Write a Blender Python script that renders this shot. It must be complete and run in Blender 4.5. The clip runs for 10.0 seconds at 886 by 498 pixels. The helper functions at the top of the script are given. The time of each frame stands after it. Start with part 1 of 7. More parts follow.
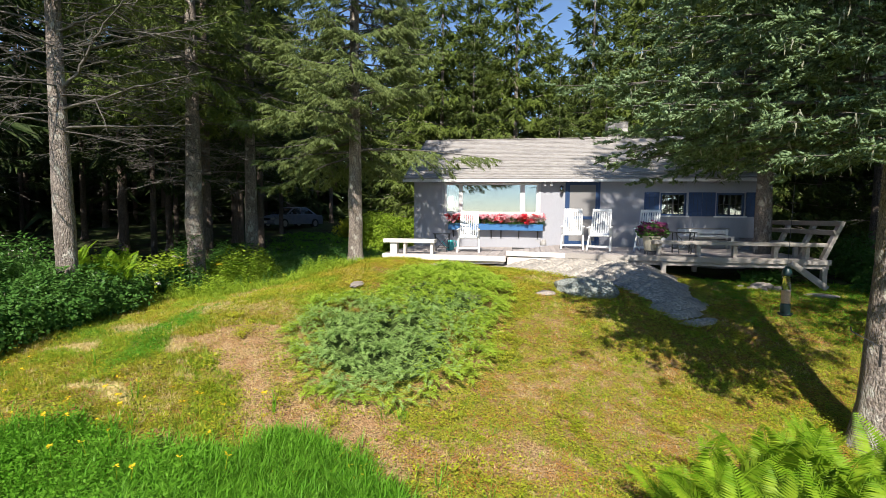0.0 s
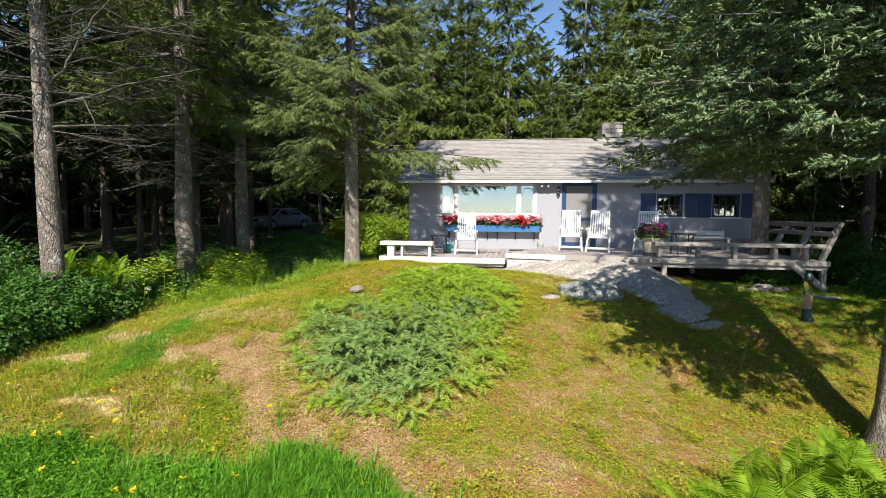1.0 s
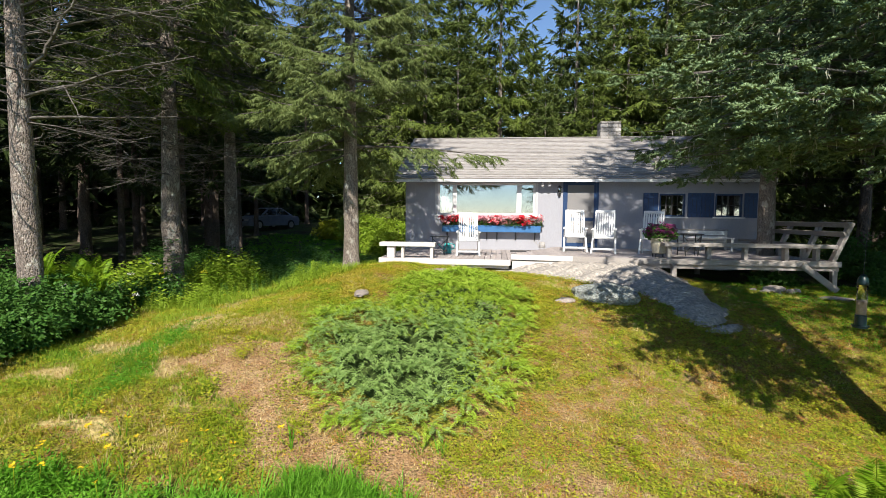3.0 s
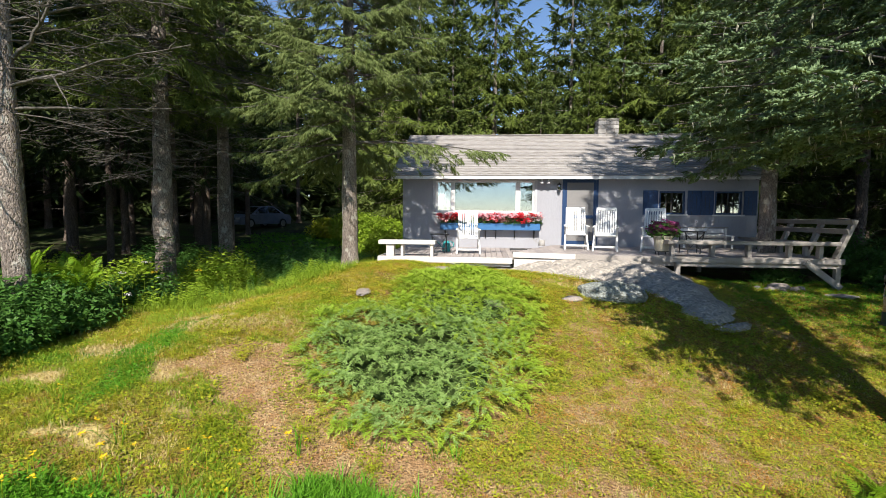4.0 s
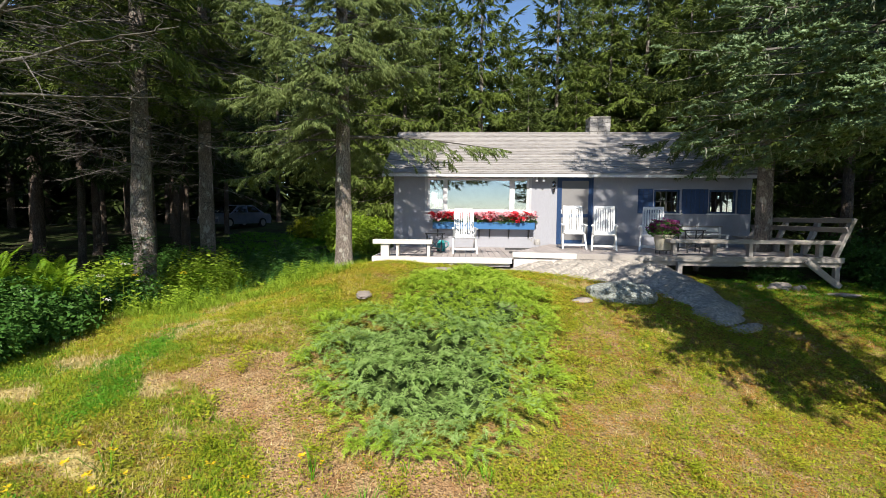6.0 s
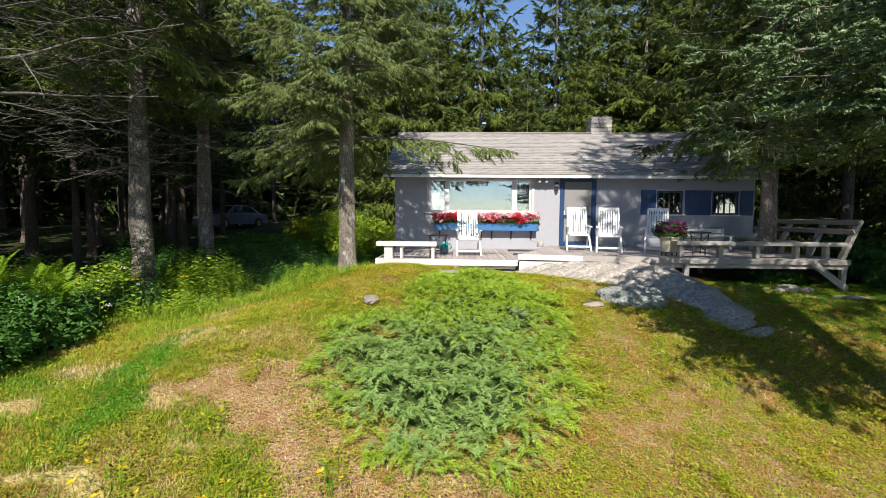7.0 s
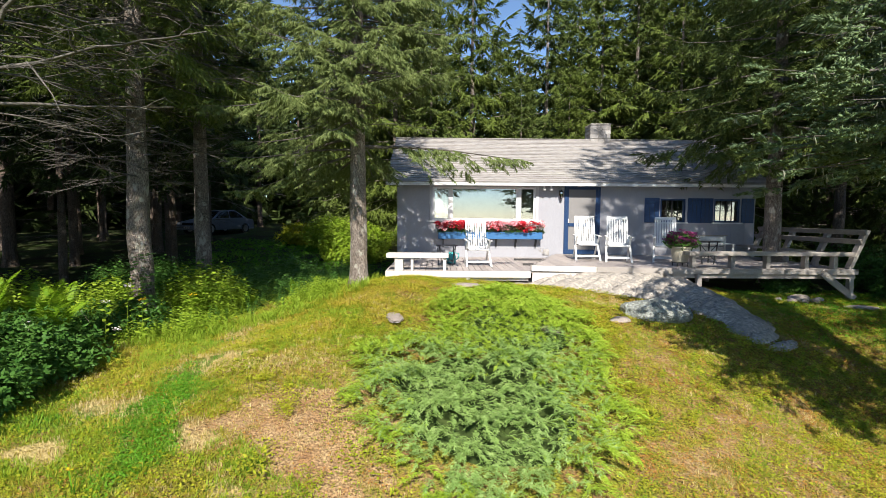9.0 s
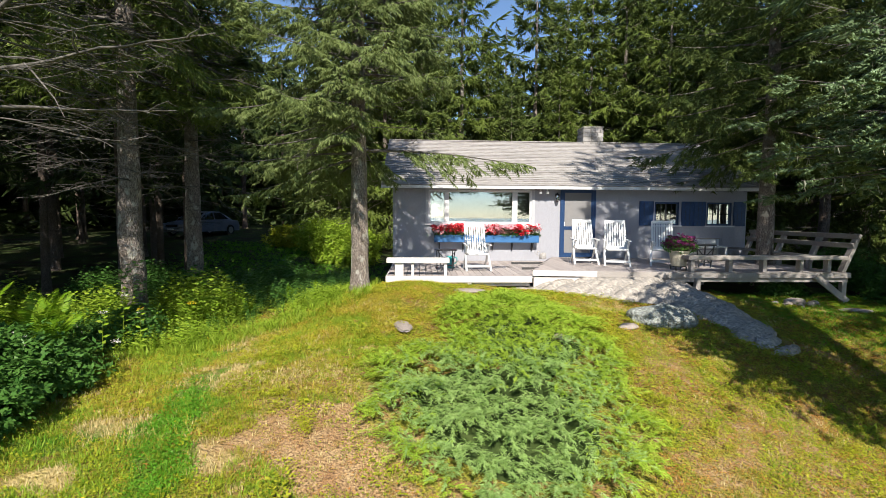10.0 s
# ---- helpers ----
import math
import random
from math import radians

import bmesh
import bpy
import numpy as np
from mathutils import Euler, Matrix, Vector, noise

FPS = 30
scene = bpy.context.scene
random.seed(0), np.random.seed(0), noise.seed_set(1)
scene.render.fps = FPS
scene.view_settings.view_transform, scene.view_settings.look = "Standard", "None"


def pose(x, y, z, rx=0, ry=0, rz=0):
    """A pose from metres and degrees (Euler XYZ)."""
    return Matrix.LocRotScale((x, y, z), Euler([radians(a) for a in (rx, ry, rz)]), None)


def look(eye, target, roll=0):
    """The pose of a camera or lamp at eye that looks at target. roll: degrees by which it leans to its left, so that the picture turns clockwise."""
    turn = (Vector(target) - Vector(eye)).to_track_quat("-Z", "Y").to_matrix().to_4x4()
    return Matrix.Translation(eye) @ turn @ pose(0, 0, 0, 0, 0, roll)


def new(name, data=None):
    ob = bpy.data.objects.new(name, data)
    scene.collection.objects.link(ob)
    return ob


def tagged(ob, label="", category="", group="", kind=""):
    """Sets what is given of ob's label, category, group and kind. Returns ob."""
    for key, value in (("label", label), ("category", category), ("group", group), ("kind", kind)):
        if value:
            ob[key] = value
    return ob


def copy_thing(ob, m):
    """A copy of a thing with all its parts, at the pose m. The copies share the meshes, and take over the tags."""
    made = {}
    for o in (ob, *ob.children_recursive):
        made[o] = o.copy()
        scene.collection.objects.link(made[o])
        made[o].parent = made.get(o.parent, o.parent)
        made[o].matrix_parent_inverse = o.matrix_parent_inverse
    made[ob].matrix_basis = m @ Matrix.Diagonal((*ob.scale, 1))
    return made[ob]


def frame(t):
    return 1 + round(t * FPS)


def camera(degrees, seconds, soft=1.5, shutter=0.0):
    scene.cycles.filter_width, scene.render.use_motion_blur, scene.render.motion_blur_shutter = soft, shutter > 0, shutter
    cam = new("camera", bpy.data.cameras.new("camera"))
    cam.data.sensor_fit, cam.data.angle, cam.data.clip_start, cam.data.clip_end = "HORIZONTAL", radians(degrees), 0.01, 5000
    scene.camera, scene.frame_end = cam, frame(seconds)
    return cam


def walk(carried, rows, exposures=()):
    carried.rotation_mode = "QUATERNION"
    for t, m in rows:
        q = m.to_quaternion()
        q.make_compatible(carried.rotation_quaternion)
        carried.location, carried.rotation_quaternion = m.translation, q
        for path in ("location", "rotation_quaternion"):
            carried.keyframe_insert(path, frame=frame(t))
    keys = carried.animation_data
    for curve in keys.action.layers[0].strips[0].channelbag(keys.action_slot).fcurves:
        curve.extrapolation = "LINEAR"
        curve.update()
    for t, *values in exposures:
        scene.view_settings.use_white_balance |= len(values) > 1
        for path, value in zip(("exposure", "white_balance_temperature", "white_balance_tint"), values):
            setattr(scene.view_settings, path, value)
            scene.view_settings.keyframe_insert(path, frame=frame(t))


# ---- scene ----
cam = camera(84.1, 10.0, soft=0.65)
PATH = [
    (0, (-1.196, 0.031, 0.897), (-1.539, 1.997, 0.765), 0.6),
    (0.5, (-1.37, 0.106, 0.926), (-1.682, 2.077, 0.793), 0.6),
    (1, (-1.535, 0.203, 0.939), (-1.823, 2.177, 0.808), 0.5),
    (1.5, (-1.67, 0.296, 0.954), (-1.939, 2.273, 0.824), 0.5),
    (2, (-1.818, 0.41, 0.963), (-2.068, 2.39, 0.834), 0.5),
    (2.5, (-1.949, 0.522, 0.953), (-2.184, 2.504, 0.824), 0.5),
    (4, (-2.351, 0.832, 0.882), (-2.531, 2.819, 0.749), 0.5),
    (4.5, (-2.485, 0.946, 0.867), (-2.639, 2.936, 0.734), 0.5),
    (5, (-2.603, 1.046, 0.858), (-2.734, 3.037, 0.725), 0.5),
    (5.5, (-2.727, 1.143, 0.851), (-2.835, 3.135, 0.718), 0.5),
    (7, (-3.102, 1.383, 0.905), (-3.165, 3.378, 0.769), 0.5),
    (7.5, (-3.266, 1.46, 0.955), (-3.318, 3.455, 0.821), 0.5),
    (8, (-3.448, 1.529, 1.012), (-3.481, 3.524, 0.878), 0.5),
    (8.5, (-3.648, 1.586, 1.073), (-3.658, 3.582, 0.939), 0.5),
    (9, (-3.843, 1.649, 1.122), (-3.821, 3.644, 0.99), 0.4),
    (9.5, (-4.057, 1.726, 1.177), (-3.997, 3.72, 1.045), 0.4),
    (10, (-4.258, 1.792, 1.226), (-4.163, 3.785, 1.093), 0.4),
]
walk(cam, [(t, look(eye, target, roll)) for t, eye, target, roll in PATH],
     exposures=((0, 0.80), (2, 0.76), (4, 0.74), (5.5, 0.73), (7, 0.69), (8, 0.75), (8.5, 0.83), (9.5, 0.85), (10, 0.78)))

PI = math.pi
cos, sin = math.cos, math.sin

# ---- world, sun, exposure ----
SUN_AZ, SUN_EL = 181.0, 41.0   # compass degrees from +y (clockwise) and height above the horizon
world = bpy.data.worlds.new("sky")
scene.world = world
world.use_nodes = True
wn = world.node_tree.nodes
sky = wn.new("ShaderNodeTexSky")
sky.sky_type = "NISHITA"
sky.sun_disc = False
sky.sun_elevation = radians(SUN_EL)
sky.sun_rotation = radians(SUN_AZ)
sky.air_density, sky.dust_density, sky.ozone_density = 0.9, 0.0, 4.0
world.node_tree.links.new(sky.outputs[0], wn["Background"].inputs[0])
wn["Background"].inputs[1].default_value = 0.10
sun = new("sun", bpy.data.lights.new("sun", "SUN"))
sun.data.energy, sun.data.angle, sun.data.color = 5.0, radians(0.55), (1.0, 0.94, 0.85)
to_sun = Vector((sin(radians(SUN_AZ)) * cos(radians(SUN_EL)), cos(radians(SUN_AZ)) * cos(radians(SUN_EL)), sin(radians(SUN_EL))))
sun.matrix_basis = look(to_sun * 60, (0, 0, 0))


# ---- building helpers ----
def thing(name, label, category, at=(0, 0, 0), group="", kind=""):
    ob = new(name)
    ob.empty_display_size = 0.2
    ob.matrix_basis = Matrix.Translation(at)
    return tagged(ob, label, category, group, kind)


def hang(ob, parent):
    ob.parent = parent
    if parent.parent is None:
        ob.matrix_parent_inverse = parent.matrix_basis.inverted()
    return ob


def part(name, bm, material, parent=None, label="", smooth=False):
    me = bpy.data.meshes.new(name)
    bm.to_mesh(me)
    bm.free()
    me.materials.append(material)
    if smooth:
        for p in me.polygons:
            p.use_smooth = True
    ob = new(name, me)
    if parent:
        hang(ob, parent)
    return tagged(ob, label)


def raw_mesh(name, v, f, material, smooth=False):
    """A mesh from arrays: v (n, 3); f (m, 3) or (m, 4)."""
    v, f = np.asarray(v, np.float32), np.asarray(f, np.int32)
    k = f.shape[1]
    me = bpy.data.meshes.new(name)
    me.vertices.add(len(v))
    me.vertices.foreach_set("co", v.ravel())
    me.loops.add(f.size)
    me.loops.foreach_set("vertex_index", f.ravel())
    me.polygons.add(len(f))
    me.polygons.foreach_set("loop_start", np.arange(0, f.size, k, dtype=np.int32))
    me.polygons.foreach_set("loop_total", np.full(len(f), k, np.int32))
    me.materials.append(material)
    me.update(calc_edges=True)
    if smooth:
        me.polygons.foreach_set("use_smooth", np.ones(len(f), bool))
    return me


def raw_part(name, v, f, material, parent=None, label="", smooth=False):
    ob = new(name, raw_mesh(name, v, f, material, smooth))
    if parent:
        hang(ob, parent)
    return tagged(ob, label)


def box(bm, x0, x1, y0, y1, z0, z1, bevel=0.0):
    v = [bm.verts.new(c) for c in ((x0, y0, z0), (x1, y0, z0), (x1, y1, z0), (x0, y1, z0), (x0, y0, z1), (x1, y0, z1), (x1, y1, z1), (x0, y1, z1))]
    fs = [bm.faces.new([v[i] for i in q]) for q in ((0, 3, 2, 1), (4, 5, 6, 7), (0, 1, 5, 4), (1, 2, 6, 5), (2, 3, 7, 6), (3, 0, 4, 7))]
    if bevel:
        es = {e for fa in fs for e in fa.edges}
        bmesh.ops.bevel(bm, geom=list(es), offset=bevel, segments=1, affect="EDGES")
    return bm


def boxes(*rows, bevel=0.0):
    bm = bmesh.new()
    for r in rows:
        box(bm, *r, bevel=bevel)
    return bm


def bar(bm, a, b, w, h, up=(0, 0, 1), bevel=0.0):
    """A straight bar from a to b, w wide and h thick."""
    a, b = Vector(a), Vector(b)
    d = (b - a).normalized()
    s = d.cross(Vector(up)).normalized()
    u = s.cross(d)
    v = []
    for p in (a, b):
        for i, j in ((-1, -1), (1, -1), (1, 1), (-1, 1)):
            v.append(bm.verts.new(p + s * (i * w / 2) + u * (j * h / 2)))
    fs = [bm.faces.new([v[i] for i in q]) for q in ((0, 1, 2, 3), (7, 6, 5, 4), (0, 4, 5, 1), (1, 5, 6, 2), (2, 6, 7, 3), (3, 7, 4, 0))]
    if bevel:
        bmesh.ops.bevel(bm, geom=list({e for fa in fs for e in fa.edges}), offset=bevel, segments=1, affect="EDGES")
    return bm


def lathe(bm, rings, at=(0, 0, 0), n=20, cap=True):
    """A turned shape from (radius, height) rings."""
    loops = []
    for r, z in rings:
        loops.append([bm.verts.new((at[0] + r * cos(2 * PI * i / n), at[1] + r * sin(2 * PI * i / n), at[2] + z)) for i in range(n)])
    for a, b in zip(loops, loops[1:]):
        for i in range(n):
            bm.faces.new((a[i], a[(i + 1) % n], b[(i + 1) % n], b[i]))
    if cap:
        bm.faces.new(loops[0][::-1])
        bm.faces.new(loops[-1])
    return bm


def tube_arrays(paths, sides=6):
    """Tapered tubes: paths is a list of (points (n, 3), radii (n)). Returns vertices and quads."""
    V, F, o = [], [], 0
    for P, R in paths:
        P, R = np.asarray(P, float), np.asarray(R, float)
        n = len(P)
        D = np.gradient(P, axis=0)
        D /= np.linalg.norm(D, axis=1)[:, None] + 1e-9
        ref = np.where(np.abs(D[:, 2:3]) > 0.85, np.array([[1.0, 0, 0]]), np.array([[0, 0, 1.0]]))
        S = np.cross(D, ref)
        S /= np.linalg.norm(S, axis=1)[:, None] + 1e-9
        U = np.cross(S, D)
        a = np.arange(sides) * 2 * PI / sides
        ring = P[:, None] + R[:, None, None] * (np.cos(a)[None, :, None] * S[:, None] + np.sin(a)[None, :, None] * U[:, None])
        V.append(ring.reshape(-1, 3))
        i = np.arange(n - 1)[:, None] * sides
        j = np.arange(sides)[None]
        k = (j + 1) % sides
        F.append(np.stack([i + j, i + k, i + sides + k, i + sides + j], -1).reshape(-1, 4) + o)
        o += n * sides
    return np.concatenate(V), np.concatenate(F)


def place(tv, tf, O, X, Z, S):
    """Copies of a template (tv, tf) into frames: origin O, long axis X, upward hint Z, size S. Returns vertices and faces."""
    X = X / (np.linalg.norm(X, axis=1)[:, None] + 1e-9)
    Y = np.cross(Z, X)
    Y /= np.linalg.norm(Y, axis=1)[:, None] + 1e-9
    Z = np.cross(X, Y)
    S = np.asarray(S, float).reshape(-1, 1, 1)
    V = O[:, None] + S * (tv[None, :, 0:1] * X[:, None] + tv[None, :, 1:2] * Y[:, None] + tv[None, :, 2:3] * Z[:, None])
    F = tf[None] + (np.arange(len(O)) * len(tv))[:, None, None]
    return V.reshape(-1, 3), F.reshape(-1, tf.shape[1])


def merge(chunks):
    V, F, o = [], [], 0
    for v, f in chunks:
        V.append(v)
        F.append(f + o)
        o += len(v)
    return np.concatenate(V), np.concatenate(F)


def sig(t):
    return 1 / (1 + np.exp(-np.clip(t, -40, 40)))


# ---- materials ----
def shader(name):
    m = bpy.data.materials.new(name)
    m.use_nodes = True
    nt = m.node_tree
    return m, nt, nt.nodes["Principled BSDF"]


def mixed(nt, fac, a, b):
    n = nt.nodes.new("ShaderNodeMix")
    n.data_type = "RGBA"
    for sock, v in ((n.inputs[0], fac), (n.inputs[6], a), (n.inputs[7], b)):
        if isinstance(v, bpy.types.NodeSocket):
            nt.links.new(v, sock)
        else:
            sock.default_value = v if not isinstance(v, tuple) else (*v, 1)
    return n.outputs[2]


def noised(nt, scale, detail=4.0, stretch=(1, 1, 1), lo=0.35, hi=0.65, coords="Object"):
    tc = nt.nodes.new("ShaderNodeTexCoord")
    mp = nt.nodes.new("ShaderNodeMapping")
    mp.inputs["Scale"].default_value = stretch
    nz = nt.nodes.new("ShaderNodeTexNoise")
    nz.inputs["Scale"].default_value, nz.inputs["Detail"].default_value = scale, detail
    rm = nt.nodes.new("ShaderNodeMapRange")
    rm.inputs[1].default_value, rm.inputs[2].default_value = lo, hi
    nt.links.new(tc.outputs[coords], mp.inputs[0])
    nt.links.new(mp.outputs[0], nz.inputs[0])
    nt.links.new(nz.outputs[0], rm.inputs[0])
    return rm.outputs[0]


def bumped(nt, bsdf, height, strength, distance=0.01):
    b = nt.nodes.new("ShaderNodeBump")
    b.inputs["Strength"].default_value, b.inputs["Distance"].default_value = strength, distance
    nt.links.new(height, b.inputs["Height"])
    nt.links.new(b.outputs[0], bsdf.inputs["Normal"])


def surface(name, base, second, scale=6.0, fine=60.0, rough=0.7, bump=0.3, distance=0.004, stretch=(1, 1, 1), third=None, metal=0.0, spec=0.5):
    """Two colours at a large scale, grain at a small one, and fine relief."""
    m, nt, b = shader(name)
    big = noised(nt, scale, 5, stretch)
    small = noised(nt, fine, 3, stretch)
    c = mixed(nt, big, base, second)
    c = mixed(nt, small, c, third or tuple(0.72 * v for v in base))
    nt.links.new(c, b.inputs["Base Color"])
    b.inputs["Roughness"].default_value, b.inputs["Metallic"].default_value = rough, metal
    b.inputs["Specular IOR Level"].default_value = spec
    if bump:
        bumped(nt, b, small, bump, distance)
    return m


def leafy(name, base, second, tip=None, rough=0.55, lets=0.35, scale=1.2):
    """Foliage: two greens by place, a third by leaf, and light that passes through."""
    m, nt, b = shader(name)
    geo = nt.nodes.new("ShaderNodeNewGeometry")
    c = mixed(nt, noised(nt, scale, 3), base, second)
    own = nt.nodes.new("ShaderNodeMath")
    own.operation = "MULTIPLY"
    own.inputs[1].default_value = 0.55
    nt.links.new(geo.outputs["Random Per Island"], own.inputs[0])
    c = mixed(nt, own.outputs[0], c, tip or tuple(1.5 * v for v in base))
    c = mixed(nt, noised(nt, scale * 7, 2, lo=0.52, hi=0.72), c, tip or tuple(1.5 * v for v in base))
    nt.links.new(c, b.inputs["Base Color"])
    b.inputs["Roughness"].default_value = rough
    b.inputs["Specular IOR Level"].default_value = 0.15
    tr = nt.nodes.new("ShaderNodeBsdfTranslucent")
    nt.links.new(c, tr.inputs[0])
    mx = nt.nodes.new("ShaderNodeMixShader")
    mx.inputs[0].default_value = lets
    nt.links.new(b.outputs[0], mx.inputs[1])
    nt.links.new(tr.outputs[0], mx.inputs[2])
    nt.links.new(mx.outputs[0], nt.nodes["Material Output"].inputs[0])
    return m


def per_piece(m, amount=0.25):
    """Varies a material's colour from piece to piece."""
    nt = m.node_tree
    b = nt.nodes["Principled BSDF"]
    src = b.inputs["Base Color"].links[0].from_socket
    info = nt.nodes.new("ShaderNodeObjectInfo")
    rm = nt.nodes.new("ShaderNodeMapRange")
    rm.inputs[3].default_value, rm.inputs[4].default_value = 1 - amount, 1 + amount
    nt.links.new(info.outputs["Random"], rm.inputs[0])
    hsv = nt.nodes.new("ShaderNodeHueSaturation")
    nt.links.new(rm.outputs[0], hsv.inputs["Value"])
    nt.links.new(src, hsv.inputs["Color"])
    nt.links.new(hsv.outputs[0], b.inputs["Base Color"])
    return m


M_WALL = surface("grey_painted_siding", (0.32, 0.325, 0.362), (0.36, 0.362, 0.398), 1.3, 90, 0.65, 0.15, 0.002, (1, 1, 0.25), (0.305, 0.305, 0.33))
M_TRIM = surface("white_trim_paint", (0.78, 0.78, 0.77), (0.7, 0.7, 0.7), 4, 60, 0.45, 0.1)
M_CASING = surface("pale_grey_casing", (0.52, 0.52, 0.54), (0.46, 0.46, 0.48), 4, 60, 0.5, 0.1)
M_PLASTIC = surface("white_plastic", (0.82, 0.82, 0.81), (0.76, 0.76, 0.75), 5, 90, 0.35, 0.04)
M_BLUE = surface("blue_paint", (0.010, 0.042, 0.125), (0.016, 0.058, 0.16), 5, 70, 0.45, 0.2, 0.002, (1, 1, 0.3))
M_BOXBLUE = surface("flower_box_blue", (0.035, 0.15, 0.36), (0.05, 0.18, 0.40), 5, 70, 0.5, 0.2)
M_DECK = per_piece(surface("weathered_deck_boards", (0.50, 0.43, 0.40), (0.58, 0.50, 0.46), 3, 70, 0.8, 0.5, 0.003, (4, 0.4, 4), (0.27, 0.24, 0.22)), 0.14)
M_RAIL = surface("weathered_rail_wood", (0.34, 0.305, 0.275), (0.42, 0.38, 0.34), 3, 60, 0.75, 0.4, 0.003, (0.5, 4, 4), (0.25, 0.225, 0.205))
M_FASCIA = surface("pale_painted_deck_edge", (0.70, 0.66, 0.62), (0.6, 0.56, 0.52), 2, 60, 0.65, 0.3, 0.003, (0.5, 4, 4), (0.5, 0.46, 0.43))
M_ROOF = per_piece(surface("asphalt_shingles", (0.37, 0.345, 0.33), (0.44, 0.415, 0.395), 1.5, 40, 0.9, 0.6, 0.006, (0.10, 1, 1), (0.25, 0.232, 0.215)), 0.16)
M_DARK = surface("dark_interior", (0.05, 0.05, 0.05), (0.07, 0.065, 0.06), 2, 30, 0.8, 0)
M_CURTAIN = surface("white_lace_curtain", (0.75, 0.75, 0.74), (0.62, 0.63, 0.65), 3, 40, 0.9, 0.2, 0.01, (6, 1, 0.4))
M_BLACK = surface("black_metal", (0.02, 0.02, 0.022), (0.035, 0.035, 0.035), 9, 80, 0.45, 0.1)
M_BARK = surface("grey_spruce_bark", (0.31, 0.25, 0.205), (0.45, 0.38, 0.32), 3.4, 38, 0.95, 1.0, 0.03, (1.4, 1.4, 0.6), (0.15, 0.12, 0.10))
# Brown scaly bark, kept darker so trunks in the woods look shaded.
M_BARK_SHADED = surface("brown_scaly_bark", (0.15, 0.11, 0.082), (0.23, 0.175, 0.135), 4, 30, 0.95, 1.0, 0.03, (1.4, 1.4, 0.6), (0.08, 0.06, 0.05))


def lichened(m, tint, lo, hi, scale=7.0):
    """Pale patches of crust lichen over a bark."""
    nt = m.node_tree
    b = nt.nodes["Principled BSDF"]
    src = b.inputs["Base Color"].links[0].from_socket
    nt.links.new(mixed(nt, noised(nt, scale, 6, (1.2, 1.2, 0.7), lo, hi), src, tint), b.inputs["Base Color"])


lichened(M_BARK, (0.50, 0.46, 0.39), 0.56, 0.64)
M_TWIG = surface("grey_dead_twigs", (0.10, 0.088, 0.075), (0.21, 0.19, 0.165), 3, 30, 0.95, 0.4, 0.01)
M_LICHEN = leafy("pale_hanging_lichen", (0.36, 0.36, 0.26), (0.27, 0.28, 0.19), (0.46, 0.46, 0.35), 0.9, 0.3)
M_NEEDLE = leafy("spruce_needles", (0.060, 0.096, 0.018), (0.096, 0.135, 0.025), (0.175, 0.215, 0.052), 0.5, 0.1)
M_NEEDLE_OLIVE = leafy("olive_spruce_needles", (0.074, 0.108, 0.030), (0.108, 0.142, 0.040), (0.19, 0.23, 0.078), 0.55, 0.1, 2.0)
M_GOLD = leafy("golden_moss_leaves", (0.38, 0.33, 0.03), (0.46, 0.33, 0.04), (0.55, 0.45, 0.08), 0.6, 0.3)
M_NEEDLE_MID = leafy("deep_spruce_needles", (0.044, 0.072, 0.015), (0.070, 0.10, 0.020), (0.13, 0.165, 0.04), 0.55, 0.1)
M_NEEDLE_BLUE = leafy("bluish_spruce_needles", (0.056, 0.095, 0.034), (0.086, 0.130, 0.045), (0.28, 0.38, 0.20), 0.5, 0.1, 1.8)
M_NEEDLE_SUN = leafy("bright_spruce_needles", (0.058, 0.092, 0.013), (0.088, 0.125, 0.019), (0.15, 0.185, 0.04), 0.5, 0.1)
# Needle green darkened for the woods' shade and the juniper's underlayer.
M_NEEDLE_SHADE = leafy("dark_spruce_needles", (0.026, 0.046, 0.012), (0.040, 0.064, 0.016), (0.07, 0.095, 0.028), 0.55, 0.1)
M_JUNIPER = leafy("blue_green_juniper", (0.20, 0.34, 0.075), (0.26, 0.40, 0.10), (0.42, 0.55, 0.20), 0.55, 0.3, 2.2)
M_JUNIPER_Y = leafy("yellow_green_juniper", (0.26, 0.41, 0.025), (0.32, 0.46, 0.038), (0.45, 0.57, 0.085), 0.55, 0.35, 2.2)
M_GRASS = leafy("green_grass", (0.085, 0.26, 0.012), (0.13, 0.33, 0.018), (0.21, 0.42, 0.045), 0.5, 0.4)
M_TURF = leafy("yellow_green_turf", (0.29, 0.32, 0.018), (0.39, 0.345, 0.034), (0.53, 0.44, 0.08), 0.6, 0.35)
M_STRAW = leafy("dry_straw_grass", (0.58, 0.45, 0.19), (0.48, 0.36, 0.14), (0.72, 0.60, 0.32), 0.7, 0.3)
M_HERB = leafy("low_herb_leaves", (0.23, 0.31, 0.012), (0.32, 0.345, 0.020), (0.45, 0.43, 0.04), 0.5, 0.3)
M_RUST = leafy("rusty_ground_leaves", (0.38, 0.15, 0.03), (0.36, 0.19, 0.04), (0.50, 0.30, 0.08), 0.7, 0.25)
M_FERN = leafy("bright_fern", (0.085, 0.195, 0.006), (0.13, 0.25, 0.009), (0.24, 0.345, 0.022), 0.5, 0.25)
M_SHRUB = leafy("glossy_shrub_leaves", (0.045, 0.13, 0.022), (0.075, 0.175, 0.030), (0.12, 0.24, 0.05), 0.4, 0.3)
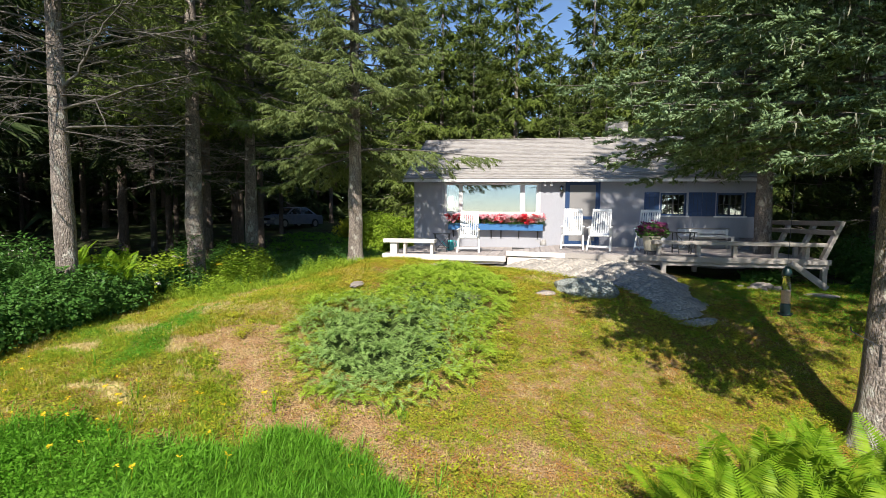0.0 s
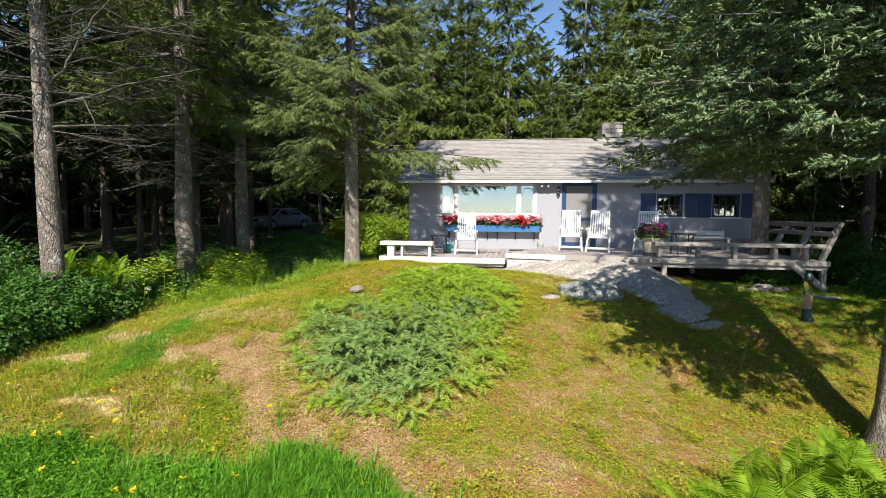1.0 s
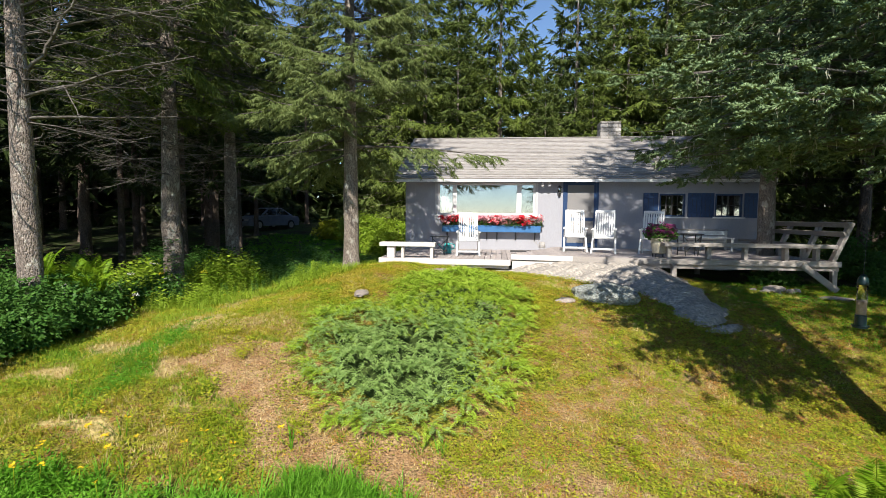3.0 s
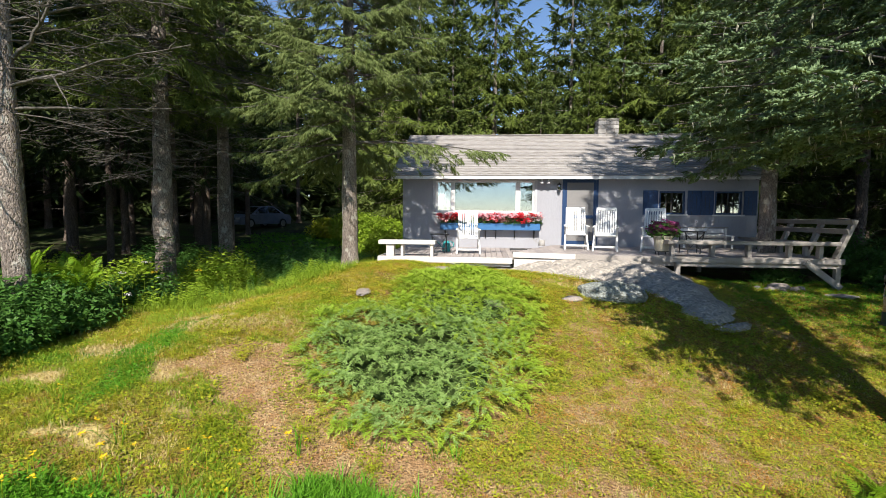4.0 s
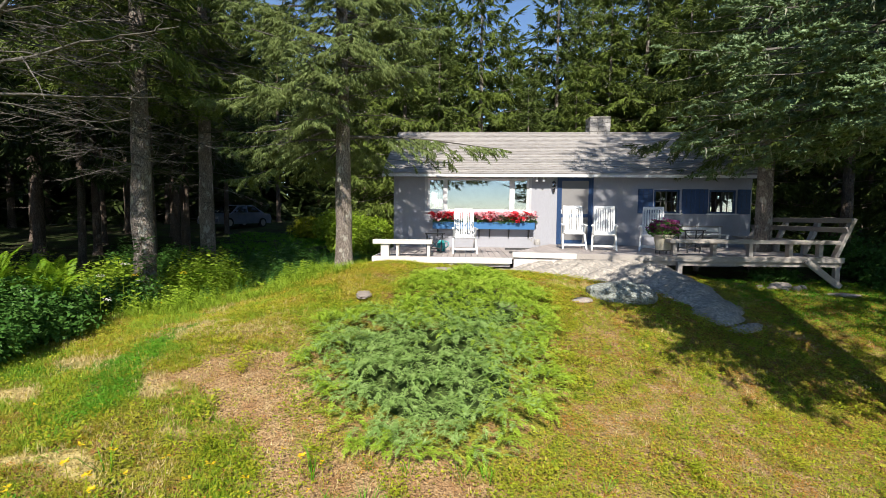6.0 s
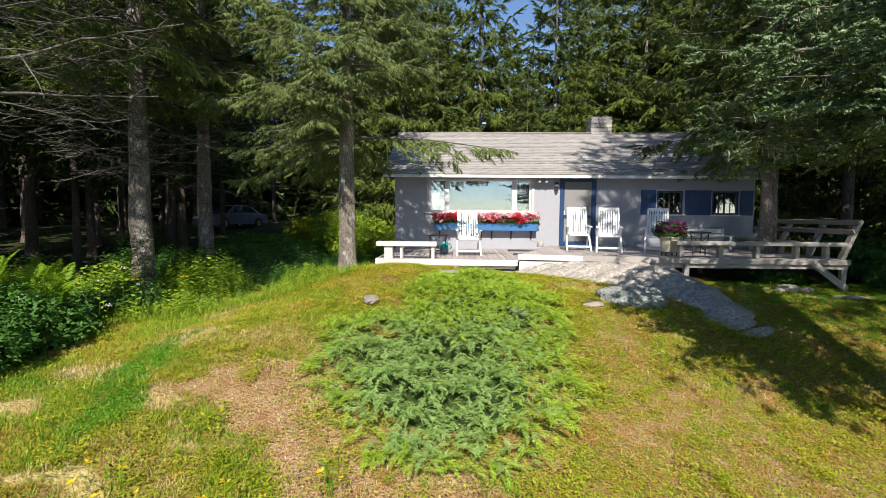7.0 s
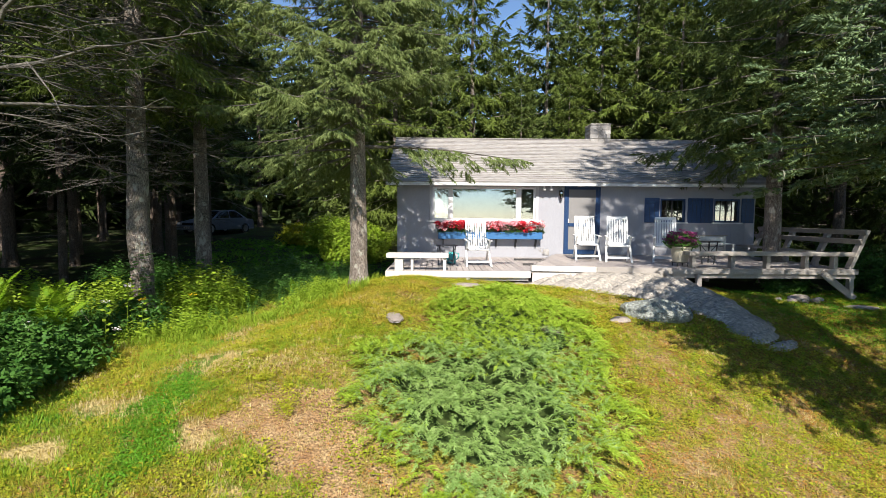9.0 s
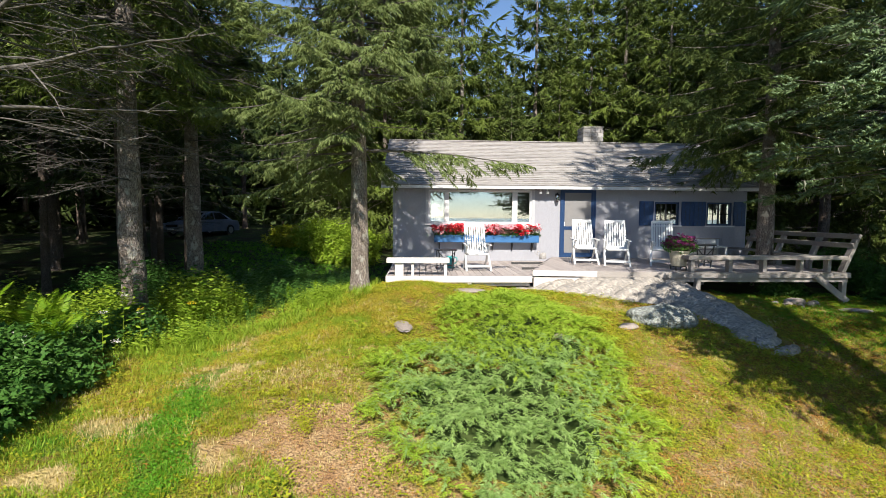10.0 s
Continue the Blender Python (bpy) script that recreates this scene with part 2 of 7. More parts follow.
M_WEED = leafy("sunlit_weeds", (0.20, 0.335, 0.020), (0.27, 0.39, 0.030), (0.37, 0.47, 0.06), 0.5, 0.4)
M_ROCK = surface("grey_granite", (0.37, 0.325, 0.275), (0.54, 0.48, 0.41), 2.2, 14, 0.9, 0.8, 0.02, (1.0, 1.9, 1), (0.26, 0.24, 0.215))
M_BOULDER = surface("lichened_boulder", (0.26, 0.285, 0.25), (0.38, 0.40, 0.36), 3.5, 26, 0.92, 0.9, 0.02, (1, 1, 1), (0.17, 0.175, 0.16))
M_STONE = per_piece(surface("chimney_stone", (0.34, 0.32, 0.30), (0.44, 0.42, 0.40), 4, 40, 0.9, 0.6, 0.008), 0.25)
M_RED = leafy("red_petals", (0.50, 0.010, 0.022), (0.62, 0.022, 0.04), (0.72, 0.07, 0.09), 0.5, 0.3, 5)
M_PINK = leafy("pink_petals", (0.72, 0.22, 0.30), (0.8, 0.42, 0.46), (0.85, 0.62, 0.62), 0.5, 0.3, 5)
M_WHITE_PETAL = leafy("white_petals", (0.8, 0.76, 0.74), (0.75, 0.62, 0.62), (0.85, 0.82, 0.8), 0.5, 0.3, 5)
M_PURPLE = leafy("purple_petals", (0.10, 0.03, 0.15), (0.20, 0.03, 0.12), (0.32, 0.05, 0.12), 0.5, 0.3, 5)
M_YELLOW = leafy("yellow_petals", (0.75, 0.50, 0.015), (0.8, 0.55, 0.02), (0.85, 0.6, 0.04), 0.5, 0.3, 5)


def glass_material(name, ior):
    m, nt, b = shader(name)
    b.inputs["Transmission Weight"].default_value = 1.0
    b.inputs["Roughness"].default_value = 0.012
    b.inputs["IOR"].default_value = ior
    b.inputs["Base Color"].default_value = (0.96, 0.98, 0.98, 1)
    return m


M_GLASS = glass_material("window_glass", 3.1)


# ---- ground ----
def ground(x, y):
    x, y = np.asarray(x, float), np.asarray(y, float)
    c = 6.62 + 2.88 * sig((x - 0.05) / 0.9) - 2.5 * sig((-6.3 - x) / 0.6)
    up = -0.375 - 0.22 * sig((x - 2.5) / 0.7) - 0.56 * sig((-6.4 - x) / 0.7) + 0.26 * np.exp(-((x + 4.9) ** 2 + (y - 11.7) ** 2) / 3.2)
    up = up + 0.012 * np.clip(y - 18, 0, 25) + 0.07 * np.clip(y - 17, 0, 16) * sig((-6.8 - x) / 0.7)
    low = -1.88 + 0.16 * sig((-4.0 - x) / 0.6) - 0.06 * np.clip(5 - y, 0, 30) - 0.08 * sig((x - 3) / 0.6)
    z = low + (up - low) * sig((y - c) / 1.05)
    z = z + 0.03 * np.sin(1.7 * x + 0.6 * y) * np.cos(1.3 * y - 0.5 * x) + 0.015 * np.sin(4.1 * x + 1.0) * np.sin(3.7 * y)
    return z - 0.11 * np.clip(-y - 8, 0, 30) * sig((-y - 8) / 2)


def blob(x, y, cx, cy, rx, ry, turn=0.0):
    a = radians(turn)
    u, v = (x - cx) * cos(a) + (y - cy) * sin(a), -(x - cx) * sin(a) + (y - cy) * cos(a)
    return np.exp(-((u / rx) ** 2 + (v / ry) ** 2))


def warped(x, y):
    """Bends the plan so that patches get uneven edges."""
    return (x + 0.22 * np.sin(2.3 * y + 1.1 * x) + 0.12 * np.sin(5.7 * x - 3.1 * y) + 0.06 * np.sin(11 * y + 4 * x),
            y + 0.16 * np.sin(2.9 * x - 0.8 * y) + 0.10 * np.sin(6.3 * y + 3.7 * x) + 0.05 * np.sin(12 * x - 5 * y))


def soil_at(x, y):
    """How bare and rusty the ground is."""
    x, y = warped(x, y)
    return np.clip(0.62 * blob(x, y, -5.35, 6.65, 0.7, 0.6, -30) + 0.85 * blob(x, y, -4.35, 5.75, 0.85, 0.34, -30) + 0.95 * blob(x, y, -3.0, 5.2, 0.9, 0.3, 0) + 0.75 * blob(x, y, -1.4, 5.05, 0.8, 0.25)
                   + 0.25 * blob(x, y, 0.2, 7.6, 1.1, 0.5, 20) + 0.32 * blob(x, y, 0.2, 6.2, 2.2, 0.8) + 0.45 * blob(x, y, -0.9, 8.3, 0.5, 0.5) + 0.5 * blob(x, y, 2.9, 9.6, 1.0, 0.16, -30), 0, 1)


def straw_at(x, y):
    """How dry and straw-coloured the grass is."""
    u, v = x + 0.08 * np.sin(9 * y + 3 * x), y + 0.08 * np.sin(8 * x - 4 * y)
    pale = 0.95 * blob(u, v, -6.65, 8.0, 0.40, 0.20, 30) + 0.9 * blob(u, v, -6.85, 7.5, 0.16, 0.22, 10) + 0.85 * blob(u, v, -7.35, 6.8, 0.42, 0.20, 20) + 0.8 * blob(u, v, -6.15, 6.25, 0.34, 0.20, 30)
    pale = pale + 0.85 * blob(u, v, -7.5, 5.9, 0.5, 0.22, 8) + 0.7 * blob(u, v, -6.3, 5.05, 0.7, 0.16, 5) + 0.5 * blob(u, v, -5.6, 5.75, 0.5, 0.16, -10) + 0.55 * blob(u, v, -5.5, 8.25, 0.6, 0.13, 25)
    x, y = warped(x, y)
    return np.clip(pale + 0.5 * blob(x, y, -1.0, 10.8, 1.1, 0.5) + 0.3 * blob(x, y, 0.6, 8.0, 1.6, 0.7, 25) + 0.35 * blob(x, y, -5.0, 10.2, 0.9, 0.4), 0, 1)


def clover_at(x, y):
    """The strip of dark clover that runs down the lawn."""
    return blob(x + 0.08 * np.sin(6 * y), y, -6.68, 6.55, 1.25, 0.26, 103)


def lush_at(x, y):
    """How green and tall the grass is."""
    strip = clover_at(x, y)
    x, y = warped(x, y)
    return np.clip(1.1 * sig((4.52 + 0.14 * np.clip(x + 5.5, -1.5, 2) - y) / 0.14) * sig((-2.1 - x) / 0.25) + 0.8 * strip + 0.65 * blob(x, y, -8.0, 6.35, 0.9, 0.3, 10) + 0.45 * blob(x, y, -6.6, 9.0, 1.2, 0.5, 15) + 0.32 * blob(x, y, -7.0, 7.4, 1.6, 1.3) + 0.35 * blob(x, y, 3.6, 9.9, 1.6, 0.9) + 0.5 * sig((y - 14) / 1.5) * sig((-6 - x) / 0.8), 0, 1)

# ---- the ground sheet ----
def spaced(lo, hi, step, far, n=16):
    mid = np.arange(lo, hi + step / 2, step)
    g = np.geomspace(step * 3, far, n)
    return np.concatenate([lo - g[::-1], mid, hi + g])


def make_ground():
    xs, ys = spaced(-13, 9, 0.125, 1400), spaced(0, 19, 0.125, 1400)
    X, Y = np.meshgrid(xs, ys)
    Z = ground(X, Y)
    rough = np.array([noise.noise(Vector((x * 2.2, y * 2.2, 0))) for x, y in zip(X.ravel(), Y.ravel())]).reshape(X.shape)
    Z = Z + 0.02 * rough
    V = np.stack([X, Y, Z], -1).reshape(-1, 3)
    nx, ny = len(xs), len(ys)
    i, j = np.meshgrid(np.arange(nx - 1), np.arange(ny - 1))
    a = (j * nx + i).ravel()
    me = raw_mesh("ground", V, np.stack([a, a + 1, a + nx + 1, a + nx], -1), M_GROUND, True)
    x, y = V[:, 0], V[:, 1]
    # Woods cover: dark ground colour past the lawn, under deck and house too.
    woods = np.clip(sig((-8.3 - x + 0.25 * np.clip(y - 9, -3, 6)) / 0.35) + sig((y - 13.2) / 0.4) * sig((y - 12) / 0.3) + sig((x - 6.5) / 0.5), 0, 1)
    col = me.color_attributes.new("cover", "FLOAT_COLOR", "POINT")
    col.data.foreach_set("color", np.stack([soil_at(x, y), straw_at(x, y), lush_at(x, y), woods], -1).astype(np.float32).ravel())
    return tagged(new("ground", me), "sloping lawn of mossy turf with bare rusty patches and dry grass", "ground", kind="structure")


def ground_material():
    m, nt, b = shader("lawn_and_soil")
    at = nt.nodes.new("ShaderNodeAttribute")
    at.attribute_name = "cover"
    sp = nt.nodes.new("ShaderNodeSeparateColor")
    nt.links.new(at.outputs["Color"], sp.inputs[0])

    def ragged(sock, scale, width=0.5, cut=0.42):
        n = noised(nt, scale, 6, lo=0.0, hi=1.0)
        ad = nt.nodes.new("ShaderNodeMath")
        ad.operation = "MULTIPLY_ADD"
        nt.links.new(n, ad.inputs[0])
        ad.inputs[1].default_value = width
        nt.links.new(sock, ad.inputs[2])
        r = nt.nodes.new("ShaderNodeMapRange")
        r.inputs[1].default_value, r.inputs[2].default_value = cut + width * 0.3, cut + width * 0.62
        nt.links.new(ad.outputs[0], r.inputs[0])
        return r.outputs[0]
    turf = mixed(nt, noised(nt, 2.4, 5), (0.20, 0.225, 0.018), (0.31, 0.255, 0.045))
    turf = mixed(nt, noised(nt, 5.0, 5, lo=0.46, hi=0.58), turf, (0.27, 0.135, 0.045))
    turf = mixed(nt, noised(nt, 15, 5, lo=0.5, hi=0.6), turf, (0.30, 0.30, 0.035))
    turf = mixed(nt, noised(nt, 34, 3, lo=0.42, hi=0.68), turf, (0.085, 0.075, 0.018))
    soil = mixed(nt, noised(nt, 5, 5), (0.34, 0.19, 0.085), (0.45, 0.31, 0.155))
    soil = mixed(nt, noised(nt, 46, 3, lo=0.42, hi=0.7), soil, (0.14, 0.08, 0.045))
    straw = mixed(nt, noised(nt, 26, 4), (0.54, 0.42, 0.18), (0.36, 0.29, 0.10))
    lush = mixed(nt, noised(nt, 9, 4), (0.085, 0.145, 0.02), (0.15, 0.19, 0.035))
    # Needle litter and moss, darkened in colour to look shaded by the trees.
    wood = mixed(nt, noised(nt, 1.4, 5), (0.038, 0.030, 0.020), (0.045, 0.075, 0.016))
    c = mixed(nt, ragged(sp.outputs[1], 4), turf, straw)
    c = mixed(nt, ragged(sp.outputs[0], 5, 1.2, 0.30), c, soil)
    c = mixed(nt, ragged(sp.outputs[2], 4), c, lush)
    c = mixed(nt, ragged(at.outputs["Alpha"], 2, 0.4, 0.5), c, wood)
    nt.links.new(c, b.inputs["Base Color"])
    b.inputs["Roughness"].default_value = 0.95
    b.inputs["Specular IOR Level"].default_value = 0.15
    bumped(nt, b, noised(nt, 30, 6, lo=0.2, hi=0.8), 0.9, 0.04)
    return m


M_GROUND = ground_material()
make_ground()

M_WATER, _nt, _b = shader("calm_sea")
_nt.links.new(mixed(_nt, noised(_nt, 0.05, 3), (0.02, 0.05, 0.07), (0.03, 0.06, 0.08)), _b.inputs["Base Color"])
_b.inputs["Roughness"].default_value = 0.12
bumped(_nt, _b, noised(_nt, 0.8, 4), 0.25, 0.1)
tagged(raw_part("water", [(-1500, -1500, -4.4), (1500, -1500, -4.4), (1500, -18, -4.4), (-1500, -18, -4.4)], [(0, 1, 2, 3)], M_WATER), "calm pale sea beyond the lawn", "water", kind="structure")


# ---- foliage templates ----
def kite(p, d, l, w, up):
    s = np.cross(d, up)
    s = s / (np.linalg.norm(s) + 1e-9)
    return [p, p + d * l * 0.45 + s * w / 2, p + d * l, p + d * l * 0.45 - s * w / 2]


def spray_template(seed, needles, twigs=13, wide=0.095, reach=0.52, least=0.2, fall=0.0, plain=True, stem=1.0):
    """A spruce branchlet one unit long. needles: each shoot is a plump brush with this many needles standing out; 0: thin shoots. fall: how far the shoots hang."""
    rng = np.random.RandomState(seed)
    V, F = [], []
    axes = [(np.zeros(3), np.array([1.0, 0, 0]), stem)]
    for k in range(twigs):
        s = (0.08 + 0.84 * k / twigs) * stem
        sd = 1 if k % 2 else -1
        a = radians(rng.uniform(30, 66))
        d = np.array([cos(a), sd * sin(a), rng.uniform(-0.35, 0.3) - fall * rng.uniform(0.6, 1.3)])
        axes.append((np.array([s, 0, -0.06 * s * s]), d / np.linalg.norm(d), (reach * (1 - s) + least) * rng.uniform(0.7, 1.2)))
    for n, (p, d, l) in enumerate(axes):
        up = np.array([rng.uniform(-0.4, 0.4), rng.uniform(-0.4, 0.4), 1.0])
        s1 = np.cross(d, up)
        s1 /= np.linalg.norm(s1) + 1e-9
        s2 = np.cross(s1, d)
        if needles:
            o, r = len(V), wide * rng.uniform(0.85, 1.15) * (0.7 if n == 0 else 1)
            m = p + d * l * 0.62
            V += [m + s1 * r, m - s1 * r * 0.5 + s2 * r, m - s1 * r * 0.5 - s2 * r, p + d * l, p]
            F += [[o + 3, o + 1, o], [o + 3, o + 2, o + 1], [o + 3, o, o + 2], [o + 4, o, o + 1], [o + 4, o + 1, o + 2], [o + 4, o + 2, o]]
            for i in range(needles):
                t = (i + rng.uniform(0, 1)) / needles
                roll = rng.uniform(-0.9, PI + 0.9)
                side = s1 * cos(roll) + s2 * sin(roll)
                nd = d * 0.7 + side * 0.75
                w = np.cross(nd, side + 0.3 * d)
                w /= np.linalg.norm(w) + 1e-9
                q = p + d * l * t
                L = 0.10 * rng.uniform(0.8, 1.2)
                V += [q - w * 0.015, q + w * 0.015, q + nd * L]
                F.append([len(V) - 3, len(V) - 2, len(V) - 1])
        elif plain:
            o, w = len(V), wide * rng.uniform(0.85, 1.2) / 2
            turn = 1.1 * rng.randn()
            s1 = s1 * cos(turn) + s2 * sin(turn)
            V += [p - s1 * w, p + s1 * w, p + d * l]
            F.append([o, o + 1, o + 2])
        else:
            o = len(V)
            V += kite(p, d, l, wide * rng.uniform(0.85, 1.2), up + np.array([0, rng.uniform(-0.8, 0.8), 0]))
            F += [[o, o + 1, o + 2], [o, o + 2, o + 3]]
    return np.array(V), np.array(F)


FINE = [spray_template(s, 9, 12, 0.056, 0.06, 0.22, 0.0, stem=0.8) for s in range(4)]
COARSE = [spray_template(10 + s, 0, 17, 0.075, 0.40, 0.30, 0.25) for s in range(3)]
HANGING = [spray_template(40 + s, 0, 24, 0.062, 0.18, 0.30, 0.80) for s in range(4)]
BROAD = [spray_template(20 + s, 0, 14, 0.105, 0.32, 0.24, 0.35) for s in range(3)]
WIDE = [spray_template(30 + s, 0, 9, 0.14, 0.5, 0.34, 0.30) for s in range(2)]


def limb_path(base, az, L, elev, sag, lift, rng, n=8, wob=0.03):
    s = np.linspace(0, 1, n)
    d = np.array([cos(az), sin(az)])
    side = np.array([-sin(az), cos(az)])
    w = np.cumsum(rng.uniform(-1, 1, n)) * wob * L
    P = np.zeros((n, 3))
    P[:, :2] = base[:2] + d * (L * s)[:, None] + side * w[:, None]
    P[:, 2] = base[2] + L * (math.tan(elev) * s - sag * s ** 2 + lift * s ** 4)
    return P


def along(P, s):
    t = np.clip(s, 0, 1) * (len(P) - 1)
    i = np.minimum(t.astype(int), len(P) - 2)
    f = (t - i)[:, None]
    return P[i] * (1 - f) + P[i + 1] * f, P[i + 1] - P[i]


def sprays_on(P, L, size, step, rng, out, s0=0.2, hang_by=0.3):
    """Fills the lists in out with frames of sprays along a limb and its side shoots."""
    st = step * 1.15
    k = max(3, int(L * (1 - s0) / st))
    ss = s0 + (1 - s0) * (np.arange(k) + rng.uniform(0.1, 0.9, k)) / k
    base, D = along(P, ss)
    D = D / (np.linalg.norm(D, axis=1)[:, None] + 1e-9)
    for sd in (1, -1):
        side = np.cross(np.array([0, 0, 1.0]), D) * sd
        side /= np.linalg.norm(side, axis=1)[:, None] + 1e-9
        a = np.radians(rng.uniform(42, 66, k))[:, None]
        d2 = D * np.cos(a) + side * np.sin(a)
        d2[:, 2] -= rng.uniform(0.05, 0.35, k) + hang_by * 0.6
        d2 /= np.linalg.norm(d2, axis=1)[:, None]
        l2 = (L * 0.36 * (1 - ss) ** 0.8 + size * 0.5) * rng.uniform(0.75, 1.2, k)
        n2 = np.maximum(1, (l2 / step).astype(int))
        rep = np.repeat(np.arange(k), n2)
        t2 = np.concatenate([(np.arange(n) + 0.25) / n for n in n2])
        m = len(rep)
        o = base[rep] + d2[rep] * (l2[rep] * t2)[:, None]
        o[:, 2] -= 0.25 * l2[rep] * t2 ** 2
        alt = np.where(rng.rand(m) < 0.5, 1, -1)[:, None]
        perp = np.cross(np.array([0, 0, 1.0]), d2[rep]) * alt
        b = np.radians(rng.uniform(5, 50, m))[:, None]
        x = d2[rep] * np.cos(b) + perp * np.sin(b)
        x[:, 2] -= rng.uniform(0.0, 0.5, m) + hang_by
        out[0].append(o)
        out[1].append(x)
        out[2].append(size * rng.uniform(0.75, 1.25, m))
    tip, td = along(P, np.array([0.93, 0.99]))
    out[0].append(tip)
    out[1].append(td + rng.uniform(-0.1, 0.1, (2, 3)) * np.linalg.norm(td[0]))
    out[2].append(np.full(2, size * 1.15))


def foliage(out, templates, rng, gaps=0.0, roll=0.9):
    O, X, S = np.concatenate(out[0]), np.concatenate(out[1]), np.concatenate(out[2])
    if gaps:
        keep = np.array([noise.noise(Vector((p[0] * 1.9, p[1] * 1.9, p[2] * 2.6 + gaps * 50))) for p in O]) > -0.42 + gaps
        O, X, S = O[keep], X[keep], S[keep]
    Z = np.stack([rng.uniform(-roll, roll, len(O)), rng.uniform(-roll, roll, len(O)), np.ones(len(O))], -1)
    pick = rng.randint(0, len(templates), len(O))
    return merge([place(*templates[k], O[pick == k], X[pick == k], Z[pick == k], S[pick == k]) for k in range(len(templates)) if (pick == k).any()])


def trunk_arrays(h, r, rng, lean=(0, 0), sides=14, flare=1.5, foot=0.4):
    zs = np.concatenate([[-foot, 0, 0.12, 0.3, 0.6], np.linspace(1.0, h, max(8, int(h * 1.6)))])
    rr = r * np.interp(zs, [-foot, 0, 0.12, 0.3, 0.6, 1.5, h * 0.5, h], [flare * 1.15, flare, flare * 0.86, 1.15, 1.04, 1.0, 0.62, 0.07])
    wob = np.cumsum(rng.uniform(-1, 1, (len(zs), 2)), 0) * 0.012
    wob[:6] *= 0.3
    P = np.stack([lean[0] * zs + wob[:, 0], lean[1] * zs + wob[:, 1], zs], -1)
    V, F = tube_arrays([(P, rr)], sides)
    C = np.repeat(P, sides, 0)
    k = np.array([noise.noise(Vector((v[0] * 5, v[1] * 5, v[2] * 1.6))) for v in V])
    V = C + (V - C) * (1 + 0.10 * k)[:, None]
    return P, V, F


def twiggy(P, r0, rng, paths, depth=2, gap=0.2, length=0.45):
    """A bare limb with forked side twigs, added to paths."""
    n = len(P)
    paths.append((P, np.linspace(r0, max(0.003, r0 * 0.22), n)))
    if depth == 0:
        return
    L = np.linalg.norm(P[-1] - P[0])
    for s in np.arange(0.22, 0.97, gap / max(L, 0.3)):
        s = min(0.98, s + rng.uniform(-0.05, 0.05))
        q, d = along(P, np.array([s]))
        az = math.atan2(d[0][1], d[0][0]) + (1 if rng.rand() < 0.5 else -1) * radians(rng.uniform(28, 68))
        l = length * L * (1.05 - s) * rng.uniform(0.5, 1.2) + 0.12
        C = limb_path(q[0], az, l, radians(rng.uniform(-28, 22)), rng.uniform(0.0, 0.3), rng.uniform(0, 0.2), rng, 5, 0.06)
        twiggy(C, r0 * 0.42, rng, paths, depth - 1, gap * 1.1, length)


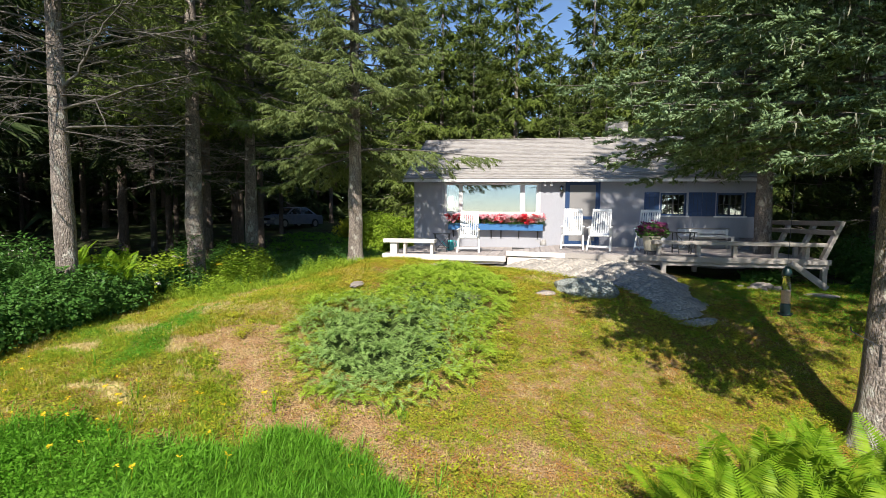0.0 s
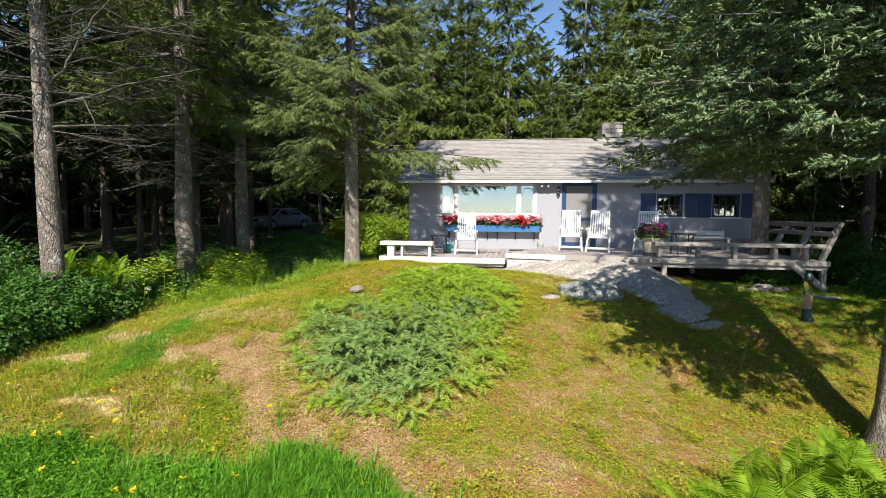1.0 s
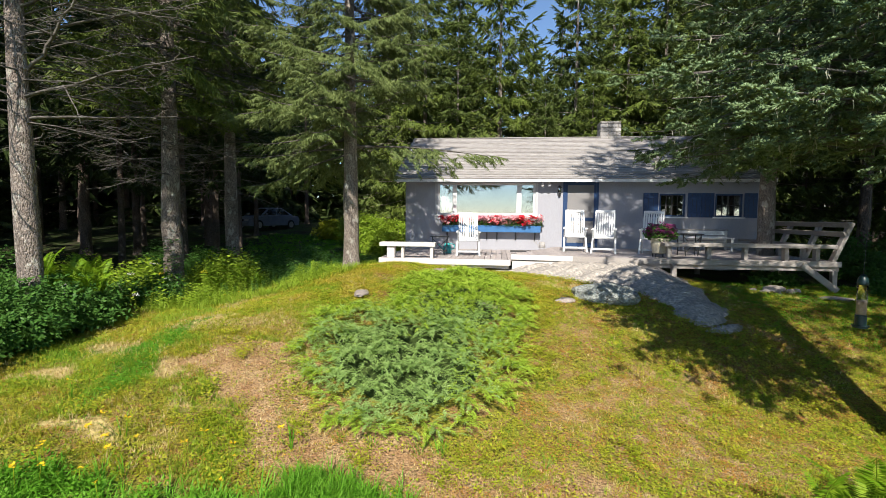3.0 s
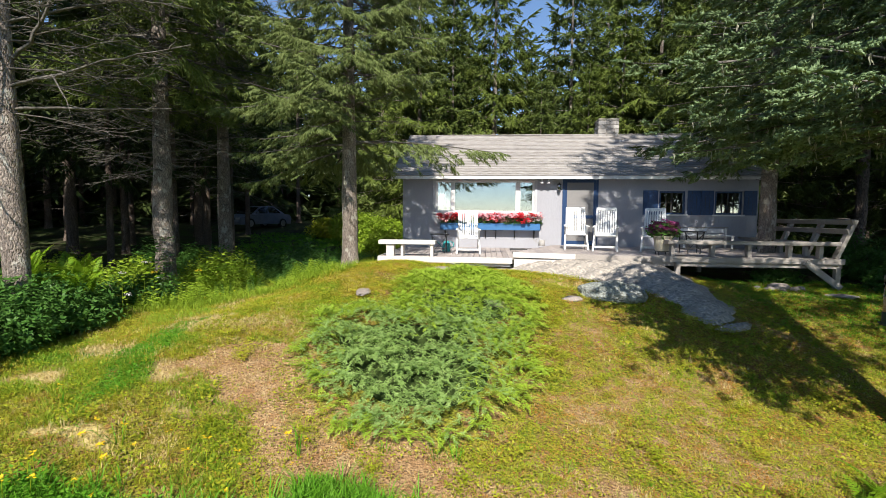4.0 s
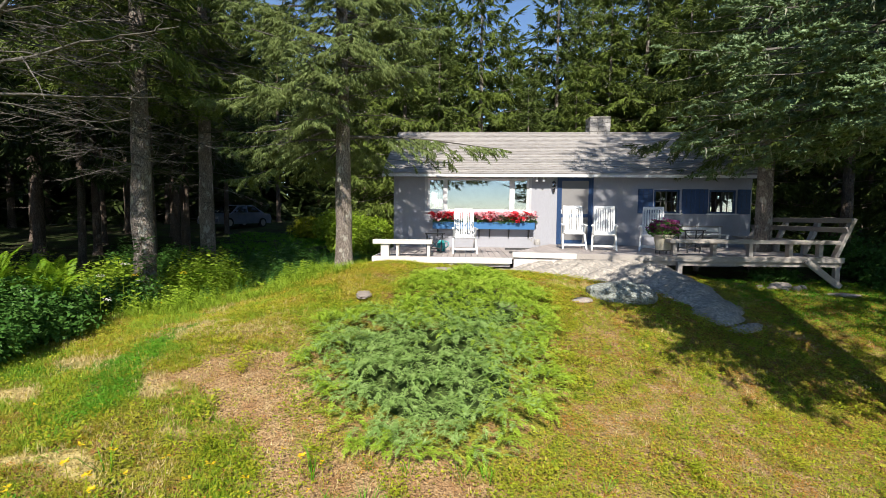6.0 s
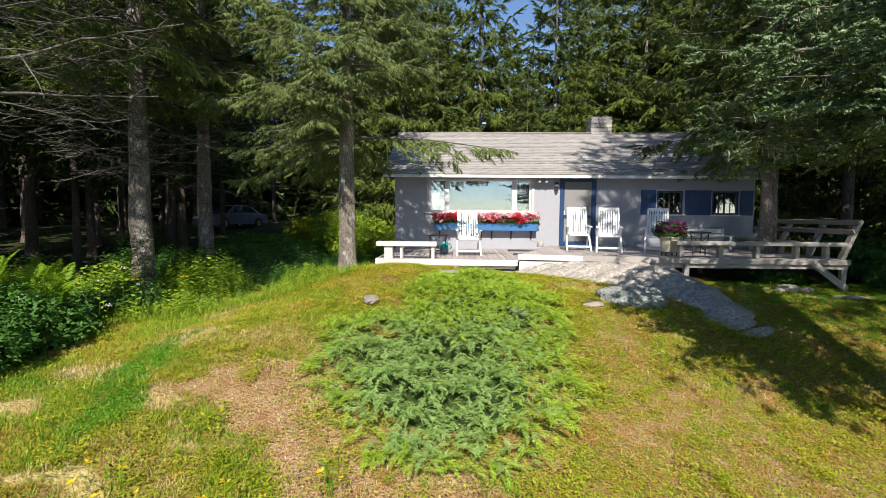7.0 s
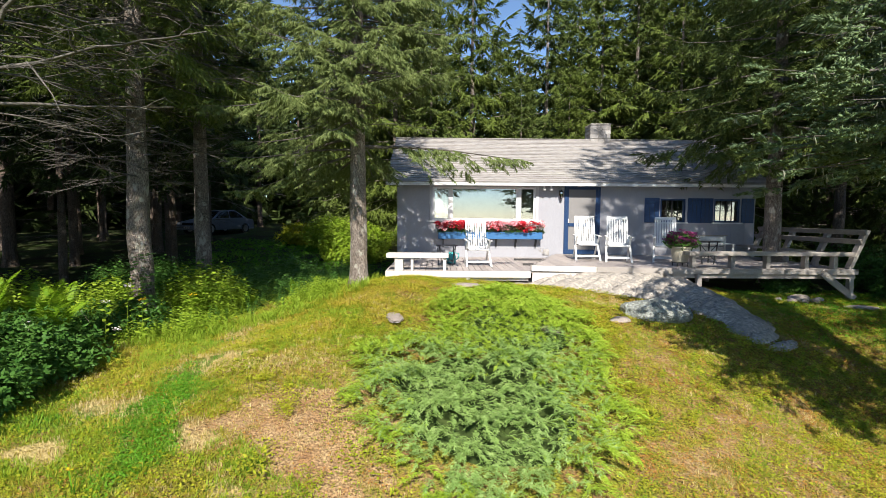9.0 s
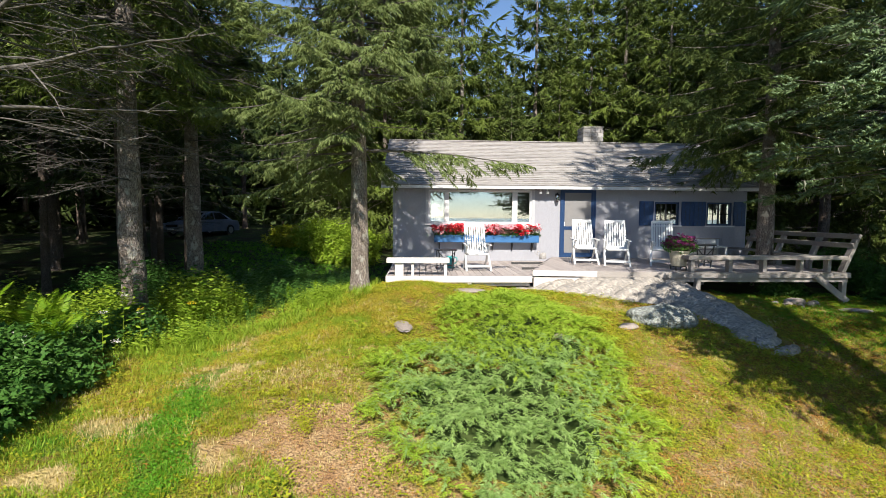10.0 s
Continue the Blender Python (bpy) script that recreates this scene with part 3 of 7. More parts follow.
def spruce(label, at, h, r, cb, cr, n, seed, mat, size=0.3, step=0.17, fine_to=0.0, lean=(0, 0), dead=(), lichen=0, extra=(), droop=0.25, skip=None, profile=0.8, far_kind=None, slim=1.0, single=True, whorl=0, stout=(), bark=None):
    """A spruce with its trunk, limbs and crown. whorl: how many limbs leave the trunk at one height. stout: thick bare limbs (height, compass angle, length, rise). dead: (count, from, to, length) of bare lower limbs; extra: limbs set by hand as
    (height, compass angle, length, rise in degrees, sag, lift)."""
    rng = np.random.RandomState(seed)
    tree = thing("spruce_tree", label, "tree", at)
    T = Matrix.Translation(at)
    tree.matrix_basis = Matrix.Identity(4)
    P, V, F = trunk_arrays(h, r, rng, lean)
    raw_part("trunk", V, F, bark or M_BARK, tree, "", True)
    wood, near, far = [], ([], [], []), ([], [], [])
    rows = []
    for i in range(n):
        u = ((i + rng.uniform(0, 0.8)) / n) ** 1.15
        if whorl:
            u = ((i // whorl * whorl + rng.uniform(0, 0.8)) / n) ** 1.1
        az = i * 2.399963 + rng.uniform(-0.35, 0.35)
        L = cr * max(0.1, (1 - u) ** profile) * rng.uniform(0.68, 1.12) * (0.78 if u < 0.04 else 1)
        rows.append((cb + (h - cb) * u, az, L, radians(-10 + 42 * u + rng.uniform(-6, 6)), droop * (1 - u), 0.16))
    for z, az, L, rise, sag, lift in extra:
        rows.append((z, radians(az), L, radians(rise), sag, lift))
    for z, az, L, rise, sag, lift in rows:
        if skip and skip(z, az, L):
            continue
        base = np.array([np.interp(z, P[:, 2], P[:, 0]), np.interp(z, P[:, 2], P[:, 1]), z])
        Q = limb_path(base, az, L, rise, sag, lift, rng)
        wood.append((Q, slim * np.linspace(0.010 + 0.009 * L, 0.004, len(Q))))
        k = 1.9 if 0 < fine_to <= z else 1.0
        sprays_on(Q, L, size * k, step * k, rng, near if z < fine_to else far, 0.34 if fine_to else 0.08 if far_kind == BROAD else 0.22, -0.22 if fine_to else 0.0 if far_kind == HANGING else 0.2)
    if wood:
        for group in ([[w] for w in wood] if single else [wood]):
            ob = raw_part("limb", *tube_arrays(group, 3), M_TWIG if dead else M_BARK, tree, "", True)
            if not single:
                tagged(ob, kind="stuff")
    chunks = []
    if near[0]:
        chunks.append(foliage(near, FINE, rng, 0.30, 1.2))
    if far[0]:
        chunks.append(foliage(far, far_kind or COARSE, rng, 0.16 if far_kind == HANGING else 0.0 if far_kind else 0.05, 0.35 if far_kind == HANGING else 0.9))
    if chunks:
        raw_part("crown", *merge(chunks), mat, tree)
    if dead:
        cnt, z0, z1, ln = dead
        every = []
        for i in range(cnt):
            z = z0 + (z1 - z0) * (i + rng.rand()) / cnt
            az = i * 2.399963 + rng.uniform(-0.5, 0.5)
            L = ln * rng.uniform(0.55, 1.15)
            base = np.array([np.interp(z, P[:, 2], P[:, 0]), np.interp(z, P[:, 2], P[:, 1]), z])
            paths = []
            every.append(paths)
            twiggy(limb_path(base, az, L, radians(rng.uniform(-4, 16)), rng.uniform(0.1, 0.5), rng.uniform(0, 0.3), rng, 10, 0.075), 0.008 + 0.0045 * L, rng, paths, 2 if h != 15.0 else 1)
        for z, az, L, rise in stout:
            paths = []
            every.append(paths)
            twiggy(limb_path(np.array([0.0, 0, z]), radians(az), L, radians(rise), 0.05, 0.02, rng, 12, 0.03), 0.034, rng, paths, 3, 0.22, 0.42)
        for group in (every if single else [sum(every, [])]):
            ob = raw_part("dead_limb", *tube_arrays(group, 3), M_TWIG, tree, "bare grey dead limb", True)
            if not single:
                tagged(ob, kind="stuff")
    if lichen:
        O = np.concatenate((near if near[0] else far)[0])
        O = O[rng.randint(0, len(O), lichen)]
        strand = [np.array([[0, -0.05, 0], [0, 0.05, 0], [0.55, rng.uniform(-.1, .1), 0.06], [1, 0, 0.0], [0.3, 0.05, 0.1], [0.8, -0.1, -0.05]]), np.array([[0, 1, 2], [0, 2, 3], [0, 4, 5]])]
        X = np.stack([rng.uniform(-0.25, 0.25, lichen), rng.uniform(-0.25, 0.25, lichen), -np.ones(lichen)], -1)
        Z = np.stack([rng.uniform(-1, 1, lichen), rng.uniform(-1, 1, lichen), np.zeros(lichen)], -1)
        tagged(raw_part("lichen", *place(*strand, O, X, Z, rng.uniform(0.03, 0.13, lichen)), M_LICHEN, tree, "pale grey-green hanging lichen"), kind="stuff")
    tree.matrix_basis = T
    return tree


def on_ground(x, y, sink=0.03):
    return (x, y, float(ground(x, y)) - sink)


# ---- the large trees round the house ----
spruce("spruce with drooping green boughs beside the deck", on_ground(-5.46, 11.75), 12.5, 0.165, 2.5, 2.9, 132, 3, M_NEEDLE_OLIVE, 0.25, 0.115, 0.0, (0.004, 0.0), far_kind=HANGING, profile=0.6, dead=(26, 2.7, 7.0, 1.6),
       skip=lambda z, az, L: (z < 3.3 and sin(az) < -0.45 and L > 1.2) or (z < 3.7 and cos(az) > 0.1 and L < 2.9) or (3.15 < z < 6.6 and cos(az) > 0.4 and L > 2.15),
       extra=((2.85, 3, 3.4, 1, 0.11, 0.02), (3.25, -12, 3.0, 0, 0.12, 0.05), (2.75, 192, 2.3, 0, 0.2, 0.1), (3.0, 222, 2.2, 0, 0.2, 0.1), (3.3, 318, 2.3, 0, 0.2, 0.1), (3.6, 250, 1.7, 2, 0.2, 0.1), (3.4, 270, 1.6, 0, 0.2, 0.1), (3.9, 284, 1.7, 0, 0.2, 0.1), (4.4, 258, 1.6, 2, 0.2, 0.1), (4.9, 275, 1.5, 4, 0.2, 0.1), (5.5, 265, 1.5, 4, 0.2, 0.1), (6.1, 280, 1.4, 6, 0.2, 0.1)) + tuple((4.1 + 0.2 * i, -42 + (i * 37) % 84, 1.75 + 0.05 * (i % 5), 2, 0.15, 0.1) for i in range(13)), lichen=300)
NEAR_BOUGHS = ((3.95, 211, 4.1), (3.95, 213, 3.7), (4.4, 200, 3.45), (3.75, 221, 3.2), (4.3, 224, 2.6), (3.75, 232, 3.1), (3.45, 225, 3.2), (4.15, 216, 3.85), (4.55, 213, 3.2), (3.85, 185, 2.1), (4.5, 184, 3.85), (4.2, 185, 3.5), (3.95, 189, 3.3), (4.4, 187, 3.1), (3.7, 178, 3.3), (4.8, 206, 3.6), (4.6, 228, 3.0), (4.0, 240, 2.6), (3.8, 255, 2.3), (4.2, 268, 2.4), (3.6, 248, 2.0), (4.6, 278, 2.2), (3.65, 238, 3.1), (3.65, 247, 3.1), (3.7, 255, 2.7), (3.9, 243, 3.3), (3.5, 232, 2.9), (4.1, 250, 3.3))
spruce("tall spruce with lichen-hung boughs over the lawn", on_ground(2.93, 6.5), 20.5, 0.235, 4.3, 3.9, 140, 8, M_NEEDLE_BLUE, 0.25, 0.185, 5.8, (0.03, 0.0), slim=0.7, profile=0.55, skip=lambda z, az, L: cos(az) > 0.25 and z < 5.2, dead=(30, 3.6, 6.0, 2.7),
       extra=((3.95, 170, 3.1, -4, 0.1, 0.02), (4.05, 164, 3.3, -3, 0.1, 0.02), (3.95, 172, 3.7, 2, 0.13, 0.06), (3.75, 205, 2.8, 2, 0.18, 0.06), (4.0, 150, 3.2, 2, 0.13, 0.05), (3.8, 110, 2.6, 0, 0.14, 0.05), (4.3, 184, 4.0, 6, 0.15, 0.05), (3.7, 60, 2.4, 0, 0.18, 0.06), (3.7, 250, 2.3, 0, 0.2, 0.05), (4.2, 128, 3.0, 2, 0.15, 0.06), (3.6, 285, 2.2, 0, 0.2, 0.05))
       + tuple((3.9 + 0.075 * i, 95 + (i * 67) % 200, 2.3 + 0.09 * ((i * 5) % 15), 1 + (i * 3) % 7, 0.15, 0.06) for i in range(22)) + tuple((z, az, L, 2, 0.15, 0.05) for z, az, L in NEAR_BOUGHS)
       + tuple((9.0 + 0.14 * i, 110 + (i * 53) % 140, 2.5 + 0.1 * ((i * 3) % 6), 14, 0.1, 0.06) for i in range(34)) + tuple((5.9 + 0.09 * i, 204 + (i * 17) % 46, 3.0 + 0.1 * ((i * 3) % 9), 4, 0.1, 0.06) for i in range(15)) + tuple((4.9 + 0.045 * i, 212 + (i * 17) % 50, 3.7 + 0.1 * ((i * 3) % 9), 3, 0.08, 0.05) for i in range(14)), lichen=1500)
spruce("spruce growing up through the deck beside the house", on_ground(5.0, 14.55), 13.5, 0.205, 3.6, 3.2, 92, 12, M_NEEDLE_MID, 0.32, 0.15, 0.0, (0.004, 0.0), lichen=300, extra=tuple((3.15 + 0.27 * i, 222 + (i * 47) % 96, 1.6 + 0.12 * (i % 5), 0, 0.2, 0.1) for i in range(20)))
spruce("spruce with a bare grey trunk and dead lower limbs", on_ground(-9.9, 11.75), 14.0, 0.215, 4.8, 3.1, 74, 21, M_NEEDLE, 0.36, 0.18, 0.0, dead=(52, 2.6, 6.4, 2.3))
spruce("spruce with a bare grey trunk and dead lower limbs", on_ground(-9.95, 14.5), 14.5, 0.19, 5.6, 3.0, 70, 25, M_NEEDLE, 0.36, 0.18, 0.0, dead=(26, 2.4, 6.5, 2.2))
spruce("spruce with lichened trunk and long dead limbs above the shrubs", on_ground(-9.05, 7.25), 13.0, 0.16, 5.9, 2.8, 56, 31, M_NEEDLE, 0.34, 0.18, 0.0, (-0.008, 0.0), dead=(56, 3.2, 7.4, 2.6), lichen=200, stout=((3.6, 12, 2.5, 16), (4.0, -22, 2.3, 24), (4.5, 24, 2.5, 20), (3.3, 30, 2.0, 8), (4.9, -5, 2.2, 15)))


# ---- the woods behind ----
def woods():
    rng = np.random.RandomState(77)
    tall = [spruce("tall spruce in the woods with shade-dark needles", (0, 0, 0), 15.0, 0.15, 4.6, 3.0, 32, 50 + k, M_NEEDLE_SHADE, 0.8, 0.44, far_kind=WIDE, single=False, bark=M_BARK_SHADED, dead=(11, 1.2, 5.0, 1.3)) for k in range(3)]
    leafy_kind = [spruce("full green spruce behind the house", (0, 0, 0), 16.5, 0.15, 0.8, 3.6, 112, 60 + k, (M_NEEDLE_MID, M_NEEDLE_SUN)[k % 2], 0.66, 0.29, far_kind=BROAD, single=False, profile=0.78, whorl=7) for k in range(2)]
    spots = [(-15.6, 22.4), (-17.4, 25.2), (-15.3, 26.4), (-18.6, 22.0)]
    # Right-hand trees, mostly out of view, added to shade lawn, deck and house.
    spots += [(8.0, 9.5), (9.6, 12.0), (7.6, 5.6), (10.6, 7.6), (11.0, 15.4), (10.4, 19.0)]
    # Woods trees; those out of view, right and left, are added for shade.
    spots += [(-12.3, 15.6), (-13.8, 9.6), (-11.9, 18.4), (-13.2, 6.4), (7.3, 4.6), (10.5, 0.0), (9.5, -3.2), (6.9, 7.8), (-14.0, 20.3), (-12.9, 18.6), (-16.9, 19.4)]
    # Unseen left-hand trees, added to keep sun and sky light off the woods.
    spots += [(-15.2, 3.2), (-16.4, 7.4), (-15.4, -1.8), (-18.6, 4.6), (-17.8, 0.6), (-19.8, 8.8), (-16.0, 10.8), (-21.4, 2.6), (-19.6, 12.6)]
    hand = list(spots)
    green = [(-2.1, 28.2, 1.05, 1), (2.2, 29.6, 1.0, 0), (6.2, 27.0, 1.0, 0), (-6.0, 27.0, 0.95, 1), (10.2, 24.5, 1.0, 1), (0.0, 33.0, 0.70, 1), (4.3, 26.4, 0.80, 1), (8.3, 21.8, 0.9, 0), (13.5, 20.5, 0.9, 0),
             (0.2, 26.0, 0.50, 0), (-4.2, 26.0, 0.70, 0), (-4.6, 32.0, 1.0, 0), (4.9, 33.0, 1.05, 1), (8.6, 29.5, 1.05, 0), (-9.0, 31.5, 0.95, 0), (7.0, 24.0, 0.75, 1), (2.4, 25.4, 0.5, 1)]
    for i, (x, y, s, k) in enumerate(green):
        m = Matrix.Translation(on_ground(x, y)) @ Matrix.Rotation(i * 1.7, 4, "Z") @ Matrix.Scale(s, 4)
        spots.append((x, y))
        if i == 0:
            leafy_kind[1].matrix_basis = m
        elif i == 1:
            leafy_kind[0].matrix_basis = m
        else:
            copy_thing(leafy_kind[k], m)
    used = 0
    tries = 0
    while used < 108 and tries < 6000:
        tries += 1
        by_hand = used < len(hand)
        if by_hand:
            x, y = hand[used]
        elif rng.rand() < 0.7:
            x, y = rng.uniform(-36, -9), rng.uniform(11, 50)
            lane = -9.2 - 0.22 * (y - 18)
            if abs(x - lane) < 2.4 or (y < 17 and x > -12.3) or (abs(x + 16.5) < 3.2 and 24 < y < 31.5) or abs(x + 12.7 + 0.47 * (y - 22)) < 1.7 or (x < -9 and y < 12.5 and x > -12.5):
                continue
        else:
            x, y = rng.uniform(8, 26), rng.uniform(12, 40)
            if x < 9.5 and y < 18:
                continue
        if not by_hand and min((x - a) ** 2 + (y - b) ** 2 for a, b in spots) < 1.7 ** 2:
            continue
        spots.append((x, y))
        s = rng.uniform(0.8, 1.15) if y > 3.3 or x < 0 else 0.78
        m = Matrix.Translation(on_ground(x, y)) @ Matrix.Rotation(rng.uniform(0, 6.28), 4, "Z") @ Matrix.Scale(s, 4)
        if used < 3:
            tall[used].matrix_basis = m
        else:
            copy_thing(tall[rng.randint(3)], m)
        used += 1
    # far woods that close the view, plus an unseen western arc to block sky
    O, X, S, trunks = [], [], [], []
    for i in range(360):
        a = rng.uniform(-2.1, 1.5)
        d = rng.uniform(42, 66)
        x, y = d * sin(a), d * cos(a)
        z = float(ground(x, y))
        h = rng.uniform(12, 19)
        trunks.append((np.array([[x, y, z - 0.3], [x, y, z + h * 0.5], [x, y, z + h]]), np.array([0.16, 0.12, 0.02])))
        m = 52
        u = rng.rand(m) ** 1.2
        az = rng.uniform(0, 2 * PI, m)
        L = 2.8 * (1 - u) ** 0.8
        q = rng.uniform(0.1, 0.8, m) * L
        O.append(np.stack([x + q * np.cos(az), y + q * np.sin(az), z + 0.4 + (h - 0.4) * u], -1))
        X.append(np.stack([np.cos(az), np.sin(az), rng.uniform(-0.4, 0.1, m)], -1))
        S.append(1.5 + 0.6 * L)
    O, X, S = np.concatenate(O), np.concatenate(X), np.concatenate(S)
    Z = np.tile(np.array([[0.2, 0.1, 1.0]]), (len(O), 1)) + rng.uniform(-0.4, 0.4, (len(O), 3))
    far = tagged(raw_part("far_woods", *place(*WIDE[0], O, X, Z, S), M_NEEDLE_SHADE), "distant spruce woods with shade-dark needles", "woods", kind="stuff")
    raw_part("trunk", *tube_arrays(trunks, 5), M_BARK_SHADED, far)


woods()

# ---- the house ----
WX0, WX1, WY0, WY1, WZ0, WZ1 = -5.05, 5.68, 16.34, 23.0, -0.7, 2.26
RIDGE_Y, RIDGE_Z, EAVE_Y, EAVE_Z = 19.67, 3.92, 16.0, 2.13


def wall_with(bm, x0, x1, z0, z1, y0, y1, holes):
    """A wall along x with through openings (x0, x1, z0, z1), sorted by x."""
    x = x0
    for a, b, c, d in holes:
        box(bm, x, a, y0, y1, z0, z1)
        if c > z0:
            box(bm, a, b, y0, y1, z0, c)
        box(bm, a, b, y0, y1, d, z1)
        x = b
    box(bm, x, x1, y0, y1, z0, z1)
    bmesh.ops.remove_doubles(bm, verts=bm.verts, dist=0.0005)
    return bm


def make_house():
    house = thing("house", "low grey-painted cottage with blue shutters and a shingled gable roof", "house", (0.3, 19.6, -0.5))
    part("wall", wall_with(bmesh.new(), WX0, WX1, WZ0, WZ1, WY0, WY0 + 0.14, [(-4.0, -0.92, 1.02, 2.0), (0.0, 0.94, 0.0, 2.06), (2.82, 3.58, 1.0, 1.70), (4.44, 5.22, 1.0, 1.70)]), M_WALL, house, "grey painted siding")
    for x in (WX0, WX1 - 0.14):
        bm = bmesh.new()
        box(bm, x, x + 0.14, WY0 + 0.14, WY1 - 0.14, WZ0, WZ1)
        k = WY0 + 0.14
        v = [bm.verts.new(c) for c in ((x, k, WZ1), (x, WY1 - 0.14, WZ1), (x, RIDGE_Y, RIDGE_Z - 0.1), (x + 0.14, k, WZ1), (x + 0.14, WY1 - 0.14, WZ1), (x + 0.14, RIDGE_Y, RIDGE_Z - 0.1))]
        for q in ((0, 2, 1), (3, 4, 5), (0, 3, 5, 2), (1, 2, 5, 4)):
            bm.faces.new([v[i] for i in q])
        part("wall", bm, M_WALL, house)
    part("wall", boxes((WX0, WX1, WY1 - 0.14, WY1, WZ0, WZ1)), M_WALL, house)
    part("inner_floor", boxes((WX0 + 0.14, WX1 - 0.14, WY0 + 0.14, WY1 - 0.14, -0.1, -0.02)), M_DARK, house)
    part("inner_partition", boxes((WX0 + 0.14, WX1 - 0.14, 19.6, 19.7, -0.02, 2.2)), M_DARK, house)
    part("inner_ceiling", boxes((WX0 + 0.14, WX1 - 0.14, WY0 + 0.14, WY1 - 0.14, 2.2, 2.25)), M_DARK, house)
    # vertical seams of the siding
    bm = bmesh.new()
    x = WX0 + 0.3
    while x < WX1:
        for z0, z1 in ((WZ0, 0.98), (2.02, WZ1)) if -4.1 < x < -0.8 else (((WZ0, 0.93), (1.77, WZ1)) if 2.7 < x < 5.3 else (((2.1, WZ1),) if -0.1 < x < 1.1 else ((WZ0, WZ1),))):
            box(bm, x, x + 0.012, WY0 - 0.004, WY0 + 0.001, z0, z1)
        x += 0.405
    tagged(part("batten", bm, M_WALL, house), kind="stuff")
    # roof
    for s, y_out, name in ((-1, EAVE_Y, "roof"), (1, 2 * RIDGE_Y - EAVE_Y, "roof")):
        bm = bmesh.new()
        bar(bm, (0.315, y_out, EAVE_Z - 0.05), (0.315, RIDGE_Y, RIDGE_Z - 0.05), 11.3, 0.07)
        part(name, bm, M_DARK, house)
    slope = math.atan2(RIDGE_Z - EAVE_Z, RIDGE_Y - EAVE_Y)
    run = math.hypot(RIDGE_Z - EAVE_Z, RIDGE_Y - EAVE_Y)
    rng = random.Random(4)
    courses = 27
    for i in range(courses):
        bm = bmesh.new()
        a = run * i / courses
        x = -5.36
        while x < 5.99:
            w = min(rng.uniform(0.22, 0.42), 5.99 - x)
            lo = a - 0.035 + rng.uniform(-0.002, 0.002)
            t = rng.uniform(0.019, 0.024)
            y0, z0 = EAVE_Y + lo * cos(slope), EAVE_Z + lo * sin(slope)
            y1, z1 = EAVE_Y + min(run, a + 0.16) * cos(slope), EAVE_Z + min(run, a + 0.16) * sin(slope)
            ny, nz = -sin(slope), cos(slope)
            v = [bm.verts.new(c) for c in ((x, y0, z0), (x + w, y0, z0), (x + w, y1, z1), (x, y1, z1), (x, y0 + ny * (0.014 + t), z0 + nz * (0.014 + t)), (x + w, y0 + ny * (0.014 + t), z0 + nz * (0.014 + t)), (x + w, y1 + ny * 0.008, z1 + nz * 0.008), (x, y1 + ny * 0.008, z1 + nz * 0.008))]
            for q in ((4, 5, 6, 7), (0, 1, 5, 4), (1, 2, 6, 5), (3, 0, 4, 7)):
                bm.faces.new([v[j] for j in q])
            x += w
        part("shingle_course", bm, M_ROOF, house)
    part("ridge_cap", bar(bmesh.new(), (-5.36, RIDGE_Y, RIDGE_Z + 0.015), (6.0, RIDGE_Y, RIDGE_Z + 0.015), 0.2, 0.03, bevel=0.01), M_ROOF, house)
    part("back_shingles", bar(bmesh.new(), (0.315, 2 * RIDGE_Y - EAVE_Y, EAVE_Z + 0.005), (0.315, RIDGE_Y + 0.1, RIDGE_Z - 0.03), 11.34, 0.03), M_ROOF, house)
    part("fascia", boxes((-5.36, 5.99, EAVE_Y - 0.03, EAVE_Y - 0.002, EAVE_Z - 0.10, EAVE_Z - 0.005), bevel=0.004), M_TRIM, house, "white eave board")
    for x in (-5.345, 5.97):
        bm = bmesh.new()
        bar(bm, (x, EAVE_Y, EAVE_Z - 0.06), (x, RIDGE_Y, RIDGE_Z - 0.06), 0.02, 0.13)
        part("barge_board", bm, M_TRIM, house)
    for i in range(19):
        x = -4.9 + i * 0.58
        part("rafter_tail", boxes((x, x + 0.045, EAVE_Y, WY0 - 0.002, EAVE_Z - 0.10, EAVE_Z + 0.04)), M_WALL, house)
    # picture window with two casements
    win = part("window", boxes((-4.0, -0.92, WY0 + 0.03, WY0 + 0.11, 1.02, 1.07), (-4.0, -0.92, WY0 + 0.03, WY0 + 0.11, 1.95, 2.0), (-4.0, -3.94, WY0 + 0.03, WY0 + 0.11, 1.07, 1.95), (-0.98, -0.92, WY0 + 0.03, WY0 + 0.11, 1.07, 1.95)), M_TRIM, house, "wide picture window with white frame")
    part("window_trim", boxes((-4.09, -4.0, WY0 - 0.025, WY0, 0.96, 2.06), (-0.92, -0.84, WY0 - 0.025, WY0, 0.96, 2.06), (-4.0, -0.92, WY0 - 0.025, WY0, 2.0, 2.06), bevel=0.004), M_CASING, win)
    part("sill", boxes((-4.1, -0.82, WY0 - 0.06, WY0 + 0.03, 0.965, 1.018), bevel=0.006), M_CASING, win)
    for x0, x1 in ((-3.53, -3.40), (-1.50, -1.35)):
        part("mullion", boxes((x0, x1, WY0 + 0.015, WY0 + 0.115, 1.07, 1.95), bevel=0.004), M_TRIM, win)
    for x0, x1 in ((-3.94, -3.53), (-3.40, -1.50), (-1.35, -0.98)):
        p = part("pane", boxes((x0, x1, WY0 + 0.06, WY0 + 0.068, 1.07, 1.95)), M_GLASS, win)
        p.visible_shadow = False
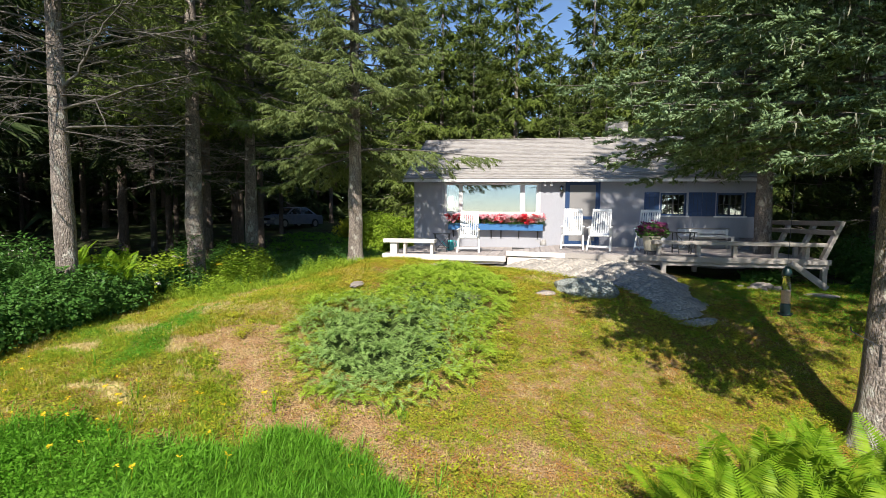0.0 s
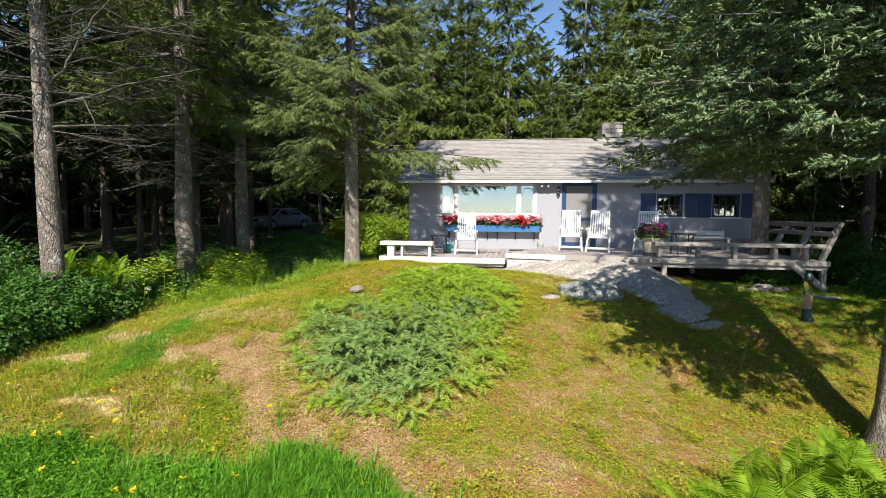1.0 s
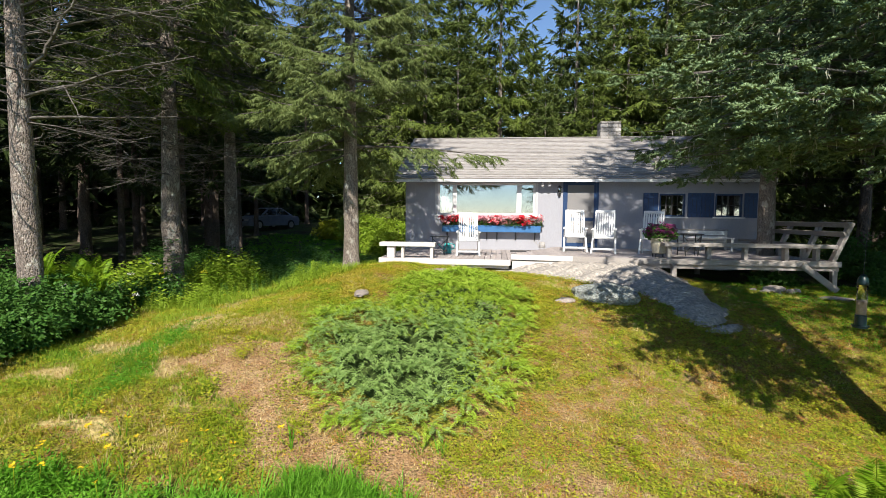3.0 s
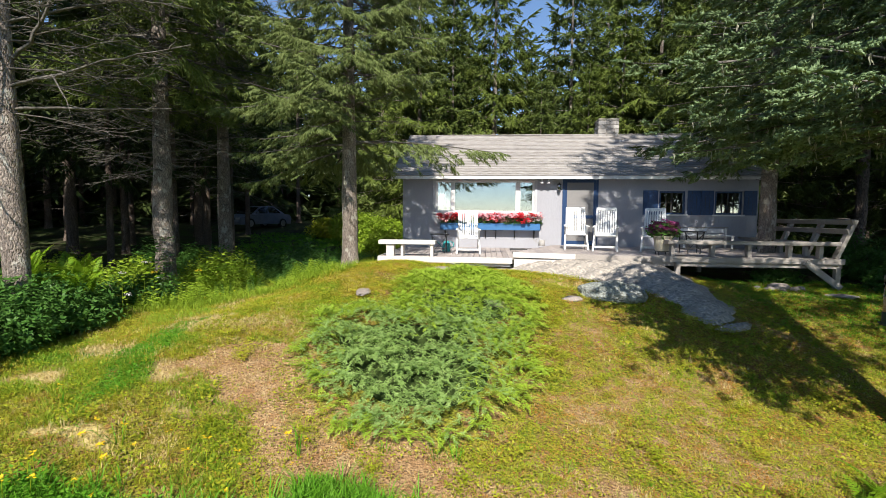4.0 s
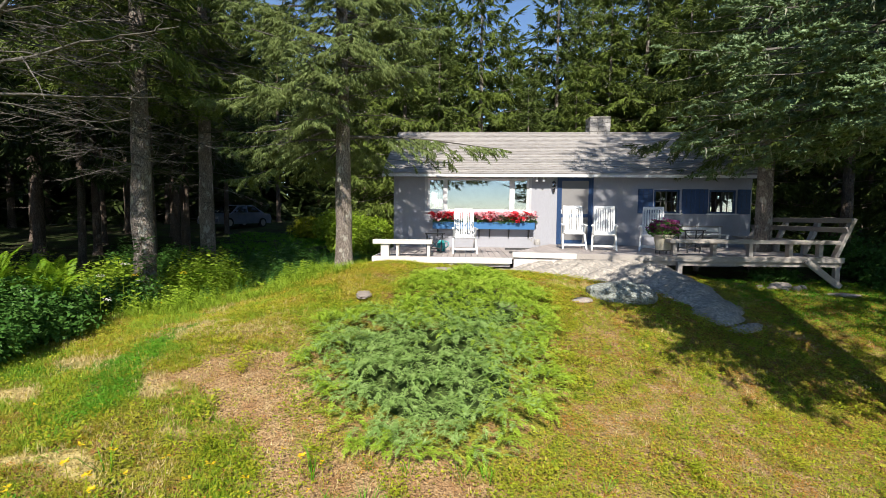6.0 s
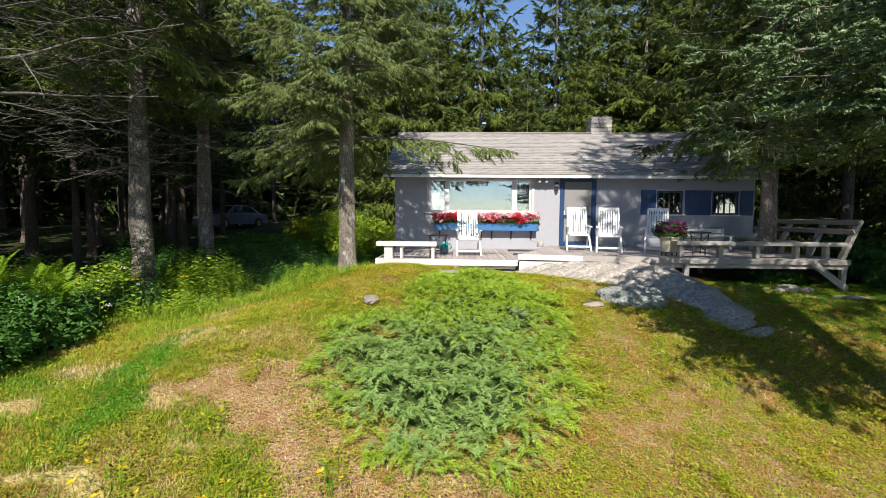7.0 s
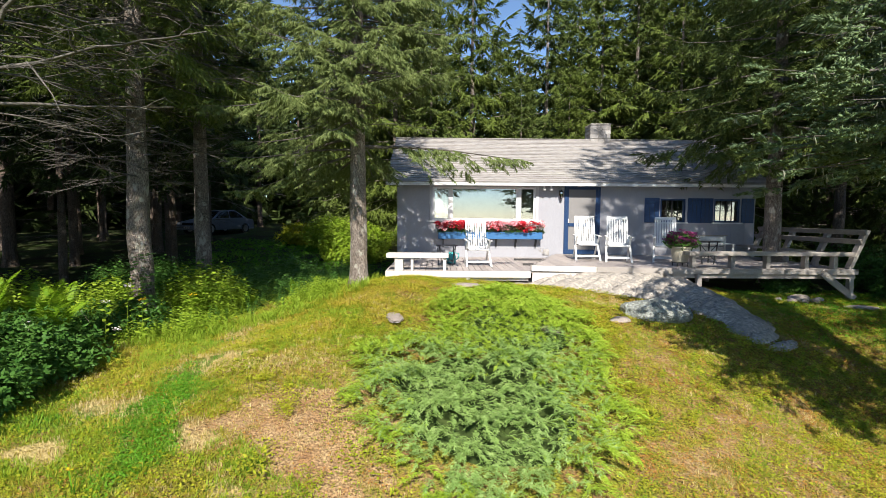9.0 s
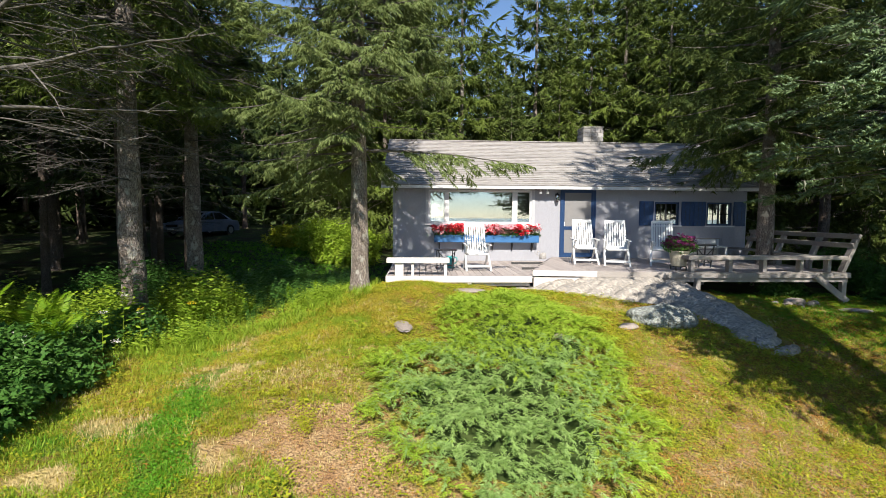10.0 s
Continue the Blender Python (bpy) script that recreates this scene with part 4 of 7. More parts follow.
    for x0, x1, z0 in ((-3.93, -3.55, 1.08),):
        bm = bmesh.new()
        n = 26
        rows = [[bm.verts.new((x0 + (x1 - x0) * i / n, WY0 + 0.15 + 0.018 * sin(i * 1.5), z)) for i in range(n + 1)] for z in (z0, 1.5, 1.94)]
        for a, b in zip(rows, rows[1:]):
            for i in range(n):
                bm.faces.new((a[i], a[i + 1], b[i + 1], b[i]))
        part("curtain", bm, M_CURTAIN, win, "white lace curtain", True)
    # small windows
    for x0, x1 in ((2.82, 3.58), (4.44, 5.22)):
        z0, z1, y = 1.0, 1.70, WY0
        w = part("window", boxes((x0, x0 + 0.05, y + 0.02, y + 0.10, z0, z1), (x1 - 0.05, x1, y + 0.02, y + 0.10, z0, z1), (x0 + 0.05, x1 - 0.05, y + 0.02, y + 0.10, z0, z0 + 0.05), (x0 + 0.05, x1 - 0.05, y + 0.02, y + 0.10, z1 - 0.05, z1)), M_BLUE, house, "small paned window with dark blue frame")
        part("window_trim", boxes((x0 - 0.06, x1 + 0.06, y - 0.022, y, z1, z1 + 0.06), bevel=0.004), M_WALL, w)
        part("sill", boxes((x0 - 0.07, x1 + 0.07, y - 0.06, y + 0.02, z0 - 0.045, z0), bevel=0.006), M_TRIM, w)
        for k in (1, 2, 3):
            xx = x0 + 0.05 + (x1 - x0 - 0.1) * k / 4
            wd = 0.022 if k == 2 else 0.009
            part("glazing_bar", boxes((xx - wd, xx + wd, y + 0.045, y + 0.085, z0 + 0.05, z1 - 0.05)), M_DARK, w)
        part("glazing_bar", boxes((x0 + 0.05, x1 - 0.05, y + 0.05, y + 0.08, 1.34, 1.36)), M_DARK, w)
        p = part("pane", boxes((x0 + 0.05, x1 - 0.05, y + 0.062, y + 0.068, z0 + 0.05, z1 - 0.05)), M_GLASS, w)
        p.visible_shadow = False
    # shutters
    for x0, x1 in ((2.34, 2.78), (3.64, 4.02), (4.03, 4.40), (5.26, 5.63)):
        s = part("shutter", boxes((x0, x1, WY0 - 0.034, WY0 - 0.004, 0.985, 1.72), bevel=0.004), M_BLUE, house, "dark blue board shutter")
        for k in range(1, 3):
            xx = x0 + (x1 - x0) * k / 3
            part("groove", boxes((xx - 0.004, xx + 0.004, WY0 - 0.0365, WY0 - 0.033, 1.0, 1.71)), M_BLACK, s)
        for zz in (1.13, 1.58):
            part("batten", boxes((x0 + 0.03, x1 - 0.03, WY0 - 0.048, WY0 - 0.034, zz - 0.03, zz + 0.03), bevel=0.003), M_BLUE, s)
    # door with a screen
    d = part("door", boxes((-0.07, 0.0, WY0 - 0.03, WY0 + 0.03, 0.02, 2.16), (0.94, 1.01, WY0 - 0.03, WY0 + 0.03, 0.02, 2.16), (0.0, 0.94, WY0 - 0.03, WY0 + 0.03, 2.03, 2.16), bevel=0.004), M_BLUE, house, "blue-framed screen door")
    part("screen_frame", boxes((0.0, 0.07, WY0 - 0.012, WY0 + 0.02, 0.03, 2.03), (0.87, 0.94, WY0 - 0.012, WY0 + 0.02, 0.03, 2.03), (0.07, 0.87, WY0 - 0.012, WY0 + 0.02, 1.95, 2.03), (0.07, 0.87, WY0 - 0.012, WY0 + 0.02, 0.85, 0.95), (0.07, 0.87, WY0 - 0.012, WY0 + 0.02, 0.03, 0.16), bevel=0.003), M_BLUE, d)
    M_SCREEN = surface("grey_insect_screen", (0.26, 0.25, 0.245), (0.21, 0.205, 0.205), 1.5, 200, 0.8, 0.1)
    part("screen", boxes((0.07, 0.87, WY0 + 0.0, WY0 + 0.006, 0.95, 1.95)), M_SCREEN, d, "grey mesh screen")
    part("lower_panel", boxes((0.07, 0.87, WY0 + 0.0, WY0 + 0.008, 0.16, 0.85)), M_SCREEN, d)
    part("handle", boxes((0.05, 0.075, WY0 - 0.05, WY0 - 0.012, 0.96, 1.08), bevel=0.004), M_TRIM, d, "small pale handle")
    return house


make_house()


def make_lantern():
    lamp = thing("wall_lamp", "dark metal lantern on the wall beside the door", "lamp", (-0.2, 16.3, 1.7))
    part("bracket", boxes((-0.23, -0.15, 16.31, 16.336, 1.78, 1.92), bevel=0.006), M_BLACK, lamp)
    part("arm", bar(bmesh.new(), (-0.19, 16.32, 1.90), (-0.19, 16.21, 1.93), 0.02, 0.02), M_BLACK, lamp)
    part("cap", lathe(bmesh.new(), [(0.075, 0), (0.06, 0.03), (0.02, 0.06), (0.008, 0.075)], (-0.19, 16.22, 1.86), 12), M_BLACK, lamp, "", True)
    part("globe", lathe(bmesh.new(), [(0.03, 0), (0.055, 0.04), (0.062, 0.10), (0.058, 0.16)], (-0.19, 16.22, 1.70), 12), M_GLASS, lamp)
    part("base", lathe(bmesh.new(), [(0.02, 0), (0.035, 0.01), (0.035, 0.025)], (-0.19, 16.22, 1.672), 12), M_BLACK, lamp)


make_lantern()


def make_eave_lamps():
    src = None
    for x in (-0.72, -0.52):
        at = (x, 16.12, EAVE_Z - 0.06)
        if src is None:
            src = thing("flood_lamp", "small white flood lamp under the eave", "lamp", group="lamps under the eave")
            part("socket", lathe(bmesh.new(), [(0.022, -0.07), (0.022, 0.0)], n=10), M_TRIM, src)
            part("bulb", lathe(bmesh.new(), [(0.02, -0.17), (0.045, -0.16), (0.045, -0.13), (0.02, -0.07)], n=12), M_TRIM, src, "", True)
            src.matrix_basis = Matrix.Translation(at)
        else:
            copy_thing(src, Matrix.Translation(at))


make_eave_lamps()


# ---- chimney ----
def make_chimney():
    ch = thing("chimney", "square chimney of grey stone blocks on the ridge", "chimney", (1.9, 19.8, 3.6))
    x0, x1, y0, y1 = 1.64, 2.36, 19.5, 20.2
    part("core", boxes((x0 + 0.02, x1 - 0.02, y0 + 0.02, y1 - 0.02, 3.0, 4.46)), M_ROCK, ch)
    rng = random.Random(9)
    z = 3.45
    while z < 4.42:
        h = rng.uniform(0.13, 0.2)
        h = min(h, 4.47 - z)
        for face in range(3):
            a, b = ((x0, x1), (y0, y1), (y0, y1))[face]
            t = a
            while t < b - 0.01:
                w = min(rng.uniform(0.16, 0.36), b - t)
                if b - t - w < 0.09:
                    w = b - t
                p = rng.uniform(0.0, 0.018)
                if face == 0:
                    r = (t + 0.006, t + w - 0.006, y0 - p, y0 + 0.03, z, z + h - 0.012)
                elif face == 1:
                    r = (x0 - p, x0 + 0.03, t + 0.006, t + w - 0.006, z, z + h - 0.012)
                else:
                    r = (x1 - 0.03, x1 + p, t + 0.006, t + w - 0.006, z, z + h - 0.012)
                part("stone", boxes(r, bevel=0.01), M_STONE, ch)
                t += w
        z += h
    part("cap", boxes((x0 - 0.01, x1 + 0.01, y0 - 0.01, y1 + 0.01, 4.46, 4.5), bevel=0.01), M_ROCK, ch)


make_chimney()


# ---- the deck ----
DY = 12.5


def deck_z(x):
    return 0.045 * min(1.0, max(0.0, (1.3 - x) / 3.0))


def make_deck():
    deck = thing("deck", "weathered timber deck in two levels along the house front", "deck", (0.4, 14.4, -0.3))
    rng = random.Random(2)
    bm_len = WY0 - 0.01 - (DY + 0.04)
    # upper level
    me = {}
    for k in range(3):
        bm = boxes((-0.0675, 0.0675, 0, bm_len, -0.035, 0), bevel=0.004)
        m = bpy.data.meshes.new("plank")
        bm.to_mesh(m)
        bm.free()
        m.materials.append(M_DECK)
        me[k] = m
    def slant(x):
        """Where the upper floor's slanting back edge runs."""
        return 12.58 + (x + 1.72) * 2.62

    def plank(x0, x1, y0, y1, z):
        part("plank", boxes((x0, x1, y0, y1, z - 0.035, z), bevel=0.004), M_DECK, deck)
    lz = -0.09
    x = -1.74 + 0.07
    while x < 5.6:
        if x < -0.35:
            plank(x - 0.0675, x + 0.0675, DY + 0.04, slant(x), deck_z(x))
        elif not (4.7 < x < 5.32):
            ob = hang(new("plank", me[rng.randint(0, 2)]), deck)
            ob.matrix_basis = pose(x, DY + 0.04 + rng.uniform(-0.006, 0.006), deck_z(x) + rng.uniform(-0.002, 0.002), 0, -rng.uniform(-0.4, 0.4), 0)
        else:
            plank(x - 0.0675, x + 0.0675, DY + 0.04, 14.2, 0)
            plank(x - 0.0675, x + 0.0675, 14.9, WY0 - 0.01, 0)
        x += 0.143
    # lower level
    x = -4.97 + 0.07
    while x < -0.36:
        if x < -1.80:
            ob = hang(new("plank", me[rng.randint(0, 2)]), deck)
            ob.matrix_basis = pose(x, DY + 0.04 + rng.uniform(-0.006, 0.006), lz + rng.uniform(-0.002, 0.002), 0, rng.uniform(-0.4, 0.4), 0)
        else:
            plank(x - 0.0675, x + 0.0675, max(DY + 0.04, slant(x) - 0.2), WY0 - 0.01, lz)
        x += 0.143
    part("fascia", boxes((-5.0, -1.76, DY, DY + 0.04, lz - 0.14, lz + 0.002), bevel=0.005), M_FASCIA, deck, "pale painted edge board")
    part("fascia", boxes((-5.0, -4.972, DY + 0.042, WY0 - 0.02, lz - 0.14, lz + 0.002), bevel=0.004), M_FASCIA, deck)
    part("beam", boxes((-4.95, -1.8, DY + 0.08, DY + 0.16, lz - 0.21, lz - 0.036)), M_FASCIA, deck)
    # upper edge boards follow the sagging floor
    xs = [-1.75, -0.3, 1.3, 5.6]
    for a, b in zip(xs, xs[1:]):
        bm = bmesh.new()
        bar(bm, (a, DY + 0.02, deck_z(a) - 0.06), (b, DY + 0.02, deck_z(b) - 0.06), 0.04, 0.125, bevel=0.004)
        part("fascia", bm, M_FASCIA if b < 0 else M_RAIL, deck)
    bm = bmesh.new()
    bar(bm, (-1.74, DY + 0.03, -0.035), (-0.37, slant(-0.37), -0.035), 0.03, 0.10)
    part("step_riser", bm, M_FASCIA, deck)
    part("skirt_board", boxes((-1.72, -0.35, DY + 0.045, DY + 0.075, -0.34, -0.10), bevel=0.004), M_FASCIA, deck)
    part("beam", boxes((1.2, 5.58, DY + 0.06, DY + 0.14, -0.22, -0.036)), M_RAIL, deck)
    part("beam", boxes((5.5, 5.58, DY + 0.142, WY0, -0.20, -0.036)), M_RAIL, deck)
    for y in (13.9, 15.3):
        part("joist", boxes((-1.7, 5.49, y, y + 0.05, -0.19, -0.036)), M_DARK, deck)
    for x in (-4.93, -3.2):
        part("post", boxes((x, x + 0.09, DY + 0.02, DY + 0.11, -0.75, lz - 0.145), bevel=0.005), M_FASCIA, deck)
    for x, y, z in ((1.95, DY - 0.03, -0.6), (5.44, DY + 0.045, -1.25), (5.44, 15.9, -1.0), (3.3, 14.6, -0.9), (1.0, 15.6, -0.9)):
        part("post", boxes((x, x + 0.11, y, y + 0.11, z, -0.125 if y < 13 and x < 3 else -0.21), bevel=0.006), M_RAIL, deck)
    bm = bmesh.new()
    bar(bm, (4.75, DY - 0.022, -0.08), (5.52, DY - 0.022, -0.66), 0.14, 0.04, up=(0, 1, 0), bevel=0.004)
    part("brace", bm, M_RAIL, deck, "pale diagonal brace")
    return deck


make_deck()


def make_benches():
    # low bench at the corner of the lower deck
    b = thing("bench", "low pale plank bench at the edge of the lower deck", "bench", (-4.3, 12.6, -0.09))
    part("seat", boxes((-4.98, -3.6, DY + 0.0, DY + 0.16, 0.20, 0.30), (-4.98, -3.6, DY + 0.17, DY + 0.34, 0.21, 0.30), bevel=0.006), M_FASCIA, b)
    for x, w in ((-4.80, 0.19), (-4.44, 0.06), (-3.72, 0.07)):
        part("leg", boxes((x, x + w, DY + 0.05, DY + 0.26, -0.088, 0.2), bevel=0.005), M_FASCIA, b)
    # front bench
    b = thing("bench", "long weathered plank bench along the front of the deck", "bench", (3.6, 12.6, 0.0))
    part("seat", boxes((1.78, 5.5, DY + 0.0, DY + 0.15, 0.29, 0.38), (1.78, 5.5, DY + 0.16, DY + 0.32, 0.29, 0.375), bevel=0.006), M_RAIL, b)
    for x in (1.87, 2.75, 3.55, 4.42, 5.08):
        part("leg", boxes((x, x + 0.09, DY + 0.06, DY + 0.2, 0.002, 0.29), bevel=0.005), M_RAIL, b)
    # side bench with a back that leans outwards
    b = thing("bench", "built-in side bench with a leaning slatted back", "bench", (5.4, 14.4, 0.0))
    part("seat", boxes((5.1, 5.3, DY + 0.36, WY0 - 0.1, 0.30, 0.345), (5.31, 5.5, DY + 0.36, WY0 - 0.1, 0.30, 0.345), bevel=0.005), M_RAIL, b)
    ys = (DY + 0.12, 13.65, 14.85, 16.1)
    for y in ys:
        bm = bmesh.new()
        bar(bm, (5.46, y, 0.0), (5.82, y, 0.88), 0.09, 0.14, up=(0, 1, 0), bevel=0.005)
        part("back_post", bm, M_RAIL, b)
    for k, z in enumerate((0.62, 0.83)):
        xx = 5.46 + 0.36 * z / 0.88 - 0.075
        bm = bmesh.new()
        bar(bm, (xx, DY + 0.02, z), (xx, WY0 - 0.12, z), 0.04, 0.12, up=(-0.38, 0, 0.92), bevel=0.004)
        part("back_rail", bm, M_RAIL, b)
    for y in (13.2, 14.2, 15.6):
        part("leg", boxes((5.15, 5.24, y, y + 0.09, 0.002, 0.3), bevel=0.004), M_RAIL, b)


make_benches()

# ---- rocks ----
def rock(label, x, y, rx, ry, rz, seed, mat, turn=0.0, sink=0.35, name="rock"):
    bm = bmesh.new()
    bmesh.ops.create_icosphere(bm, subdivisions=4, radius=1.0)
    for v in bm.verts:
        n = noise.fractal(v.co * 1.3 + Vector((seed, 0, 0)), 0.8, 2.1, 4)
        f = abs(noise.noise(v.co * 2.6 + Vector((0, seed, 0))))
        v.co *= 1 + 0.20 * n - 0.10 * f
        v.co.z = max(v.co.z, -0.6)
    bmesh.ops.transform(bm, matrix=pose(0, 0, rz * (1 - 2 * sink), 0, 0, turn) @ Matrix.Diagonal((rx, ry, rz, 1)), verts=bm.verts)
    ob = part(name, bm, mat, None, "", True)
    ob.location = (x, y, float(ground(x, y)))
    return tagged(ob, label, "rock")


def LEDGE(x, y):
    return 0.50 * blob(x, y, 0.0, 12.7, 2.0, 0.95) + 0.33 * blob(x, y, 1.55, 10.9, 0.8, 1.7, 12) + 0.2 * blob(x, y, 0.6, 11.5, 1.0, 0.6)


def make_ledge():
    """The bare granite ledge that rises out of the lawn under the deck."""
    xs, ys = np.arange(-2.2, 4.0, 0.045), np.arange(9.0, 13.6, 0.045)
    X, Y = np.meshgrid(xs, ys)
    h = LEDGE(X, Y) - 0.14
    n = np.array([noise.fractal(Vector((0.8 * x + 0.5 * y, (y - 0.7 * x) * 2.4, 0)), 0.9, 2.0, 5) for x, y in zip(X.ravel(), Y.ravel())]).reshape(X.shape)
    c = np.array([abs(noise.noise(Vector((0.5 * x + 0.35 * y, (y - 0.75 * x) * 3.2, 4)))) for x, y in zip(X.ravel(), Y.ravel())]).reshape(X.shape)
    w = np.array([abs(noise.noise(Vector((1.1 * x + 0.8 * y, (y - 0.75 * x) * 6.5, 9)))) for x, y in zip(X.ravel(), Y.ravel())]).reshape(X.shape)
    Z = ground(X, Y) + np.minimum(h, 0.36) + 0.045 * n - 0.085 * np.exp(-(c / 0.07) ** 2) - 0.03 * np.exp(-(w / 0.08) ** 2)
    Z = np.minimum(Z, -0.10 + 0.02 * n)
    V = np.stack([X, Y, Z], -1).reshape(-1, 3)
    nx, ny = len(xs), len(ys)
    i, j = np.meshgrid(np.arange(nx - 1), np.arange(ny - 1))
    a = (j * nx + i).ravel()
    tagged(raw_part("granite_ledge", V, np.stack([a, a + 1, a + nx + 1, a + nx], -1), M_ROCK, None, "", True), "bare grey granite ledge sloping out from under the deck", "rock", kind="structure")


make_ledge()
rock("lichen-grey boulder in front of the granite ledge", -0.08, 10.0, 0.62, 0.30, 0.25, 3, M_BOULDER, 4, name="boulder")
M_PALE = surface("pale_weathered_stone", (0.33, 0.275, 0.235), (0.40, 0.34, 0.295), 5, 40, 0.9, 0.5, 0.008)
rock("pale flat stone set in the mossy bank", -4.5, 9.2, 0.13, 0.38, 0.04, 7, M_PALE, 8, 0.2)
rock("small white stone in the turf", -2.18, 8.75, 0.17, 0.09, 0.08, 9, M_PALE, 10)
rock("grey stone half sunk below the ledge", -0.85, 9.55, 0.2, 0.11, 0.06, 13, M_PALE, 25)
rock("pale broken stone under the deck", 4.05, 12.2, 0.28, 0.12, 0.12, 17, M_PALE, 5)
for i, (x, y, r) in enumerate(((3.78, 12.05, 0.11), (4.3, 12.05, 0.13), (4.0, 11.95, 0.09), (4.5, 12.2, 0.10), (3.6, 12.2, 0.08))):
    rock("small pale broken stone heaped under the deck", x, y, r, 0.7 * r, 0.6 * r, 31 + i, M_PALE, 40 * i)
rock("long flat stone beside the grass below the deck", 5.0, 11.7, 0.34, 0.09, 0.05, 19, M_PALE, -12)
rock("pale flat stone showing through moss by the lower deck", -3.35, 11.6, 0.4, 0.2, 0.04, 23, M_PALE, 5)


# ---- low growth: templates ----
def blades(n, length, width, lean, seed, bend=0.5, plain=False):
    """A tuft of n curved blades."""
    rng = np.random.RandomState(seed)
    V, F = [], []
    for i in range(n):
        az = rng.uniform(0, 2 * PI)
        d = np.array([cos(az), sin(az), 0])
        s = np.array([-sin(az), cos(az), 0])
        l, tilt = length * rng.uniform(0.55, 1.15), lean * rng.uniform(0.3, 1.2)
        p = d * rng.uniform(0, 0.25) * length + np.array([0, 0, -0.02])
        m = p + np.array([0, 0, l * 0.6]) + d * l * 0.45 * tilt
        t = m + d * l * (0.35 * tilt + 0.35 * bend * tilt) + np.array([0, 0, l * 0.42 * (1 - bend * tilt)])
        o = len(V)
        if plain:
            V += [p - s * width * 0.75, p + s * width * 0.75, t]
            F.append([o, o + 1, o + 2])
            continue
        V += [p - s * width / 2, p + s * width / 2, m - s * width * 0.4, m + s * width * 0.4, t]
        F += [[o, o + 1, o + 3], [o, o + 3, o + 2], [o + 2, o + 3, o + 4]]
    return np.array(V), np.array(F)


def leaf_tuft(n, size, spread, height, seed, narrow=0.55, plain=False):
    rng = np.random.RandomState(seed)
    V, F = [], []
    for i in range(n):
        az = rng.uniform(0, 2 * PI)
        r = spread * math.sqrt(rng.rand())
        p = np.array([r * cos(az), r * sin(az), rng.uniform(0.1, 1) * height])
        d = np.array([cos(az + rng.uniform(-0.8, 0.8)), sin(az + rng.uniform(-0.8, 0.8)), rng.uniform(-0.2, 0.7)])
        d /= np.linalg.norm(d)
        o = len(V)
        if plain:
            q = kite(p, d, size * rng.uniform(0.7, 1.2), size * narrow * 1.3, np.array([rng.uniform(-.4, .4), rng.uniform(-.4, .4), 1]))
            V += [q[1], q[3], q[2]]
            F.append([o, o + 1, o + 2])
            continue
        V += kite(p, d, size * rng.uniform(0.7, 1.2), size * narrow, np.array([rng.uniform(-.4, .4), rng.uniform(-.4, .4), 1]))
        F += [[o, o + 1, o + 2], [o, o + 2, o + 3]]
    return np.array(V), np.array(F)


def plume(seed, n=14):
    """A feathery juniper sprig one unit long."""
    rng = np.random.RandomState(seed)
    V, F = [], []
    for i in range(n):
        s = i / n
        p = np.array([s, 0, 0.10 * sin(s * 2.6)])
        a = rng.uniform(0, 2 * PI)
        k = 0.75
        d = np.array([0.6, k * cos(a), abs(k * sin(a)) * 0.55 - 0.15])
        d /= np.linalg.norm(d)
        o = len(V)
        side = np.cross(d, np.array([rng.uniform(-.5, .5), rng.uniform(-.5, .5), 1.0]))
        side *= 0.034 / np.linalg.norm(side)
        V += [p - side, p + side, p + d * (0.34 * (1 - s) + 0.17) * rng.uniform(0.8, 1.2)]
        F.append([o, o + 1, o + 2])
    return np.array(V), np.array(F)


def stand(pts, templates, lo, hi, rng, tilt=0.18, dz=0.0):
    """Upright templates at the given (n, 2) spots on the ground, turned at random."""
    n = len(pts)
    O = np.stack([pts[:, 0], pts[:, 1], ground(pts[:, 0], pts[:, 1]) + dz], -1)
    a = rng.uniform(0, 2 * PI, n)
    X = np.stack([np.cos(a), np.sin(a), rng.uniform(-tilt, tilt, n)], -1)
    Z = np.stack([rng.uniform(-tilt, tilt, n), rng.uniform(-tilt, tilt, n), np.ones(n)], -1)
    S = rng.uniform(lo, hi, n)
    pick = rng.randint(0, len(templates), n)
    return merge([place(*templates[k], O[pick == k], X[pick == k], Z[pick == k], S[pick == k]) for k in range(len(templates)) if (pick == k).any()])


def juniper_at(x, y):
    k = 1 - 0.30 * np.clip((7.0 - np.asarray(y, float)) / 1.5, 0, 1)
    return np.maximum(np.exp(-((x + 3.3 - 0.16 * (7.0 - y)) / (1.72 * k)) ** 2 - ((y - 7.05) / 1.62) ** 2), 0.92 * blob(x, y, -2.72, 8.9, 1.35, 2.35, 6))


